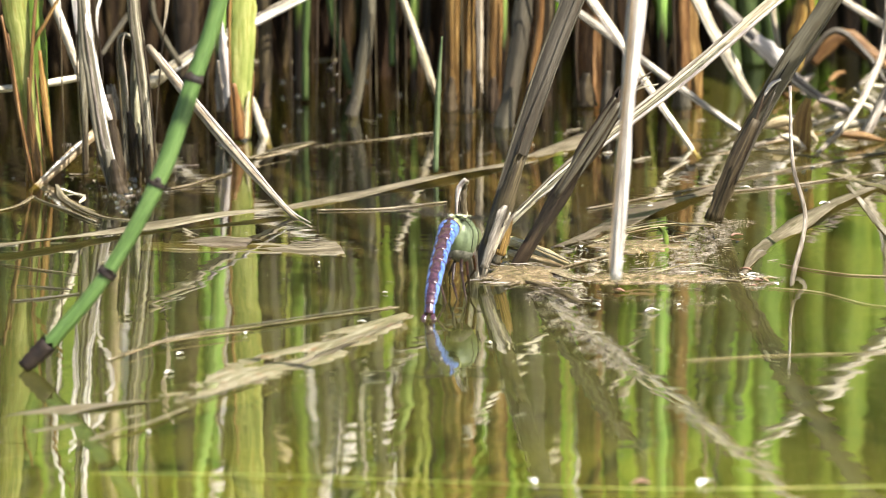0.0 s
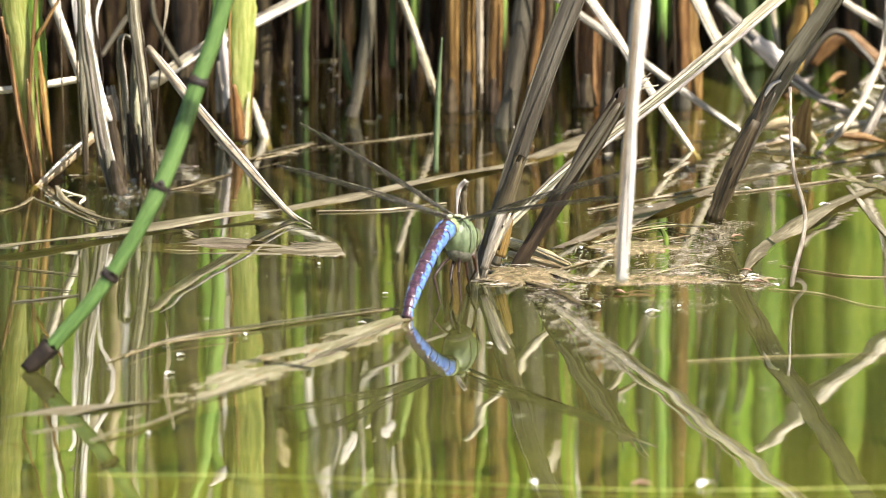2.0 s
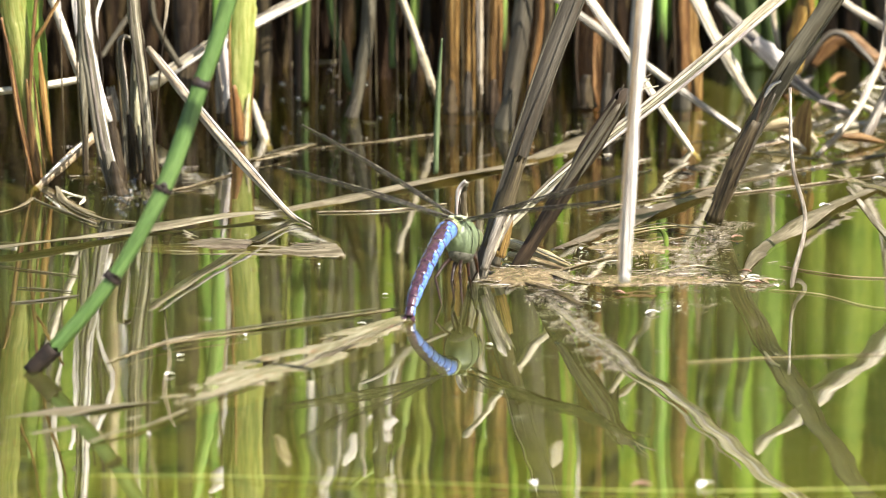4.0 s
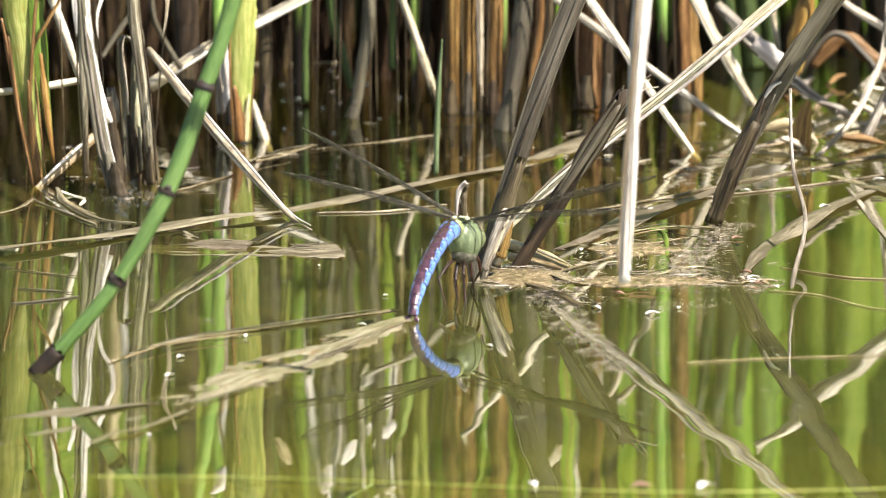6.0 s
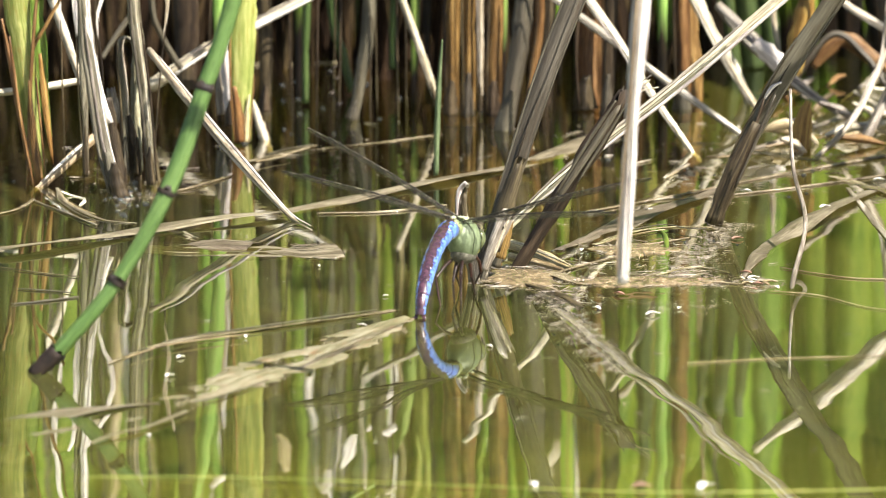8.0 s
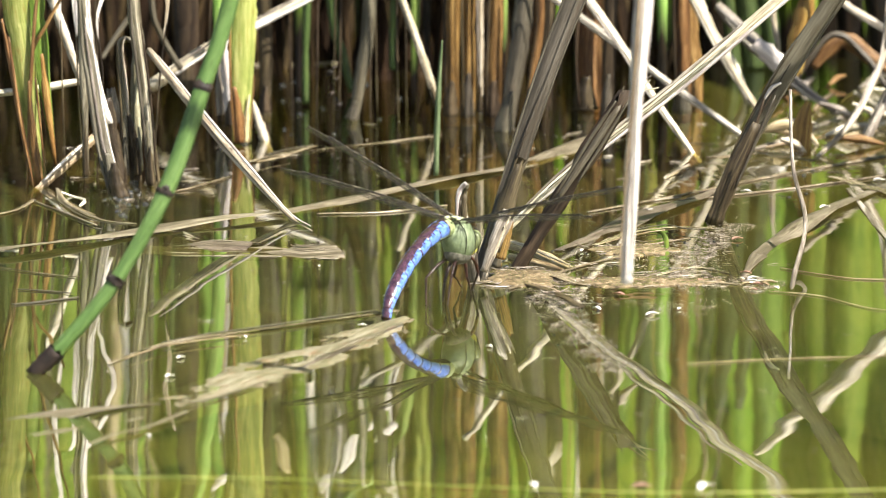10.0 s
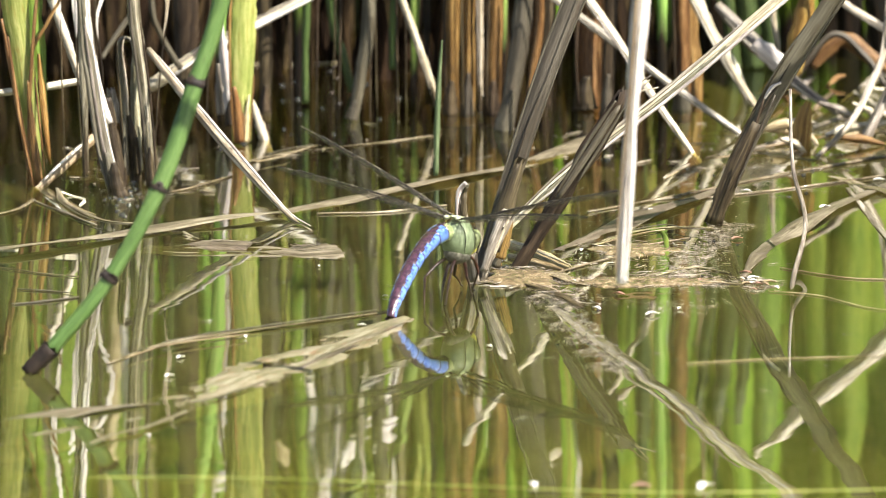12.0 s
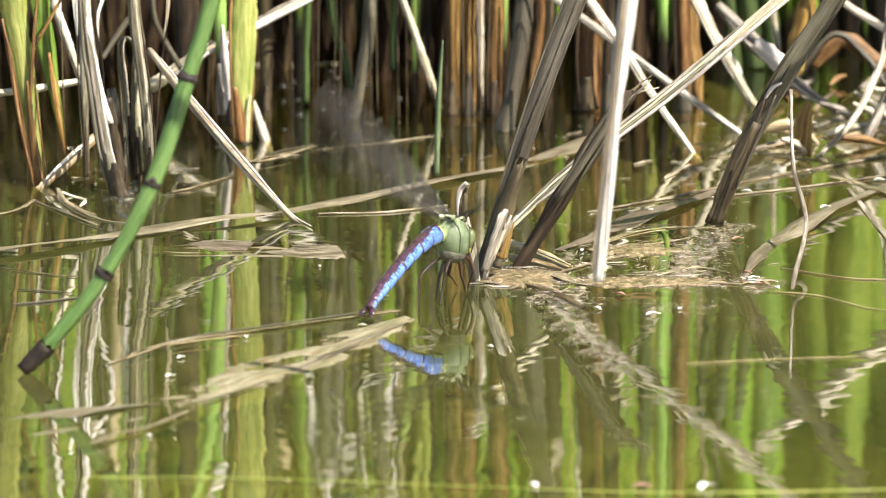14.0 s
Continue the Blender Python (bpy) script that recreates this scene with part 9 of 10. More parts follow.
strand("dry_leaf", "tall brown dry leaf standing on the bank", "leaf", [(0.0538, 0.4641, -0.0011), (0.0524, 0.4641, 0.0570), (0.0505, 0.4669, 0.1104), (0.0452, 0.4753, 0.1881)], (0.0021, 0.0031, 0.0034, 0.0009), UMBER, "leaf", fold=0.25, roll=1, group='dry leaves')
strand("sword_leaf", "tall fresh green sword leaf on the bank", "leaf", [(0.0577, 0.5005, -0.0011), (0.0575, 0.5005, 0.0529), (0.0573, 0.5033, 0.1069), (0.0472, 0.5119, 0.1854)], (0.0019, 0.0027, 0.0030, 0.0008), FRESH, "leaf", fold=0.25, roll=27, group='sword leaves on the bank')
strand("sword_leaf", "tall fresh green sword leaf on the bank", "leaf", [(0.0624, 0.4749, -0.0011), (0.0628, 0.4749, 0.0558), (0.0637, 0.4777, 0.1094), (0.0630, 0.4862, 0.1873)], (0.0036, 0.0052, 0.0057, 0.0015), DEEP, "leaf", fold=0.25, roll=28, group='sword leaves on the bank')
strand("sword_leaf", "tall fresh green sword leaf on the bank", "leaf", [(0.0659, 0.4973, -0.0011), (0.0664, 0.4973, 0.0533), (0.0672, 0.5001, 0.1072), (0.0721, 0.5087, 0.1857)], (0.0029, 0.0042, 0.0046, 0.0012), LIME_B, "leaf", fold=0.25, roll=-3, group='sword leaves on the bank')
strand("sword_leaf", "tall fresh green sword leaf on the bank", "leaf", [(0.0706, 0.5007, -0.0011), (0.0689, 0.5007, 0.0529), (0.0665, 0.5036, 0.1069), (0.0643, 0.5122, 0.1854)], (0.0012, 0.0017, 0.0019, 0.0005), FRESH, "leaf", fold=0.25, roll=29, group='sword leaves on the bank')
strand("dry_leaf", "tall bleached dry leaf standing on the bank", "leaf", [(0.0753, 0.4873, -0.0011), (0.0743, 0.4873, 0.0544), (0.0730, 0.4901, 0.1082), (0.0780, 0.4986, 0.1864)], (0.0010, 0.0014, 0.0015, 0.0004), WHITE_B, "leaf", fold=0.25, roll=19, group='dry leaves')
strand("dry_leaf", "tall bleached dry leaf standing on the bank", "leaf", [(0.0784, 0.4758, -0.0011), (0.0797, 0.4758, 0.0557), (0.0820, 0.4786, 0.1093), (0.0850, 0.4870, 0.1873)], (0.0009, 0.0013, 0.0014, 0.0004), DRY_B, "leaf", fold=0.25, roll=7, group='dry leaves')
strand("dry_leaf", "tall brown dry leaf standing on the bank", "leaf", [(0.0869, 0.5104, -0.0011), (0.0877, 0.5104, 0.0518), (0.0891, 0.5133, 0.1059), (0.0871, 0.5219, 0.1847)], (0.0012, 0.0017, 0.0018, 0.0005), UMBER, "leaf", fold=0.25, roll=-8, group='dry leaves')

# seconds, thorax place, turn from straight away towards the right
PERCH = (
    (0.00, 0.0048, -0.0816, 0.0153, 20),
    (1.50, 0.0045, -0.0816, 0.0155, 24),
    (3.00, 0.0047, -0.0816, 0.0154, 25),
    (5.30, 0.0055, -0.0816, 0.0155, 24),
    (6.50, 0.0058, -0.0816, 0.0155, 24),
    (8.10, 0.0055, -0.0816, 0.0156, 28),
    (9.20, 0.0047, -0.0816, 0.0156, 33),
    (10.30, 0.0040, -0.0816, 0.0157, 36),
    (12.00, 0.0040, -0.0816, 0.0158, 37),
    (12.50, 0.0039, -0.0816, 0.0158, 38),
    (13.00, 0.0032, -0.0816, 0.0159, 38),
    (13.30, 0.0027, -0.0816, 0.0159, 38),
    (13.60, 0.0033, -0.0816, 0.0158, 38),
    (14.00, 0.0024, -0.0816, 0.0160, 37))
# seconds, tip of the abdomen
TIP = (
    (0.00, -0.0036, -0.1261, 0.0015),
    (0.60, -0.0040, -0.1260, 0.0015),
    (0.90, -0.0068, -0.1252, 0.0012),
    (1.20, -0.0083, -0.1243, 0.0000),
    (1.50, -0.0097, -0.1240, 0.0002),
    (2.00, -0.0094, -0.1243, 0.0006),
    (3.00, -0.0095, -0.1244, 0.0010),
    (5.30, -0.0076, -0.1248, 0.0013),
    (6.30, -0.0078, -0.1218, 0.0012),
    (6.80, -0.0062, -0.1208, 0.0012),
    (7.30, -0.0057, -0.1205, 0.0013),
    (7.70, -0.0063, -0.1192, 0.0014),
    (8.00, -0.0060, -0.1195, 0.0013),
    (8.20, -0.0117, -0.1173, 0.0005),
    (9.20, -0.0126, -0.1201, -0.0000),
    (10.30, -0.0154, -0.1192, 0.0002),
    (11.00, -0.0155, -0.1191, 0.0003),
    (11.60, -0.0169, -0.1188, 0.0004),
    (12.00, -0.0136, -0.1207, 0.0006),
    (12.20, -0.0209, -0.1211, 0.0016),
    (12.40, -0.0212, -0.1206, 0.0006),
    (12.60, -0.0225, -0.1202, 0.0015),
    (12.80, -0.0250, -0.1186, 0.0014),
    (13.00, -0.0227, -0.1203, 0.0013),
    (13.30, -0.0213, -0.1215, 0.0014),
    (13.70, -0.0171, -0.1237, 0.0017),
    (14.00, -0.0194, -0.1235, 0.0034))
HORSETAIL = [(-0.1063, -0.2108, 0.0000), (-0.0994, -0.2108, 0.0066), (-0.0849, -0.2090, 0.0238), (-0.0719, -0.2063, 0.0467), (-0.0623, -0.2026, 0.0731), (-0.0550, -0.1999, 0.0956), (-0.0409, -0.1953, 0.1544), (-0.0322, -0.1916, 0.2089)]
HANG_POINTS = [(0.0557, -0.2799, 0.1912), (0.0522, -0.2799, 0.1464), (0.0490, -0.2799, 0.1042), (0.0469, -0.2799, 0.0760), (0.0453, -0.2799, 0.0477), (0.0447, -0.2799, 0.0335)]


# ---- horsetail ----
def horsetail():
    """A green jointed stalk with black sheaths at its nodes; it stands in its own space, foot at the origin."""
    pts = HORSETAIL
    foot = Vector(pts[0])
    ob = thing("horsetail", "green jointed horsetail stalk with black nodes, leaning", "horsetail", Matrix.Translation(foot))
    line = [Vector(p) - foot for p in spline(pts, 60)]
    v, f, uv = loft(line, (0.0034, 0.0042, 0.0045, 0.0044, 0.0040), "stem", seed=77, sides=14)
    part("stalk", mesh_of("stalk", v, f, uv, [STALK]), ob)
    marks = [(pts[0], pts[1])] + [(Vector(pts[k]) * 0.97 + Vector(pts[k - 1]) * 0.03, Vector(pts[k]) * 0.97 + Vector(pts[k + 1]) * 0.03) for k in (2, 3, 4)]
    for i, (a, b) in enumerate(marks):
        a, b = Vector(a) - foot, Vector(b) - foot
        v, f, uv = loft(spline([a, a * 0.5 + b * 0.5, b], 8), (0.0047, 0.0049, 0.0046) if i else (0.0036, 0.0045, 0.0048), "stem", seed=80 + i, sides=14, ragged=0.25)
        part("node_sheath", mesh_of("node_sheath", v, f, uv, [NODE]), ob, "black toothed sheath")
    return ob


HORSETAIL_OB = horsetail()

# ---- hanging reed ----
def hanging_reed():
    """A snapped reed: its stalk stands outside the view and arches over, the bleached leaf hangs from the bend."""
    bend = Vector(HANG_POINTS[0])
    foot = Vector((bend.x - 0.24, bend.y - 0.03, -0.01))
    ob = thing("hanging_reed", "snapped reed with a white bleached leaf hanging over water", "reed", Matrix.Translation(foot))
    arch = [Vector((0, 0, 0)), Vector((0.01, 0.01, bend.z * 0.6)), Vector((0.08, 0.02, bend.z * 1.12)), Vector((0.17, 0.03, bend.z * 1.16)), bend - foot]
    v, f, uv = loft(spline(arch, 40), (0.006, 0.0055, 0.005, 0.0045), "stem", seed=71)
    part("stalk", mesh_of("stalk", v, f, uv, [TAN]), ob, "tan bent stalk")
    line = [p - bend for p in spline(HANG_POINTS, 30)]
    v, f, uv = loft(line, (0.0043, 0.0047, 0.0048, 0.0046, 0.0036, 0.0030), "leaf", fold=0.4, roll=-16, seed=72)
    leaf = part("hanging_leaf", mesh_of("hanging_leaf", v, f, uv, [WHITE]), ob, "white bleached hanging leaf", Matrix.Translation(bend - foot))
    # Tan left and white right strips put light across the leaf into colour.
    for shift, wide, material in ((-0.0016, 0.0008, TAN), (0.0013, 0.0009, WHITE), (-0.0002, 0.0004, PALE)):
        v, f, uv = loft([q + Vector((shift * (0.75 + 0.25 * math.sin(i * 0.3)), -0.0010, 0)) for i, q in enumerate(line[:-1])], (wide, wide, wide * 0.6), "leaf", seed=73)
        part("dry_strip", mesh_of("dry_strip", v, f, uv, [material]), leaf)
    return ob, leaf


REED_BENT, HANGING = hanging_reed()


# ---- scum, chaff, bubbles ----
def chaff(name, label, spots, seed, size=(0.0002, 0.0008), material=None):
    """Countless floating bits round a few centres (x, y, half width, half depth, count)."""
    rng = random.Random(seed)
    verts, faces, uvs = [], [], []
    for cx, cy, rx, ry, count in spots:
        for _ in range(count):
            r, a = math.sqrt(rng.random()), rng.uniform(0, 6.283)
            k = 1 + 0.35 * math.sin(a * 3 + cx * 90)
            x, y = cx + rx * r * k * math.cos(a), cy + ry * r * k * math.sin(a)
            s = rng.uniform(*size)
            length = s * rng.choice((1, 1, 1.5, 4, 9))
            th = rng.uniform(0, 3.1416)
            dx, dy = math.cos(th), math.sin(th)
            w, h = s * rng.uniform(0.2, 0.45), s * rng.uniform(0.12, 0.4)
            tilt = rng.uniform(-0.08, 0.08) * length
            b = len(verts)
            for u, ww in ((-0.5, 0.5), (0.1, 1.0), (0.5, 0.4)):
                for q, z in ((-1, 0.0), (0, h), (1, 0.0)):
                    verts.append((x + dx * u * length - dy * q * w * ww, y + dy * u * length + dx * q * w * ww, 0.0002 + z * ww + max(0, tilt * u)))
                    uvs.append((q * w, u * length))
            for i in (0, 3):
                faces += [(b + i, b + i + 1, b + i + 4, b + i + 3), (b + i + 1, b + i + 2, b + i + 5, b + i + 4), (b + i + 2, b + i, b + i + 3, b + i + 5)]
    ob = new(name, mesh_of(name, verts, faces, uvs, [material or CHAFF], smooth=False))
    return tagged(ob, label, "floating debris", kind="stuff")


def scum(label, x, y, rx, ry, seed, material, thick=0.0007):
    """An irregular low raft of algae and soaked fibres."""
    rng = random.Random(seed)
    rings, spokes = 9, 44
    verts, faces = [(0, 0, thick)], []
    for k in range(1, rings + 1):
        u = k / rings
        for s in range(spokes):
            a = 2 * math.pi * s / spokes
            e = 1 + 0.55 * noise.noise(Vector((math.cos(a) * 1.6 + seed, math.sin(a) * 1.6, 0))) + 0.5 * noise.noise(Vector((math.cos(a) * 6 + seed, math.sin(a) * 5, 3)))
            px, py = rx * u * e * math.cos(a), ry * u * e * math.sin(a)
            z = thick * (1 - u ** 3) * (0.9 + 0.9 * noise.noise(Vector((px * 500, py * 160, seed)))) - (0.0004 if k == rings else 0)
            verts.append((px, py, z))
    for s in range(spokes):
        faces.append((0, 1 + s, 1 + (s + 1) % spokes))
    for k in range(rings - 1):
        for s in range(spokes):
            a, b = 1 + k * spokes + s, 1 + k * spokes + (s + 1) % spokes
            faces.append((a, a + spokes, b + spokes, b))
    ob = new("algae_raft", mesh_of("algae_raft", verts, faces, None, [material]))
    ob.location = (x, y, 0.0002)
    return tagged(ob, label, "algae")


def bubble(x, y, r, z=0.0):
    ob = new("bubble", ball("bubble", (r, r, r * 0.8), BUBBLE, 14, 10))
    ob.location = (x, y, z)
    return tagged(ob, "small clear air bubble on the water", "bubble", "bubbles on the water")


def scrap(name, label, x, y, size, turn, material, seed):
    """A small curled petal or bud scale lying on the water."""
    line = [Vector((-size / 2, 0, 0)), Vector((-size * 0.1, size * 0.08, size * 0.12)), Vector((size / 2, 0, size * 0.05))]
    v, f, uv = loft(spline(line, 8), (size * 0.2, size * 0.55, size * 0.15), "leaf", flat=True, fold=0.25, sides=8, seed=seed)
    ob = new(name, mesh_of(name, v, f, uv, [material]))
    ob.matrix_basis = pose(x, y, 0.0004, 0, 0, turn)
    return tagged(ob, label, "petal", "petals and bud scales afloat")


chaff("leaf_crumbs", "pale crumbs of rotting leaf on a soaked blade", [(-0.0644, -0.2599, 0.0054, 0.0107, 90), (-0.0584, -0.2450, 0.0054, 0.0108, 90), (-0.0522, -0.2300, 0.0054, 0.0109, 90), (-0.0460, -0.2148, 0.0055, 0.0111, 90), (-0.0398, -0.1994, 0.0055, 0.0112, 90), (-0.0334, -0.1839, 0.0055, 0.0113, 90), (-0.0270, -0.1682, 0.0056, 0.0114, 90), (-0.0205, -0.1523, 0.0056, 0.0116, 90), (-0.0140, -0.1362, 0.0056, 0.0117, 90)], 14, (0.0001, 0.0004), PALE)
chaff("floating_chaff", "pale chaff and seed fluff drifting on the water", [(0.0252, -0.0576, 0.0061, 0.0146, 420), (0.0284, -0.0823, 0.0060, 0.0144, 420), (0.0315, -0.1066, 0.0060, 0.0141, 420), (0.0346, -0.1305, 0.0059, 0.0139, 420), (0.0376, -0.1540, 0.0059, 0.0137, 420), (0.0406, -0.1771, 0.0058, 0.0135, 420), (0.0435, -0.1999, 0.0058, 0.0132, 420), (0.0622, -0.0455, 0.0055, 0.0132, 400), (0.0655, -0.0285, 0.0055, 0.0134, 400), (0.0689, -0.0113, 0.0056, 0.0136, 400), (0.0722, 0.0061, 0.0056, 0.0137, 400), (0.0757, 0.0237, 0.0056, 0.0139, 400), (0.0791, 0.0415, 0.0057, 0.0140, 400), (0.0677, -0.0301, 0.0092, 0.0204, 420), (0.0602, -0.0606, 0.0228, 0.0140, 700), (0.0268, -0.0505, 0.0137, 0.0161, 450), (0.0852, -0.0606, 0.0055, 0.0140, 500), (0.0624, -0.1004, 0.0135, 0.0137, 300)], 11, (0.0001, 0.00034))
chaff("scattered_chaff", "scattered tiny bits drifting on the water", [(0.0493, 0.0222, 0.0468, 0.0727, 300), (-0.0417, -0.1581, 0.0735, 0.1934, 150), (0.0592, -0.2493, 0.0541, 0.1345, 120), (-0.0666, -0.0301, 0.0507, 0.0898, 120), (-0.0137, 0.1555, 0.1141, 0.0901, 240), (0.1004, 0.1555, 0.0326, 0.0681, 240), (-0.0888, 0.1041, 0.0096, 0.0333, 160)], 12, (0.00015, 0.00045))
chaff("matted_fibres", "matted wet fibres afloat round the reed feet", [(0.0223, -0.0485, 0.0137, 0.0162, 150), (0.0557, -0.0556, 0.0213, 0.0101, 130), (0.0521, 0.0010, 0.0155, 0.0167, 90), (0.0326, -0.0807, 0.0091, 0.0256, 110), (0.0424, -0.0301, 0.0184, 0.0204, 90)], 17, (0.0005, 0.0010))
chaff("bank_litter", "broken straw and litter floating along the bank", [(0.1026, 0.2266, 0.0317, 0.0536, 130), (-0.0007, 0.2266, 0.1166, 0.0477, 24), (0.0599, 0.1671, 0.0654, 0.0346, 40), (-0.0945, 0.1325, 0.0291, 0.0339, 50)], 13, (0.0004, 0.0012))
scum("tan raft of soaked leaf and algae at a reed's foot", 0.0215, -0.0505, 0.0130, 0.0161, 3, ALGAE, 0.0012)
scum("brown raft of algae threads afloat", 0.0557, -0.0576, 0.0198, 0.0081, 9, ALGAE, 0.0007)
scum("brown raft of algae threads afloat", 0.0521, 0.0010, 0.0109, 0.0105, 15, ALGAE, 0.0007)
bubble(-0.0135, 0.3111, 0.0012)
bubble(-0.0535, 0.3034, 0.0012)
bubble(-0.0584, 0.2121, 0.0011)
bubble(-0.0453, 0.3498, 0.0009)
bubble(0.0170, -0.0301, 0.0011)
bubble(-0.0915, 0.0963, 0.0011)
bubble(-0.0897, 0.1008, 0.0008)
bubble(-0.0921, 0.0852, 0.0008)
bubble(-0.0900, 0.0675, 0.0011)
bubble(-0.0887, 0.0874, 0.0008)
bubble(-0.0865, 0.1075, 0.0008)
bubble(-0.1175, 0.1347, 0.0008)
bubble(-0.0902, 0.0919, 0.0007)
bubble(-0.0914, 0.0752, 0.0008)
bubble(-0.0890, 0.0643, 0.0008)
bubble(-0.0885, 0.1041, 0.0007)
bubble(-0.0916, 0.1098, 0.0008)
bubble(-0.0931, 0.1019, 0.0007)
bubble(-0.0430, 0.2757, 0.0011)
bubble(-0.0648, 0.2001, 0.0009)
bubble(-0.0235, 0.3420, 0.0012)
bubble(-0.0324, 0.2326, 0.0009)
bubble(0.0191, 0.0490, 0.0007)
bubble(-0.0886, 0.1302, 0.0015)
bubble(-0.0851, 0.1555, 0.0011)
bubble(0.0422, 0.0082, 0.0005)
bubble(0.0334, -0.0363, 0.0005)
bubble(0.0305, -0.0318, 0.0003)
bubble(0.0533, -0.0268, 0.0004)
bubble(0.0137, -0.0431, 0.0007)
bubble(0.0430, -0.0055, 0.0005)
bubble(0.0322, -0.0179, 0.0005)
bubble(0.0313, -0.0648, 0.0003)
bubble(0.0257, 0.0081, 0.0004)
bubble(0.0521, -0.0033, 0.0003)
bubble(0.0345, -0.0257, 0.0005)
bubble(0.0250, -0.0342, 0.0004)
bubble(0.0394, -0.0051, 0.0004)
bubble(0.0300, -0.0006, 0.0006)
bubble(0.0356, -0.0501, 0.0006)
bubble(0.0183, -0.0257, 0.0004)
bubble(0.0808, -0.0104, 0.0003)
bubble(0.0747, 0.0175, 0.0006)
bubble(0.0615, -0.0329, 0.0005)
bubble(0.0701, -0.0461, 0.0005)
bubble(0.0682, 0.0233, 0.0004)
bubble(0.0685, 0.0057, 0.0005)
bubble(0.0666, 0.0156, 0.0005)
bubble(0.0721, -0.0336, 0.0005)
bubble(0.0632, -0.0331, 0.0005)
bubble(0.0810, 0.0108, 0.0005)
bubble(-0.0891, 0.1134, 0.0009)
bubble(-0.0878, 0.1182, 0.0008)
bubble(-0.0958, 0.0980, 0.0007)
bubble(-0.0898, 0.1013, 0.0008)
bubble(-0.0945, 0.1244, 0.0011)
bubble(-0.0918, 0.0746, 0.0006)
bubble(-0.0888, 0.1131, 0.0007)
bubble(-0.0840, 0.0890, 0.0010)
bubble(-0.0862, 0.0845, 0.0007)
bubble(-0.0944, 0.1007, 0.0006)
bubble(0.0409, -0.1074, 0.0004)
bubble(0.0370, -0.1275, 0.0003)
bubble(0.0298, -0.1650, 0.0005)
bubble(0.0285, -0.1306, 0.0004)
bubble(0.0411, -0.1048, 0.0005)
bubble(0.0289, -0.1485, 0.0004)
bubble(0.0266, -0.1263, 0.0004)
bubble(0.0388, -0.1270, 0.0003)
bubble(0.0374, -0.1476, 0.0003)
bubble(0.0379, -0.1627, 0.0005)
bubble(-0.0471, 0.2431, 0.0008)
bubble(-0.0491, 0.3409, 0.0011)
bubble(-0.0535, 0.2357, 0.0008)
bubble(-0.0325, 0.3120, 0.0010)
bubble(-0.0611, 0.2815, 0.0009)
bubble(-0.0450, 0.2319, 0.0006)
bubble(-0.0189, 0.2650, 0.0008)
bubble(-0.0362, 0.2887, 0.0009)
bubble(-0.0589, 0.2761, 0.0010)
bubble(-0.0582, 0.2882, 0.0008)
bubble(-0.0485, 0.3044, 0.0009)
bubble(-0.0439, 0.3087, 0.0011)
bubble(0.0936, 0.2285, 0.0006)
bubble(0.0779, 0.1466, 0.0005)
bubble(0.1066, 0.1553, 0.0008)
bubble(0.1032, 0.1101, 0.0006)
bubble(0.1037, 0.1467, 0.0008)
bubble(0.0705, 0.1595, 0.0007)
bubble(0.0878, 0.1115, 0.0009)
bubble(0.0981, 0.1030, 0.0006)
bubble(0.0158, -0.0309, 0.0006)
bubble(0.0167, -0.0133, 0.0007)
bubble(0.0160, -0.0188, 0.0007)
bubble(0.0140, -0.0275, 0.0010)
bubble(0.0163, -0.0116, 0.0008)
bubble(0.0161, -0.0153, 0.0009)
scrap("petal", "small white petal floating on the water", -0.0154, -0.0836, 0.0015, 0, PETAL, 0)
scrap("petal", "small white petal floating on the water", -0.0675, -0.1879, 0.0026, 47, PETAL, 1)
scrap("petal", "small white petal floating on the water", -0.0514, -0.1534, 0.0026, 94, PETAL, 2)
scrap("petal", "small white petal floating on the water", 0.0120, -0.1693, 0.0020, 141, PETAL, 3)
scrap("bud_scale", "small pink bud scale floating on water", 0.0475, -0.3854, 0.0049, 8, PINK, 4)
scrap("petal", "small white petal floating on the water", 0.0631, -0.3854, 0.0060, 55, PETAL, 5)
scrap("petal", "small white petal floating on the water", 0.0218, -0.3822, 0.0041, 102, PETAL, 6)
scrap("bud_scale", "small pink bud scale floating on water", 0.0469, -0.0807, 0.0036, 149, PINK, 7)
scrap("petal", "small white petal floating on the water", 0.0553, -0.1160, 0.0039, 16, PETAL, 8)
scrap("petal", "small white petal floating on the water", 0.0626, -0.1053, 0.0018, 63, PETAL, 9)
scrap("petal", "small white petal floating on the water", 0.0895, -0.0687, 0.0024, 110, PETAL, 10)
scrap("bud_scale", "small pink bud scale floating on water", 0.0819, -0.0424, 0.0034, 157, PINK, 11)
scrap("bud_scale", "small pink bud scale floating on water", 0.0813, 0.0201, 0.0034, 24, PINK, 12)
scrap("bud_scale", "small pink bud scale floating on water", 0.0694, -0.0556, 0.0024, 71, PINK, 13)
scrap("petal", "small white petal floating on the water", 0.0581, 0.0741, 0.0035, 118, PETAL, 14)
scrap("petal", "small white petal floating on the water", 0.0862, 0.1120, 0.0032, 165, PETAL, 15)
scrap("petal", "small white petal floating on the water", 0.1076, 0.0808, 0.0035, 32, PETAL, 16)
scrap("petal", "small white petal floating on the water", 0.0381, -0.0010, 0.0022, 79, PETAL, 17)
scrap("petal", "small white petal floating on the water", -0.0727, -0.3098, 0.0019, 126, PETAL, 18)
scrap("petal", "small white petal floating on the water", -0.0213, -0.1343, 0.0024, 173, PETAL, 19)
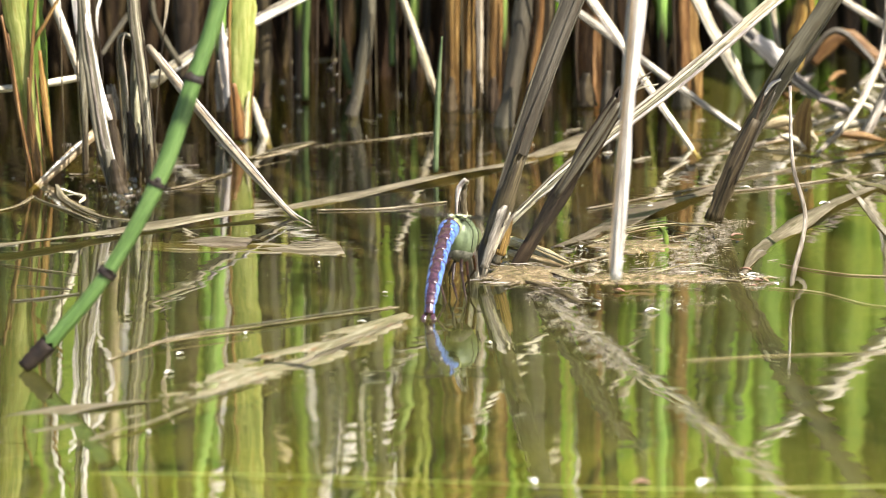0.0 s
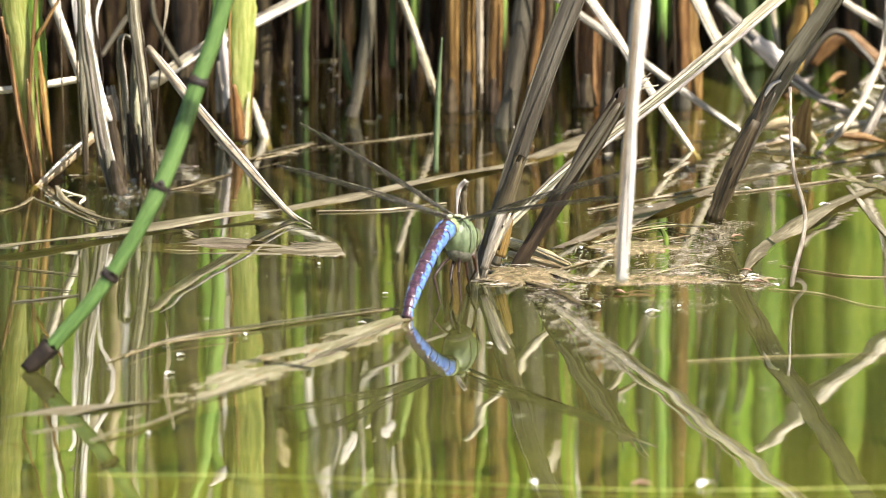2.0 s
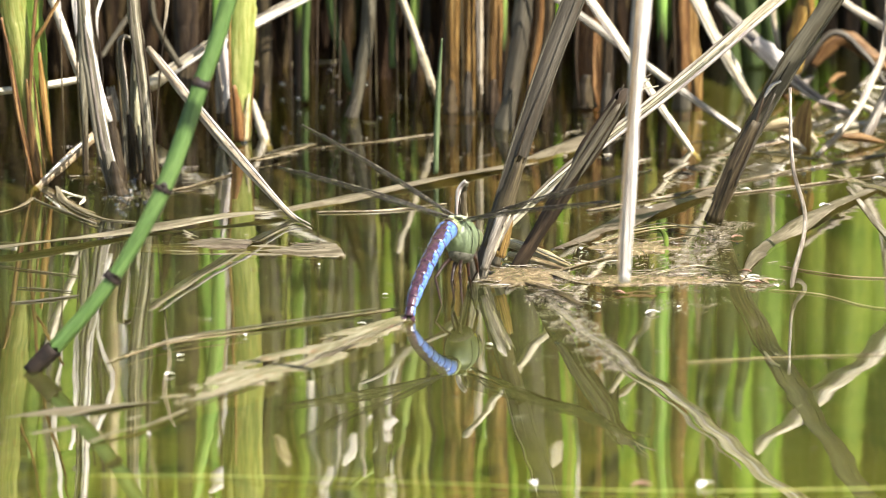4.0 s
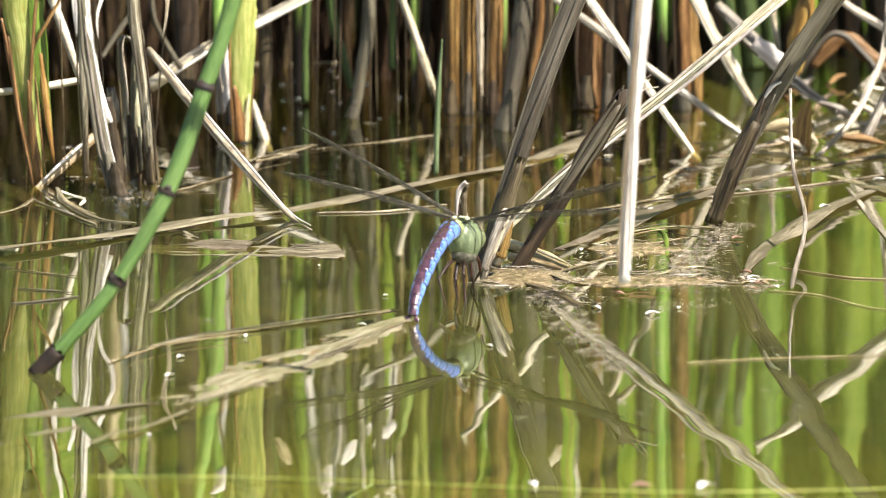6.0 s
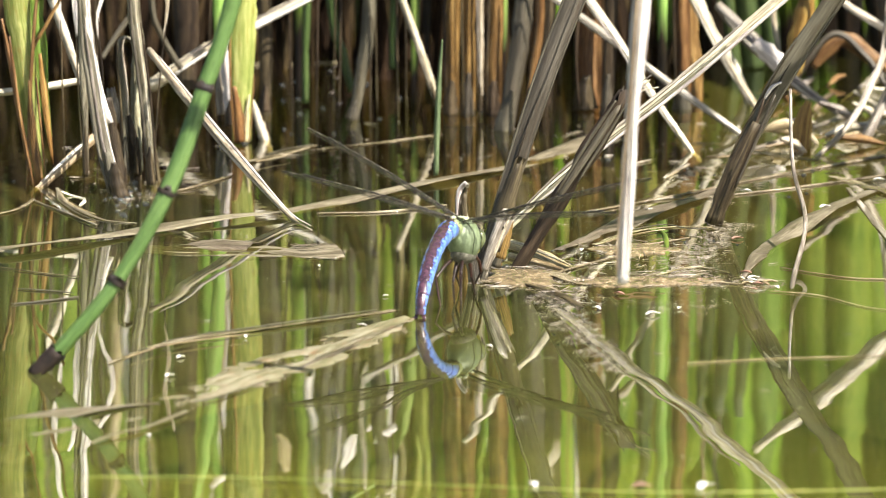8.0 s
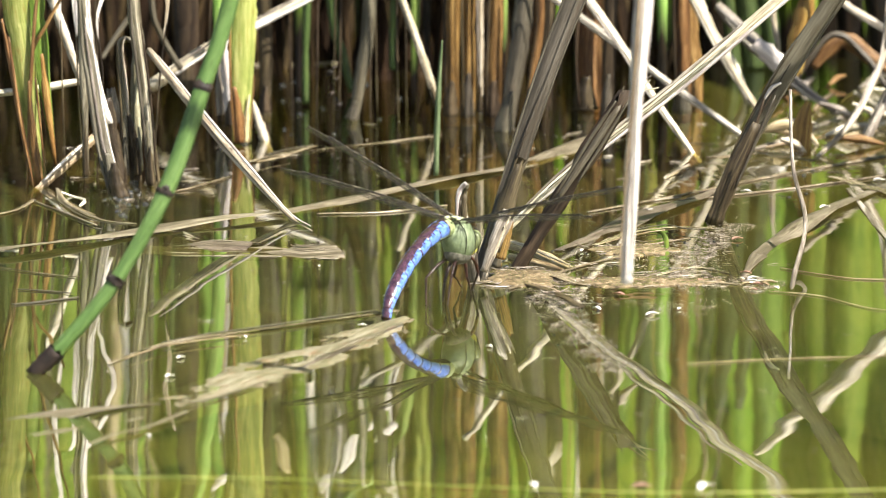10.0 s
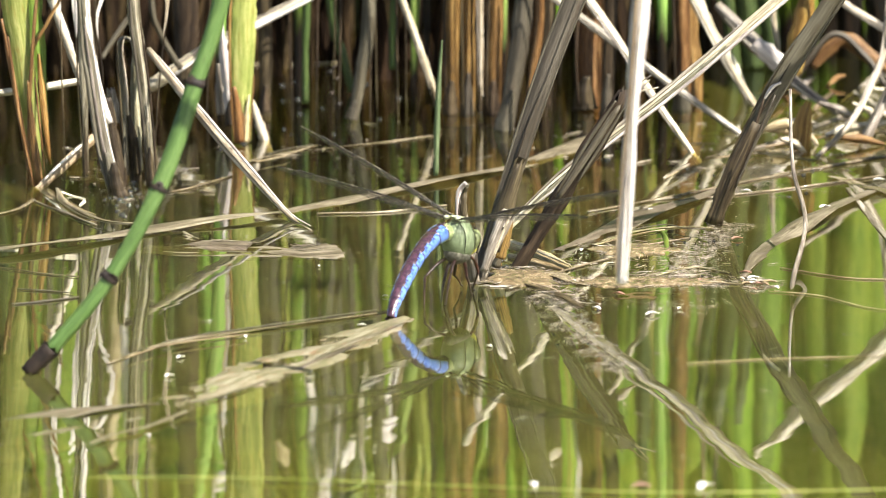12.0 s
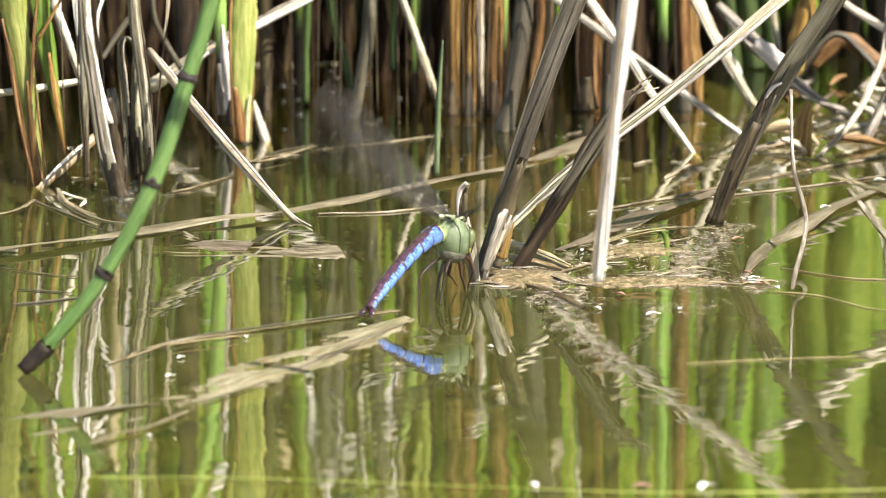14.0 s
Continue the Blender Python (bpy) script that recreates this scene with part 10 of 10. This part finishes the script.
scrap("petal", "small white petal floating on the water", -0.0696, -0.2180, 0.0029, 40, PETAL, 20)
scrap("petal", "small white petal floating on the water", -0.0336, -0.0301, 0.0015, 87, PETAL, 21)
scrap("petal", "small white petal floating on the water", 0.0406, -0.1053, 0.0030, 134, PETAL, 22)
scrap("petal", "small white petal floating on the water", 0.1248, 0.1347, 0.0032, 1, PETAL, 23)
scrap("bud_scale", "small withered bud scale on a floating clump", 0.0816, -0.0612, 0.0021, 155, PINK, 60)
scrap("bud_scale", "small withered bud scale on a floating clump", 0.0881, -0.0600, 0.0037, 14, PALE, 61)
scrap("bud_scale", "small withered bud scale on a floating clump", 0.0806, -0.0564, 0.0019, 68, TAN, 62)
scrap("bud_scale", "small withered bud scale on a floating clump", 0.0837, -0.0522, 0.0034, 28, PETAL, 63)
scrap("bud_scale", "small withered bud scale on a floating clump", 0.0845, -0.0630, 0.0029, 166, PINK, 64)
scrap("bud_scale", "small withered bud scale on a floating clump", 0.0803, -0.0531, 0.0026, 134, PALE, 65)
scrap("bud_scale", "small withered bud scale on a floating clump", 0.0864, -0.0631, 0.0033, 130, TAN, 66)
scrap("bud_scale", "small withered bud scale on a floating clump", 0.0833, -0.0611, 0.0024, 37, PETAL, 67)
scrap("bud_scale", "small withered bud scale on a floating clump", 0.0831, -0.0722, 0.0022, 159, PINK, 68)
scrap("bud_scale", "small withered bud scale on a floating clump", 0.0853, -0.0580, 0.0026, 88, PALE, 69)
scrap("bud_scale", "small withered bud scale on a floating clump", 0.0876, -0.0607, 0.0038, 20, TAN, 70)
scrap("bud_scale", "small withered bud scale on a floating clump", 0.0833, -0.0576, 0.0031, 161, PETAL, 71)
scrap("bud_scale", "small withered bud scale on a floating clump", 0.0846, -0.0605, 0.0020, 97, PINK, 72)
scrap("bud_scale", "small withered bud scale on a floating clump", 0.0858, -0.0600, 0.0029, 165, PALE, 73)
scrap("bud_scale", "small withered bud scale on a floating clump", 0.0817, -0.0631, 0.0032, 16, TAN, 74)
scrap("bud_scale", "small withered bud scale on a floating clump", 0.0829, -0.0575, 0.0031, 172, PETAL, 75)
bubble(0.0478, 0.1768, 0.0009)


# ---- dragonfly ----
PALE_GREEN = skin("pale_green_cuticle", (0.17, 0.22, 0.08), (0.30, 0.34, 0.16), 500, 0.45, 0.4)
SEG_LEN = (0.0029, 0.0047, 0.0060, 0.0058, 0.0056, 0.0054, 0.0052, 0.0043, 0.0033, 0.0025)
SEG_RAD = (0.0029, 0.0030, 0.0026, 0.0023, 0.0022, 0.0022, 0.00215, 0.0020, 0.0018, 0.0014)


def segment_mesh(i):
    """One abdomen ring along -y from its joint: blue sides, dark saddle along the back, black hind rim."""
    length, r0, r1 = SEG_LEN[i], SEG_RAD[i], SEG_RAD[min(i + 1, 9)]
    rows, sides = 13, 32
    verts, faces, picks = [], [], []
    for k in range(rows):
        u = k / (rows - 1)
        r = (r0 * (1 - u) + r1 * u) * (1 - 0.07 * abs(2 * u - 1) ** 3)
        for s in range(sides):
            a = 2 * math.pi * s / sides
            verts.append((math.sin(a) * r, -u * length * 1.03, math.cos(a) * r * 0.92))
    for k in range(rows - 1):
        u = (k + 0.5) / (rows - 1)
        for s in range(sides):
            e = (s + 1) % sides
            faces.append((k * sides + s, (k + 1) * sides + s, (k + 1) * sides + e, k * sides + e))
            a = abs(((s + 0.5) / sides * 360 + 180) % 360 - 180)
            saddle = (33 + 17 * u ** 2 if i > 1 else 9 + 20 * u) + (24 if 0.42 < u < 0.52 else 0) + (14 if i > 7 else 0)
            dark = a < saddle or k == rows - 2 or (a > 126)
            picks.append(1 if dark else 2 if i == 0 or (i < 3 and a > 128 - 18 * (2 - i)) else 0)
    faces.append(tuple(range(sides)))
    faces.append(tuple((rows - 1) * sides + s for s in range(sides - 1, -1, -1)))
    picks += [1, 1]
    return mesh_of("abdomen_segment", verts, faces, None, [BLUE, BROWN, PALE_GREEN], picks)


def wing_mesh(length, chord, side, hind):
    """A veined wing along +x or -x with its leading edge towards +y."""
    cols, rows = 26, 7
    verts, faces, uvs = [], [], []
    for layer in (0, 1):
        for i in range(cols):
            u = i / (cols - 1)
            if hind:
                c = chord * (0.30 + 0.70 * min(1, u * 5)) * (1 - 0.42 * max(0, u - 0.25)) * math.sqrt(max(0.0, 1 - max(0, (u - 0.72) / 0.28) ** 2.4))
            else:
                c = chord * (0.22 + 0.78 * min(1, u * 1.9) ** 0.8) * math.sqrt(max(0.0, 1 - max(0, (u - 0.75) / 0.25) ** 2.4))
            c = max(c, 0.0004)
            front = 0.0016 * math.sin(math.pi * min(1, u * 1.05)) - 0.004 * max(0, u - 0.8) ** 2 * 10
            for j in range(rows):
                w = j / (rows - 1)
                z = 0.00028 * math.sin(w * 17) * (1 - u) + 0.0007 * math.sin(u * 3.0) - 0.0004 * w + (0.00004 if layer else -0.00004)
                verts.append((side * length * u, front - c * w, z))
                uvs.append((length * u + (0.3 if hind else 0), c * w * 1.0))
    n = cols * rows
    for i in range(cols - 1):
        for j in range(rows - 1):
            a = i * rows + j
            faces.append((a, a + 1, a + rows + 1, a + rows))
            faces.append((n + a, n + a + rows, n + a + rows + 1, n + a + 1))
    return mesh_of("wing", verts, faces, uvs, [WING])


def costa_mesh(length, side):
    line = [Vector((side * length * u, 0.0016 * math.sin(math.pi * min(1, u * 1.05)) - 0.04 * max(0, u - 0.8) ** 2, 0.0007 * math.sin(u * 3.0))) for u in [i / 20 for i in range(21)]]
    v, f, uv = loft(line, (0.00055, 0.00045, 0.00028), "stem", sides=6, seed=4)
    return mesh_of("leading_vein", v, f, uv, [VEIN])


def vein_mesh(length, chord, side, k):
    """One of the long raised veins that fan from the wing root towards the hind edge."""
    f = (k + 0.6) / 5.6
    line = []
    for i in range(15):
        u = 0.02 + 0.94 * i / 14 * (1 - 0.18 * f)
        line.append(Vector((side * length * u, 0.0012 - chord * 0.92 * f * min(1.0, u * 2.6) ** 0.7 * (1 - 0.45 * max(0, u - 0.5)), 0.0007 * math.sin(u * 3.0) - 0.0003 * f + 0.00025 * (k % 2))))
    v, fc, uv = loft(line, (0.00024, 0.00018, 0.00011), "stem", sides=5, seed=k)
    return mesh_of("vein", v, fc, uv, [VEIN])


def stigma_mesh(length, side):
    bm = bmesh.new()
    bmesh.ops.create_cube(bm, size=1.0)
    for v in bm.verts:
        v.co = Vector((side * length * 0.84 + v.co.x * 0.0052, 0.0004 + v.co.y * 0.0008, 0.0006 + v.co.z * 0.0003))
    bmesh.ops.bevel(bm, geom=bm.edges[:], offset=0.0001, segments=1, affect="EDGES")
    me = bpy.data.meshes.new("wing_spot")
    bm.to_mesh(me)
    bm.free()
    me.materials.append(SUTURE)
    return me


def leg_mesh(name, pts, widths, material, seed):
    v, f, uv = loft(spline(pts, 14), widths, "stem", sides=8, seed=seed)
    return mesh_of(name, v, f, uv, [material])


def bulge(co):
    """Thorax: deep-chested, narrowed at the back, a ridge on top."""
    k = co.y / 0.0060
    s = 1 - 0.26 * max(0, -k) ** 2 - 0.16 * max(0, k) ** 3
    return Vector((co.x * s, co.y, co.z * s - 0.0012 * max(0, k) - (0.0006 if co.z < 0 else 0) * (1 - k * k)))


def dragonfly():
    ob = thing("dragonfly", "blue and green emperor dragonfly laying eggs at a floating reed", "dragonfly", pose(*PERCH[0][1:4], -10, 0, -PERCH[0][4]))
    part("thorax", ball("thorax", (0.0044, 0.0056, 0.0054), APPLE, 28, 20, bulge), ob, "apple-green thorax")
    for s in (-1, 1):
        for k, y in enumerate((-0.0030, 0.0012)):
            pts = [Vector((s * 0.0022, y - 0.001, 0.0046)), Vector((s * 0.0043, y + 0.0003, 0.0012)), Vector((s * 0.0036, y + 0.0018, -0.0040))]
            v, f, uv = loft(spline(pts, 10), (0.00018, 0.00026, 0.00018), "stem", sides=6, seed=k)
            part("suture", mesh_of("suture", v, f, uv, [OLIVE]), ob, "black line on the thorax")
    part("back_plate", ball("back_plate", (0.0013, 0.0040, 0.0006), CREAM, 16, 10), ob, "pale cream plate between the wings", pose(0, -0.0004, 0.0052, -4))
    part("chest", ball("chest", (0.0033, 0.0044, 0.0026), HAIR, 20, 12), ob, "grey hairy underside", pose(0, 0.0004, -0.0044))
    head = part("head", ball("head", (0.0034, 0.0019, 0.0026), APPLE, 20, 14), ob, "green head", pose(0, 0.0040, -0.0006))
    for s in (-1, 1):
        part("eye", ball("eye", (0.0022, 0.0018, 0.0029), EYE_MAT, 20, 14), head, "large yellow-green compound eye", pose(s * 0.0021, 0.0000, 0.0004, 0, s * 16, 0))
    part("face", ball("face", (0.0022, 0.0016, 0.0020), LIME_FACE, 16, 10), head, "yellow face", pose(0, 0.0018, -0.0016))
    for s in (-1, 1):
        for y in (-0.0034, 0.0008):
            part("wing_root", ball("wing_root", (0.0008, 0.0012, 0.0006), CREAM, 12, 8), ob, "pale wing joint", pose(s * 0.0019, y, 0.0051, 0, s * 20, 0))
    for s in (-1, 1):
        pts = [Vector((s * 0.0012, 0.0046, 0.0036)), Vector((s * 0.0040, 0.0043, 0.0008)), Vector((s * 0.0034, 0.0044, -0.0036))]
        v, f, uv = loft(spline(pts, 10), (0.0004, 0.0006, 0.0004), "stem", sides=6, seed=9)
        part("collar", mesh_of("collar", v, f, uv, [SUTURE]), ob, "dark collar behind the head")
    legs = (((-0.0015, -0.0004, -0.0050), (-0.0027, -0.0093, -0.0113), (0.0024, -0.0152, -0.0183), False),
            ((-0.0011, 0.0001, -0.0052), (-0.0001, -0.0042, -0.0123), (0.0031, -0.0085, -0.0171), False),
            ((0.0006, -0.0004, -0.0054), (0.0027, -0.0053, -0.0099), (0.0069, -0.0118, -0.0177), False),
            ((-0.0008, 0.0014, -0.0054), (-0.0052, 0.0069, -0.0102), (-0.0070, 0.0130, -0.0126), False),
            ((0.0008, 0.0014, -0.0052), (0.0010, 0.0042, -0.0101), (0.0009, 0.0071, -0.0144), True),
            ((0.0024, 0.0030, -0.0046), (0.0016, 0.0084, -0.0086), (-0.0029, 0.0129, -0.0134), True))
    for i, (hip, knee, toe, red) in enumerate(legs):
        hip, knee, toe = Vector(hip), Vector(knee), Vector(toe)
        out = Vector((0, -0.0003 if knee.y < 0 else 0.0003, 0.0006))
        leg = part("leg", leg_mesh("leg", [hip, hip * 0.5 + knee * 0.5 + out, knee], (0.0010, 0.0010, 0.0007), RED_LEG if red else SHIN, 30 + i), ob, "reddish-brown bristly leg" if red else "dark bristly leg")
        part("shin", leg_mesh("shin", [knee, knee * 0.5 + toe * 0.5 + out * 0.4, toe, toe + Vector((0.0003, -0.0006 if knee.y < 0 else 0.0006, -0.0002))], (0.0008, 0.0006, 0.0004), SHIN, 40 + i), leg, "thin black shin")
    rings = [part("abdomen_segment", segment_mesh(i), ob) for i in range(10)]
    for s in (-1, 1):
        v, f, uv = loft([Vector((s * 0.0007, -0.0022, 0.0002)), Vector((s * 0.0014, -0.0040, 0.0004)), Vector((s * 0.0015, -0.0062, 0.0002))], (0.0006, 0.0016, 0.0004), "leaf", flat=True, sides=8, seed=s)
        part("tail_clasper", mesh_of("tail_clasper", v, f, uv, [BROWN]), rings[9], "small dark tail appendage")
    wings = []
    for s, hind in ((-1, False), (-1, True), (1, False), (1, True)):
        length = 0.050 if hind else 0.053
        w = part("wing", wing_mesh(length, 0.0135 if hind else 0.0108, s, hind), ob, "clear finely veined wing")
        part("leading_vein", costa_mesh(length, s), w)
        for k in range(5):
            part("vein", vein_mesh(length, 0.0125 if hind else 0.0100, s, k), w)
        part("wing_spot", stigma_mesh(length, s), w, "dark spot near the wing tip")
        wings.append((w, s, hind))
    return ob, rings, wings


OLIVE = skin("olive_line", (0.03, 0.035, 0.015), (0.06, 0.065, 0.03), 500, 0.5)
CREAM = skin("cream_cuticle", (0.18, 0.20, 0.11), (0.40, 0.41, 0.27), 500, 0.5)
LIME_FACE = skin("yellow_face", (0.42, 0.40, 0.05), (0.58, 0.54, 0.12), 500, 0.45)
DRAGONFLY, RINGS, WINGS = dragonfly()


# ---- what moves ----
def abdomen_poses(body, tip, sag):
    """Ring poses in the body's space for an abdomen that arches from the thorax to a tip in the world."""
    start = Vector((-0.0011, -0.0046, 0.0025 - 0.0020 * sag))
    end = body.inverted() @ Vector(tip)
    total = sum(SEG_LEN)
    flat_way = Vector((end.x, end.y, 0)).normalized()
    back = (Vector((0, -1, -0.28 + 0.16 * sag)) * 0.55 + flat_way * 0.45).normalized()
    low, high = 0.0, 0.0125
    for _ in range(24):
        k = (low + high) / 2
        c1 = start + back * k
        c2 = end + Vector((0, 0, 1)) * (k * 0.55 * (1 - 0.85 * sag)) + flat_way * (k * 0.10)
        line = [start * (1 - u) ** 3 + c1 * 3 * u * (1 - u) ** 2 + c2 * 3 * u * u * (1 - u) + end * u ** 3 for u in [i / 80 for i in range(81)]]
        run = sum((b - a).length for a, b in zip(line, line[1:]))
        low, high = (k, high) if run < total else (low, k)
    scale = run / total
    side = (start - end).normalized().cross(Vector((0, 0, 1))).normalized()
    marks, walked, i = [start], 0.0, 0
    goal = 0.0
    for s in SEG_LEN:
        goal += s * scale
        while i < 80 and walked < goal - 1e-9:
            walked += (line[i + 1] - line[i]).length
            i += 1
        marks.append(line[i])
    out = []
    for a, b in zip(marks, marks[1:]):
        y = (a - b).normalized()
        z = side.cross(y).normalized()
        x = y.cross(z)
        m = Matrix((x, y, z)).transposed().to_4x4()
        m.translation = a
        out.append(m)
    return out


def flutter(t):
    """How far the wings whir, in degrees, at a time."""
    size = 0.0
    for a, b, s in ((-0.5, 0.75, 30.0), (12.02, 12.32, 9.0), (13.82, 15.0, 17.0)):
        if a < t < b:
            size = s * min(1.0, (b - t) / 0.3, (t - a) / 0.1)
    return size


def motions():
    bodies = []
    for t, *tip in TIP:
        x, y, z, turn = [float(np.interp(t, [p[0] for p in PERCH], [p[k] for p in PERCH])) for k in (1, 2, 3, 4)]
        m = pose(x, y, z, -10, 0, -turn)
        bodies.append((t, m, abdomen_poses(m, tip, min(max((t - 11.0) / 1.4, 0.0), 1.0))))
    walk(DRAGONFLY, [(t, m) for t, m, _ in bodies])
    for i, ring in enumerate(RINGS):
        walk(ring, [(t, p[i]) for t, _, p in bodies])
    times = sorted({round(k / 30, 4) for k in range(0, 25)} | {1.5, 3.0, 5.5, 6.5, 8.0, 10.5, 11.5} | {round(k / 30, 4) for k in range(360, 372)} | {12.5, 13.2} | {round(k / 30, 4) for k in range(413, 421)})
    for w, s, hind in WINGS:
        rows = []
        for t in times:
            later = min(max((t - 8.0) / 4.0, 0.0), 1.0)
            up = float(np.interp(t, (3.0, 5.3, 8.0, 12.0), WING_UP[(s, hind)]))
            sweep = (-9 - 8 * later if hind else 2 - 11 * later) if s < 0 else (-9 if hind else 4)
            twist = {(-1, False): -7, (-1, True): 2, (1, False): 13, (1, True): 10}[(s, hind)]
            beat = flutter(t) * (1 if (round(t * 30) % 2) == (t < 13) else -0.35) * (0.8 if hind else 1.0)
            if t > 13.95 and s < 0 and not hind:
                beat, twist = 17.0 + (14.0 - t) * 260, 38
            root = (s * 0.0018, -0.0030 if hind else 0.0010, 0.0050)
            rows.append((t, pose(*root, twist, -s * (up + beat), s * sweep)))
        walk(w, rows)
    foot = HORSETAIL_OB.matrix_basis.translation.copy()
    walk(HORSETAIL_OB, [(t, Matrix.Translation(foot + Vector((d * 0.001, 0, -d * 0.0005))) @ pose(0, 0, 0, 0, r, 0)) for t, d, r in (
        (0.0, -0.9, -0.3), (1.0, -0.75, -0.2), (2.0, -0.3, 0), (3.0, 0, 0), (5.5, 1.2, 0), (6.5, 1.5, 0), (8.0, 1.35, 0), (10.5, 0.9, -0.2),
        (11.5, 0.3, -0.3), (12.0, -0.15, -0.6), (12.5, -0.6, -0.8), (13.0, -0.75, -1.0), (13.5, -1.5, -1.3), (14.0, -1.35, -1.4))])
    hook = HANGING.matrix_basis.translation.copy()
    walk(HANGING, [(t, Matrix.Translation(hook) @ pose(0, 0, 0, 0, -d * 0.0512, 0)) for t, d in (
        (0.0, -14), (0.5, -8), (1.0, -6.5), (1.5, -5), (2.0, -3), (2.5, -1), (3.0, 0), (5.5, 3), (6.0, 1), (6.5, 3), (7.0, 9), (7.5, 2), (8.0, -2),
        (10.5, 6), (11.0, 4.5), (11.5, 2), (12.0, -3), (12.5, -13), (13.0, -42), (13.5, -49), (14.0, -46))])
    top = DROOPING.location.copy()
    walk(DROOPING, [(t, Matrix.Translation(top) @ pose(0, 0, 0, 0, -r, 0)) for t, r in (
        (0.0, 0.2), (1.5, 0.0), (3.0, 0.0), (6.5, 0.5), (8.0, 0.2), (10.5, 0.9), (12.0, -0.3), (13.0, 0.2), (13.5, -0.2), (14.0, 3.2))])
    foot_2 = SWORD_LEAF.location.copy()
    walk(SWORD_LEAF, [(t, Matrix.Translation(foot_2) @ pose(0, 0, 0, 0, r, 0)) for t, r in (
        (0.0, 0.4), (1.5, 0.3), (3.0, -0.4), (5.5, -0.2), (6.5, 0.9), (8.0, 0.8), (10.5, 0.5), (12.0, 0.3), (14.0, -0.4))])
    walk(POND, [(t, Matrix.Translation((x, 0.15 * x, 0))) for t, x in (
        (0.0, -0.48), (0.7, -0.34), (1.4, -0.12), (3.0, -0.06), (8.0, 0.03), (11.5, 0.09), (12.2, 0.34), (13.0, 0.44), (14.0, 0.56))])


# how high each wing is held, in degrees, at 3.0, 5.3, 8.0 and 12.0 s
WING_UP = {(-1, False): (25, 24, 23.5, 22), (-1, True): (12.5, 11, 10.5, 10), (1, False): (19, 16.5, 16.5, 14), (1, True): (9.5, 6, 5.5, 5)}
motions()
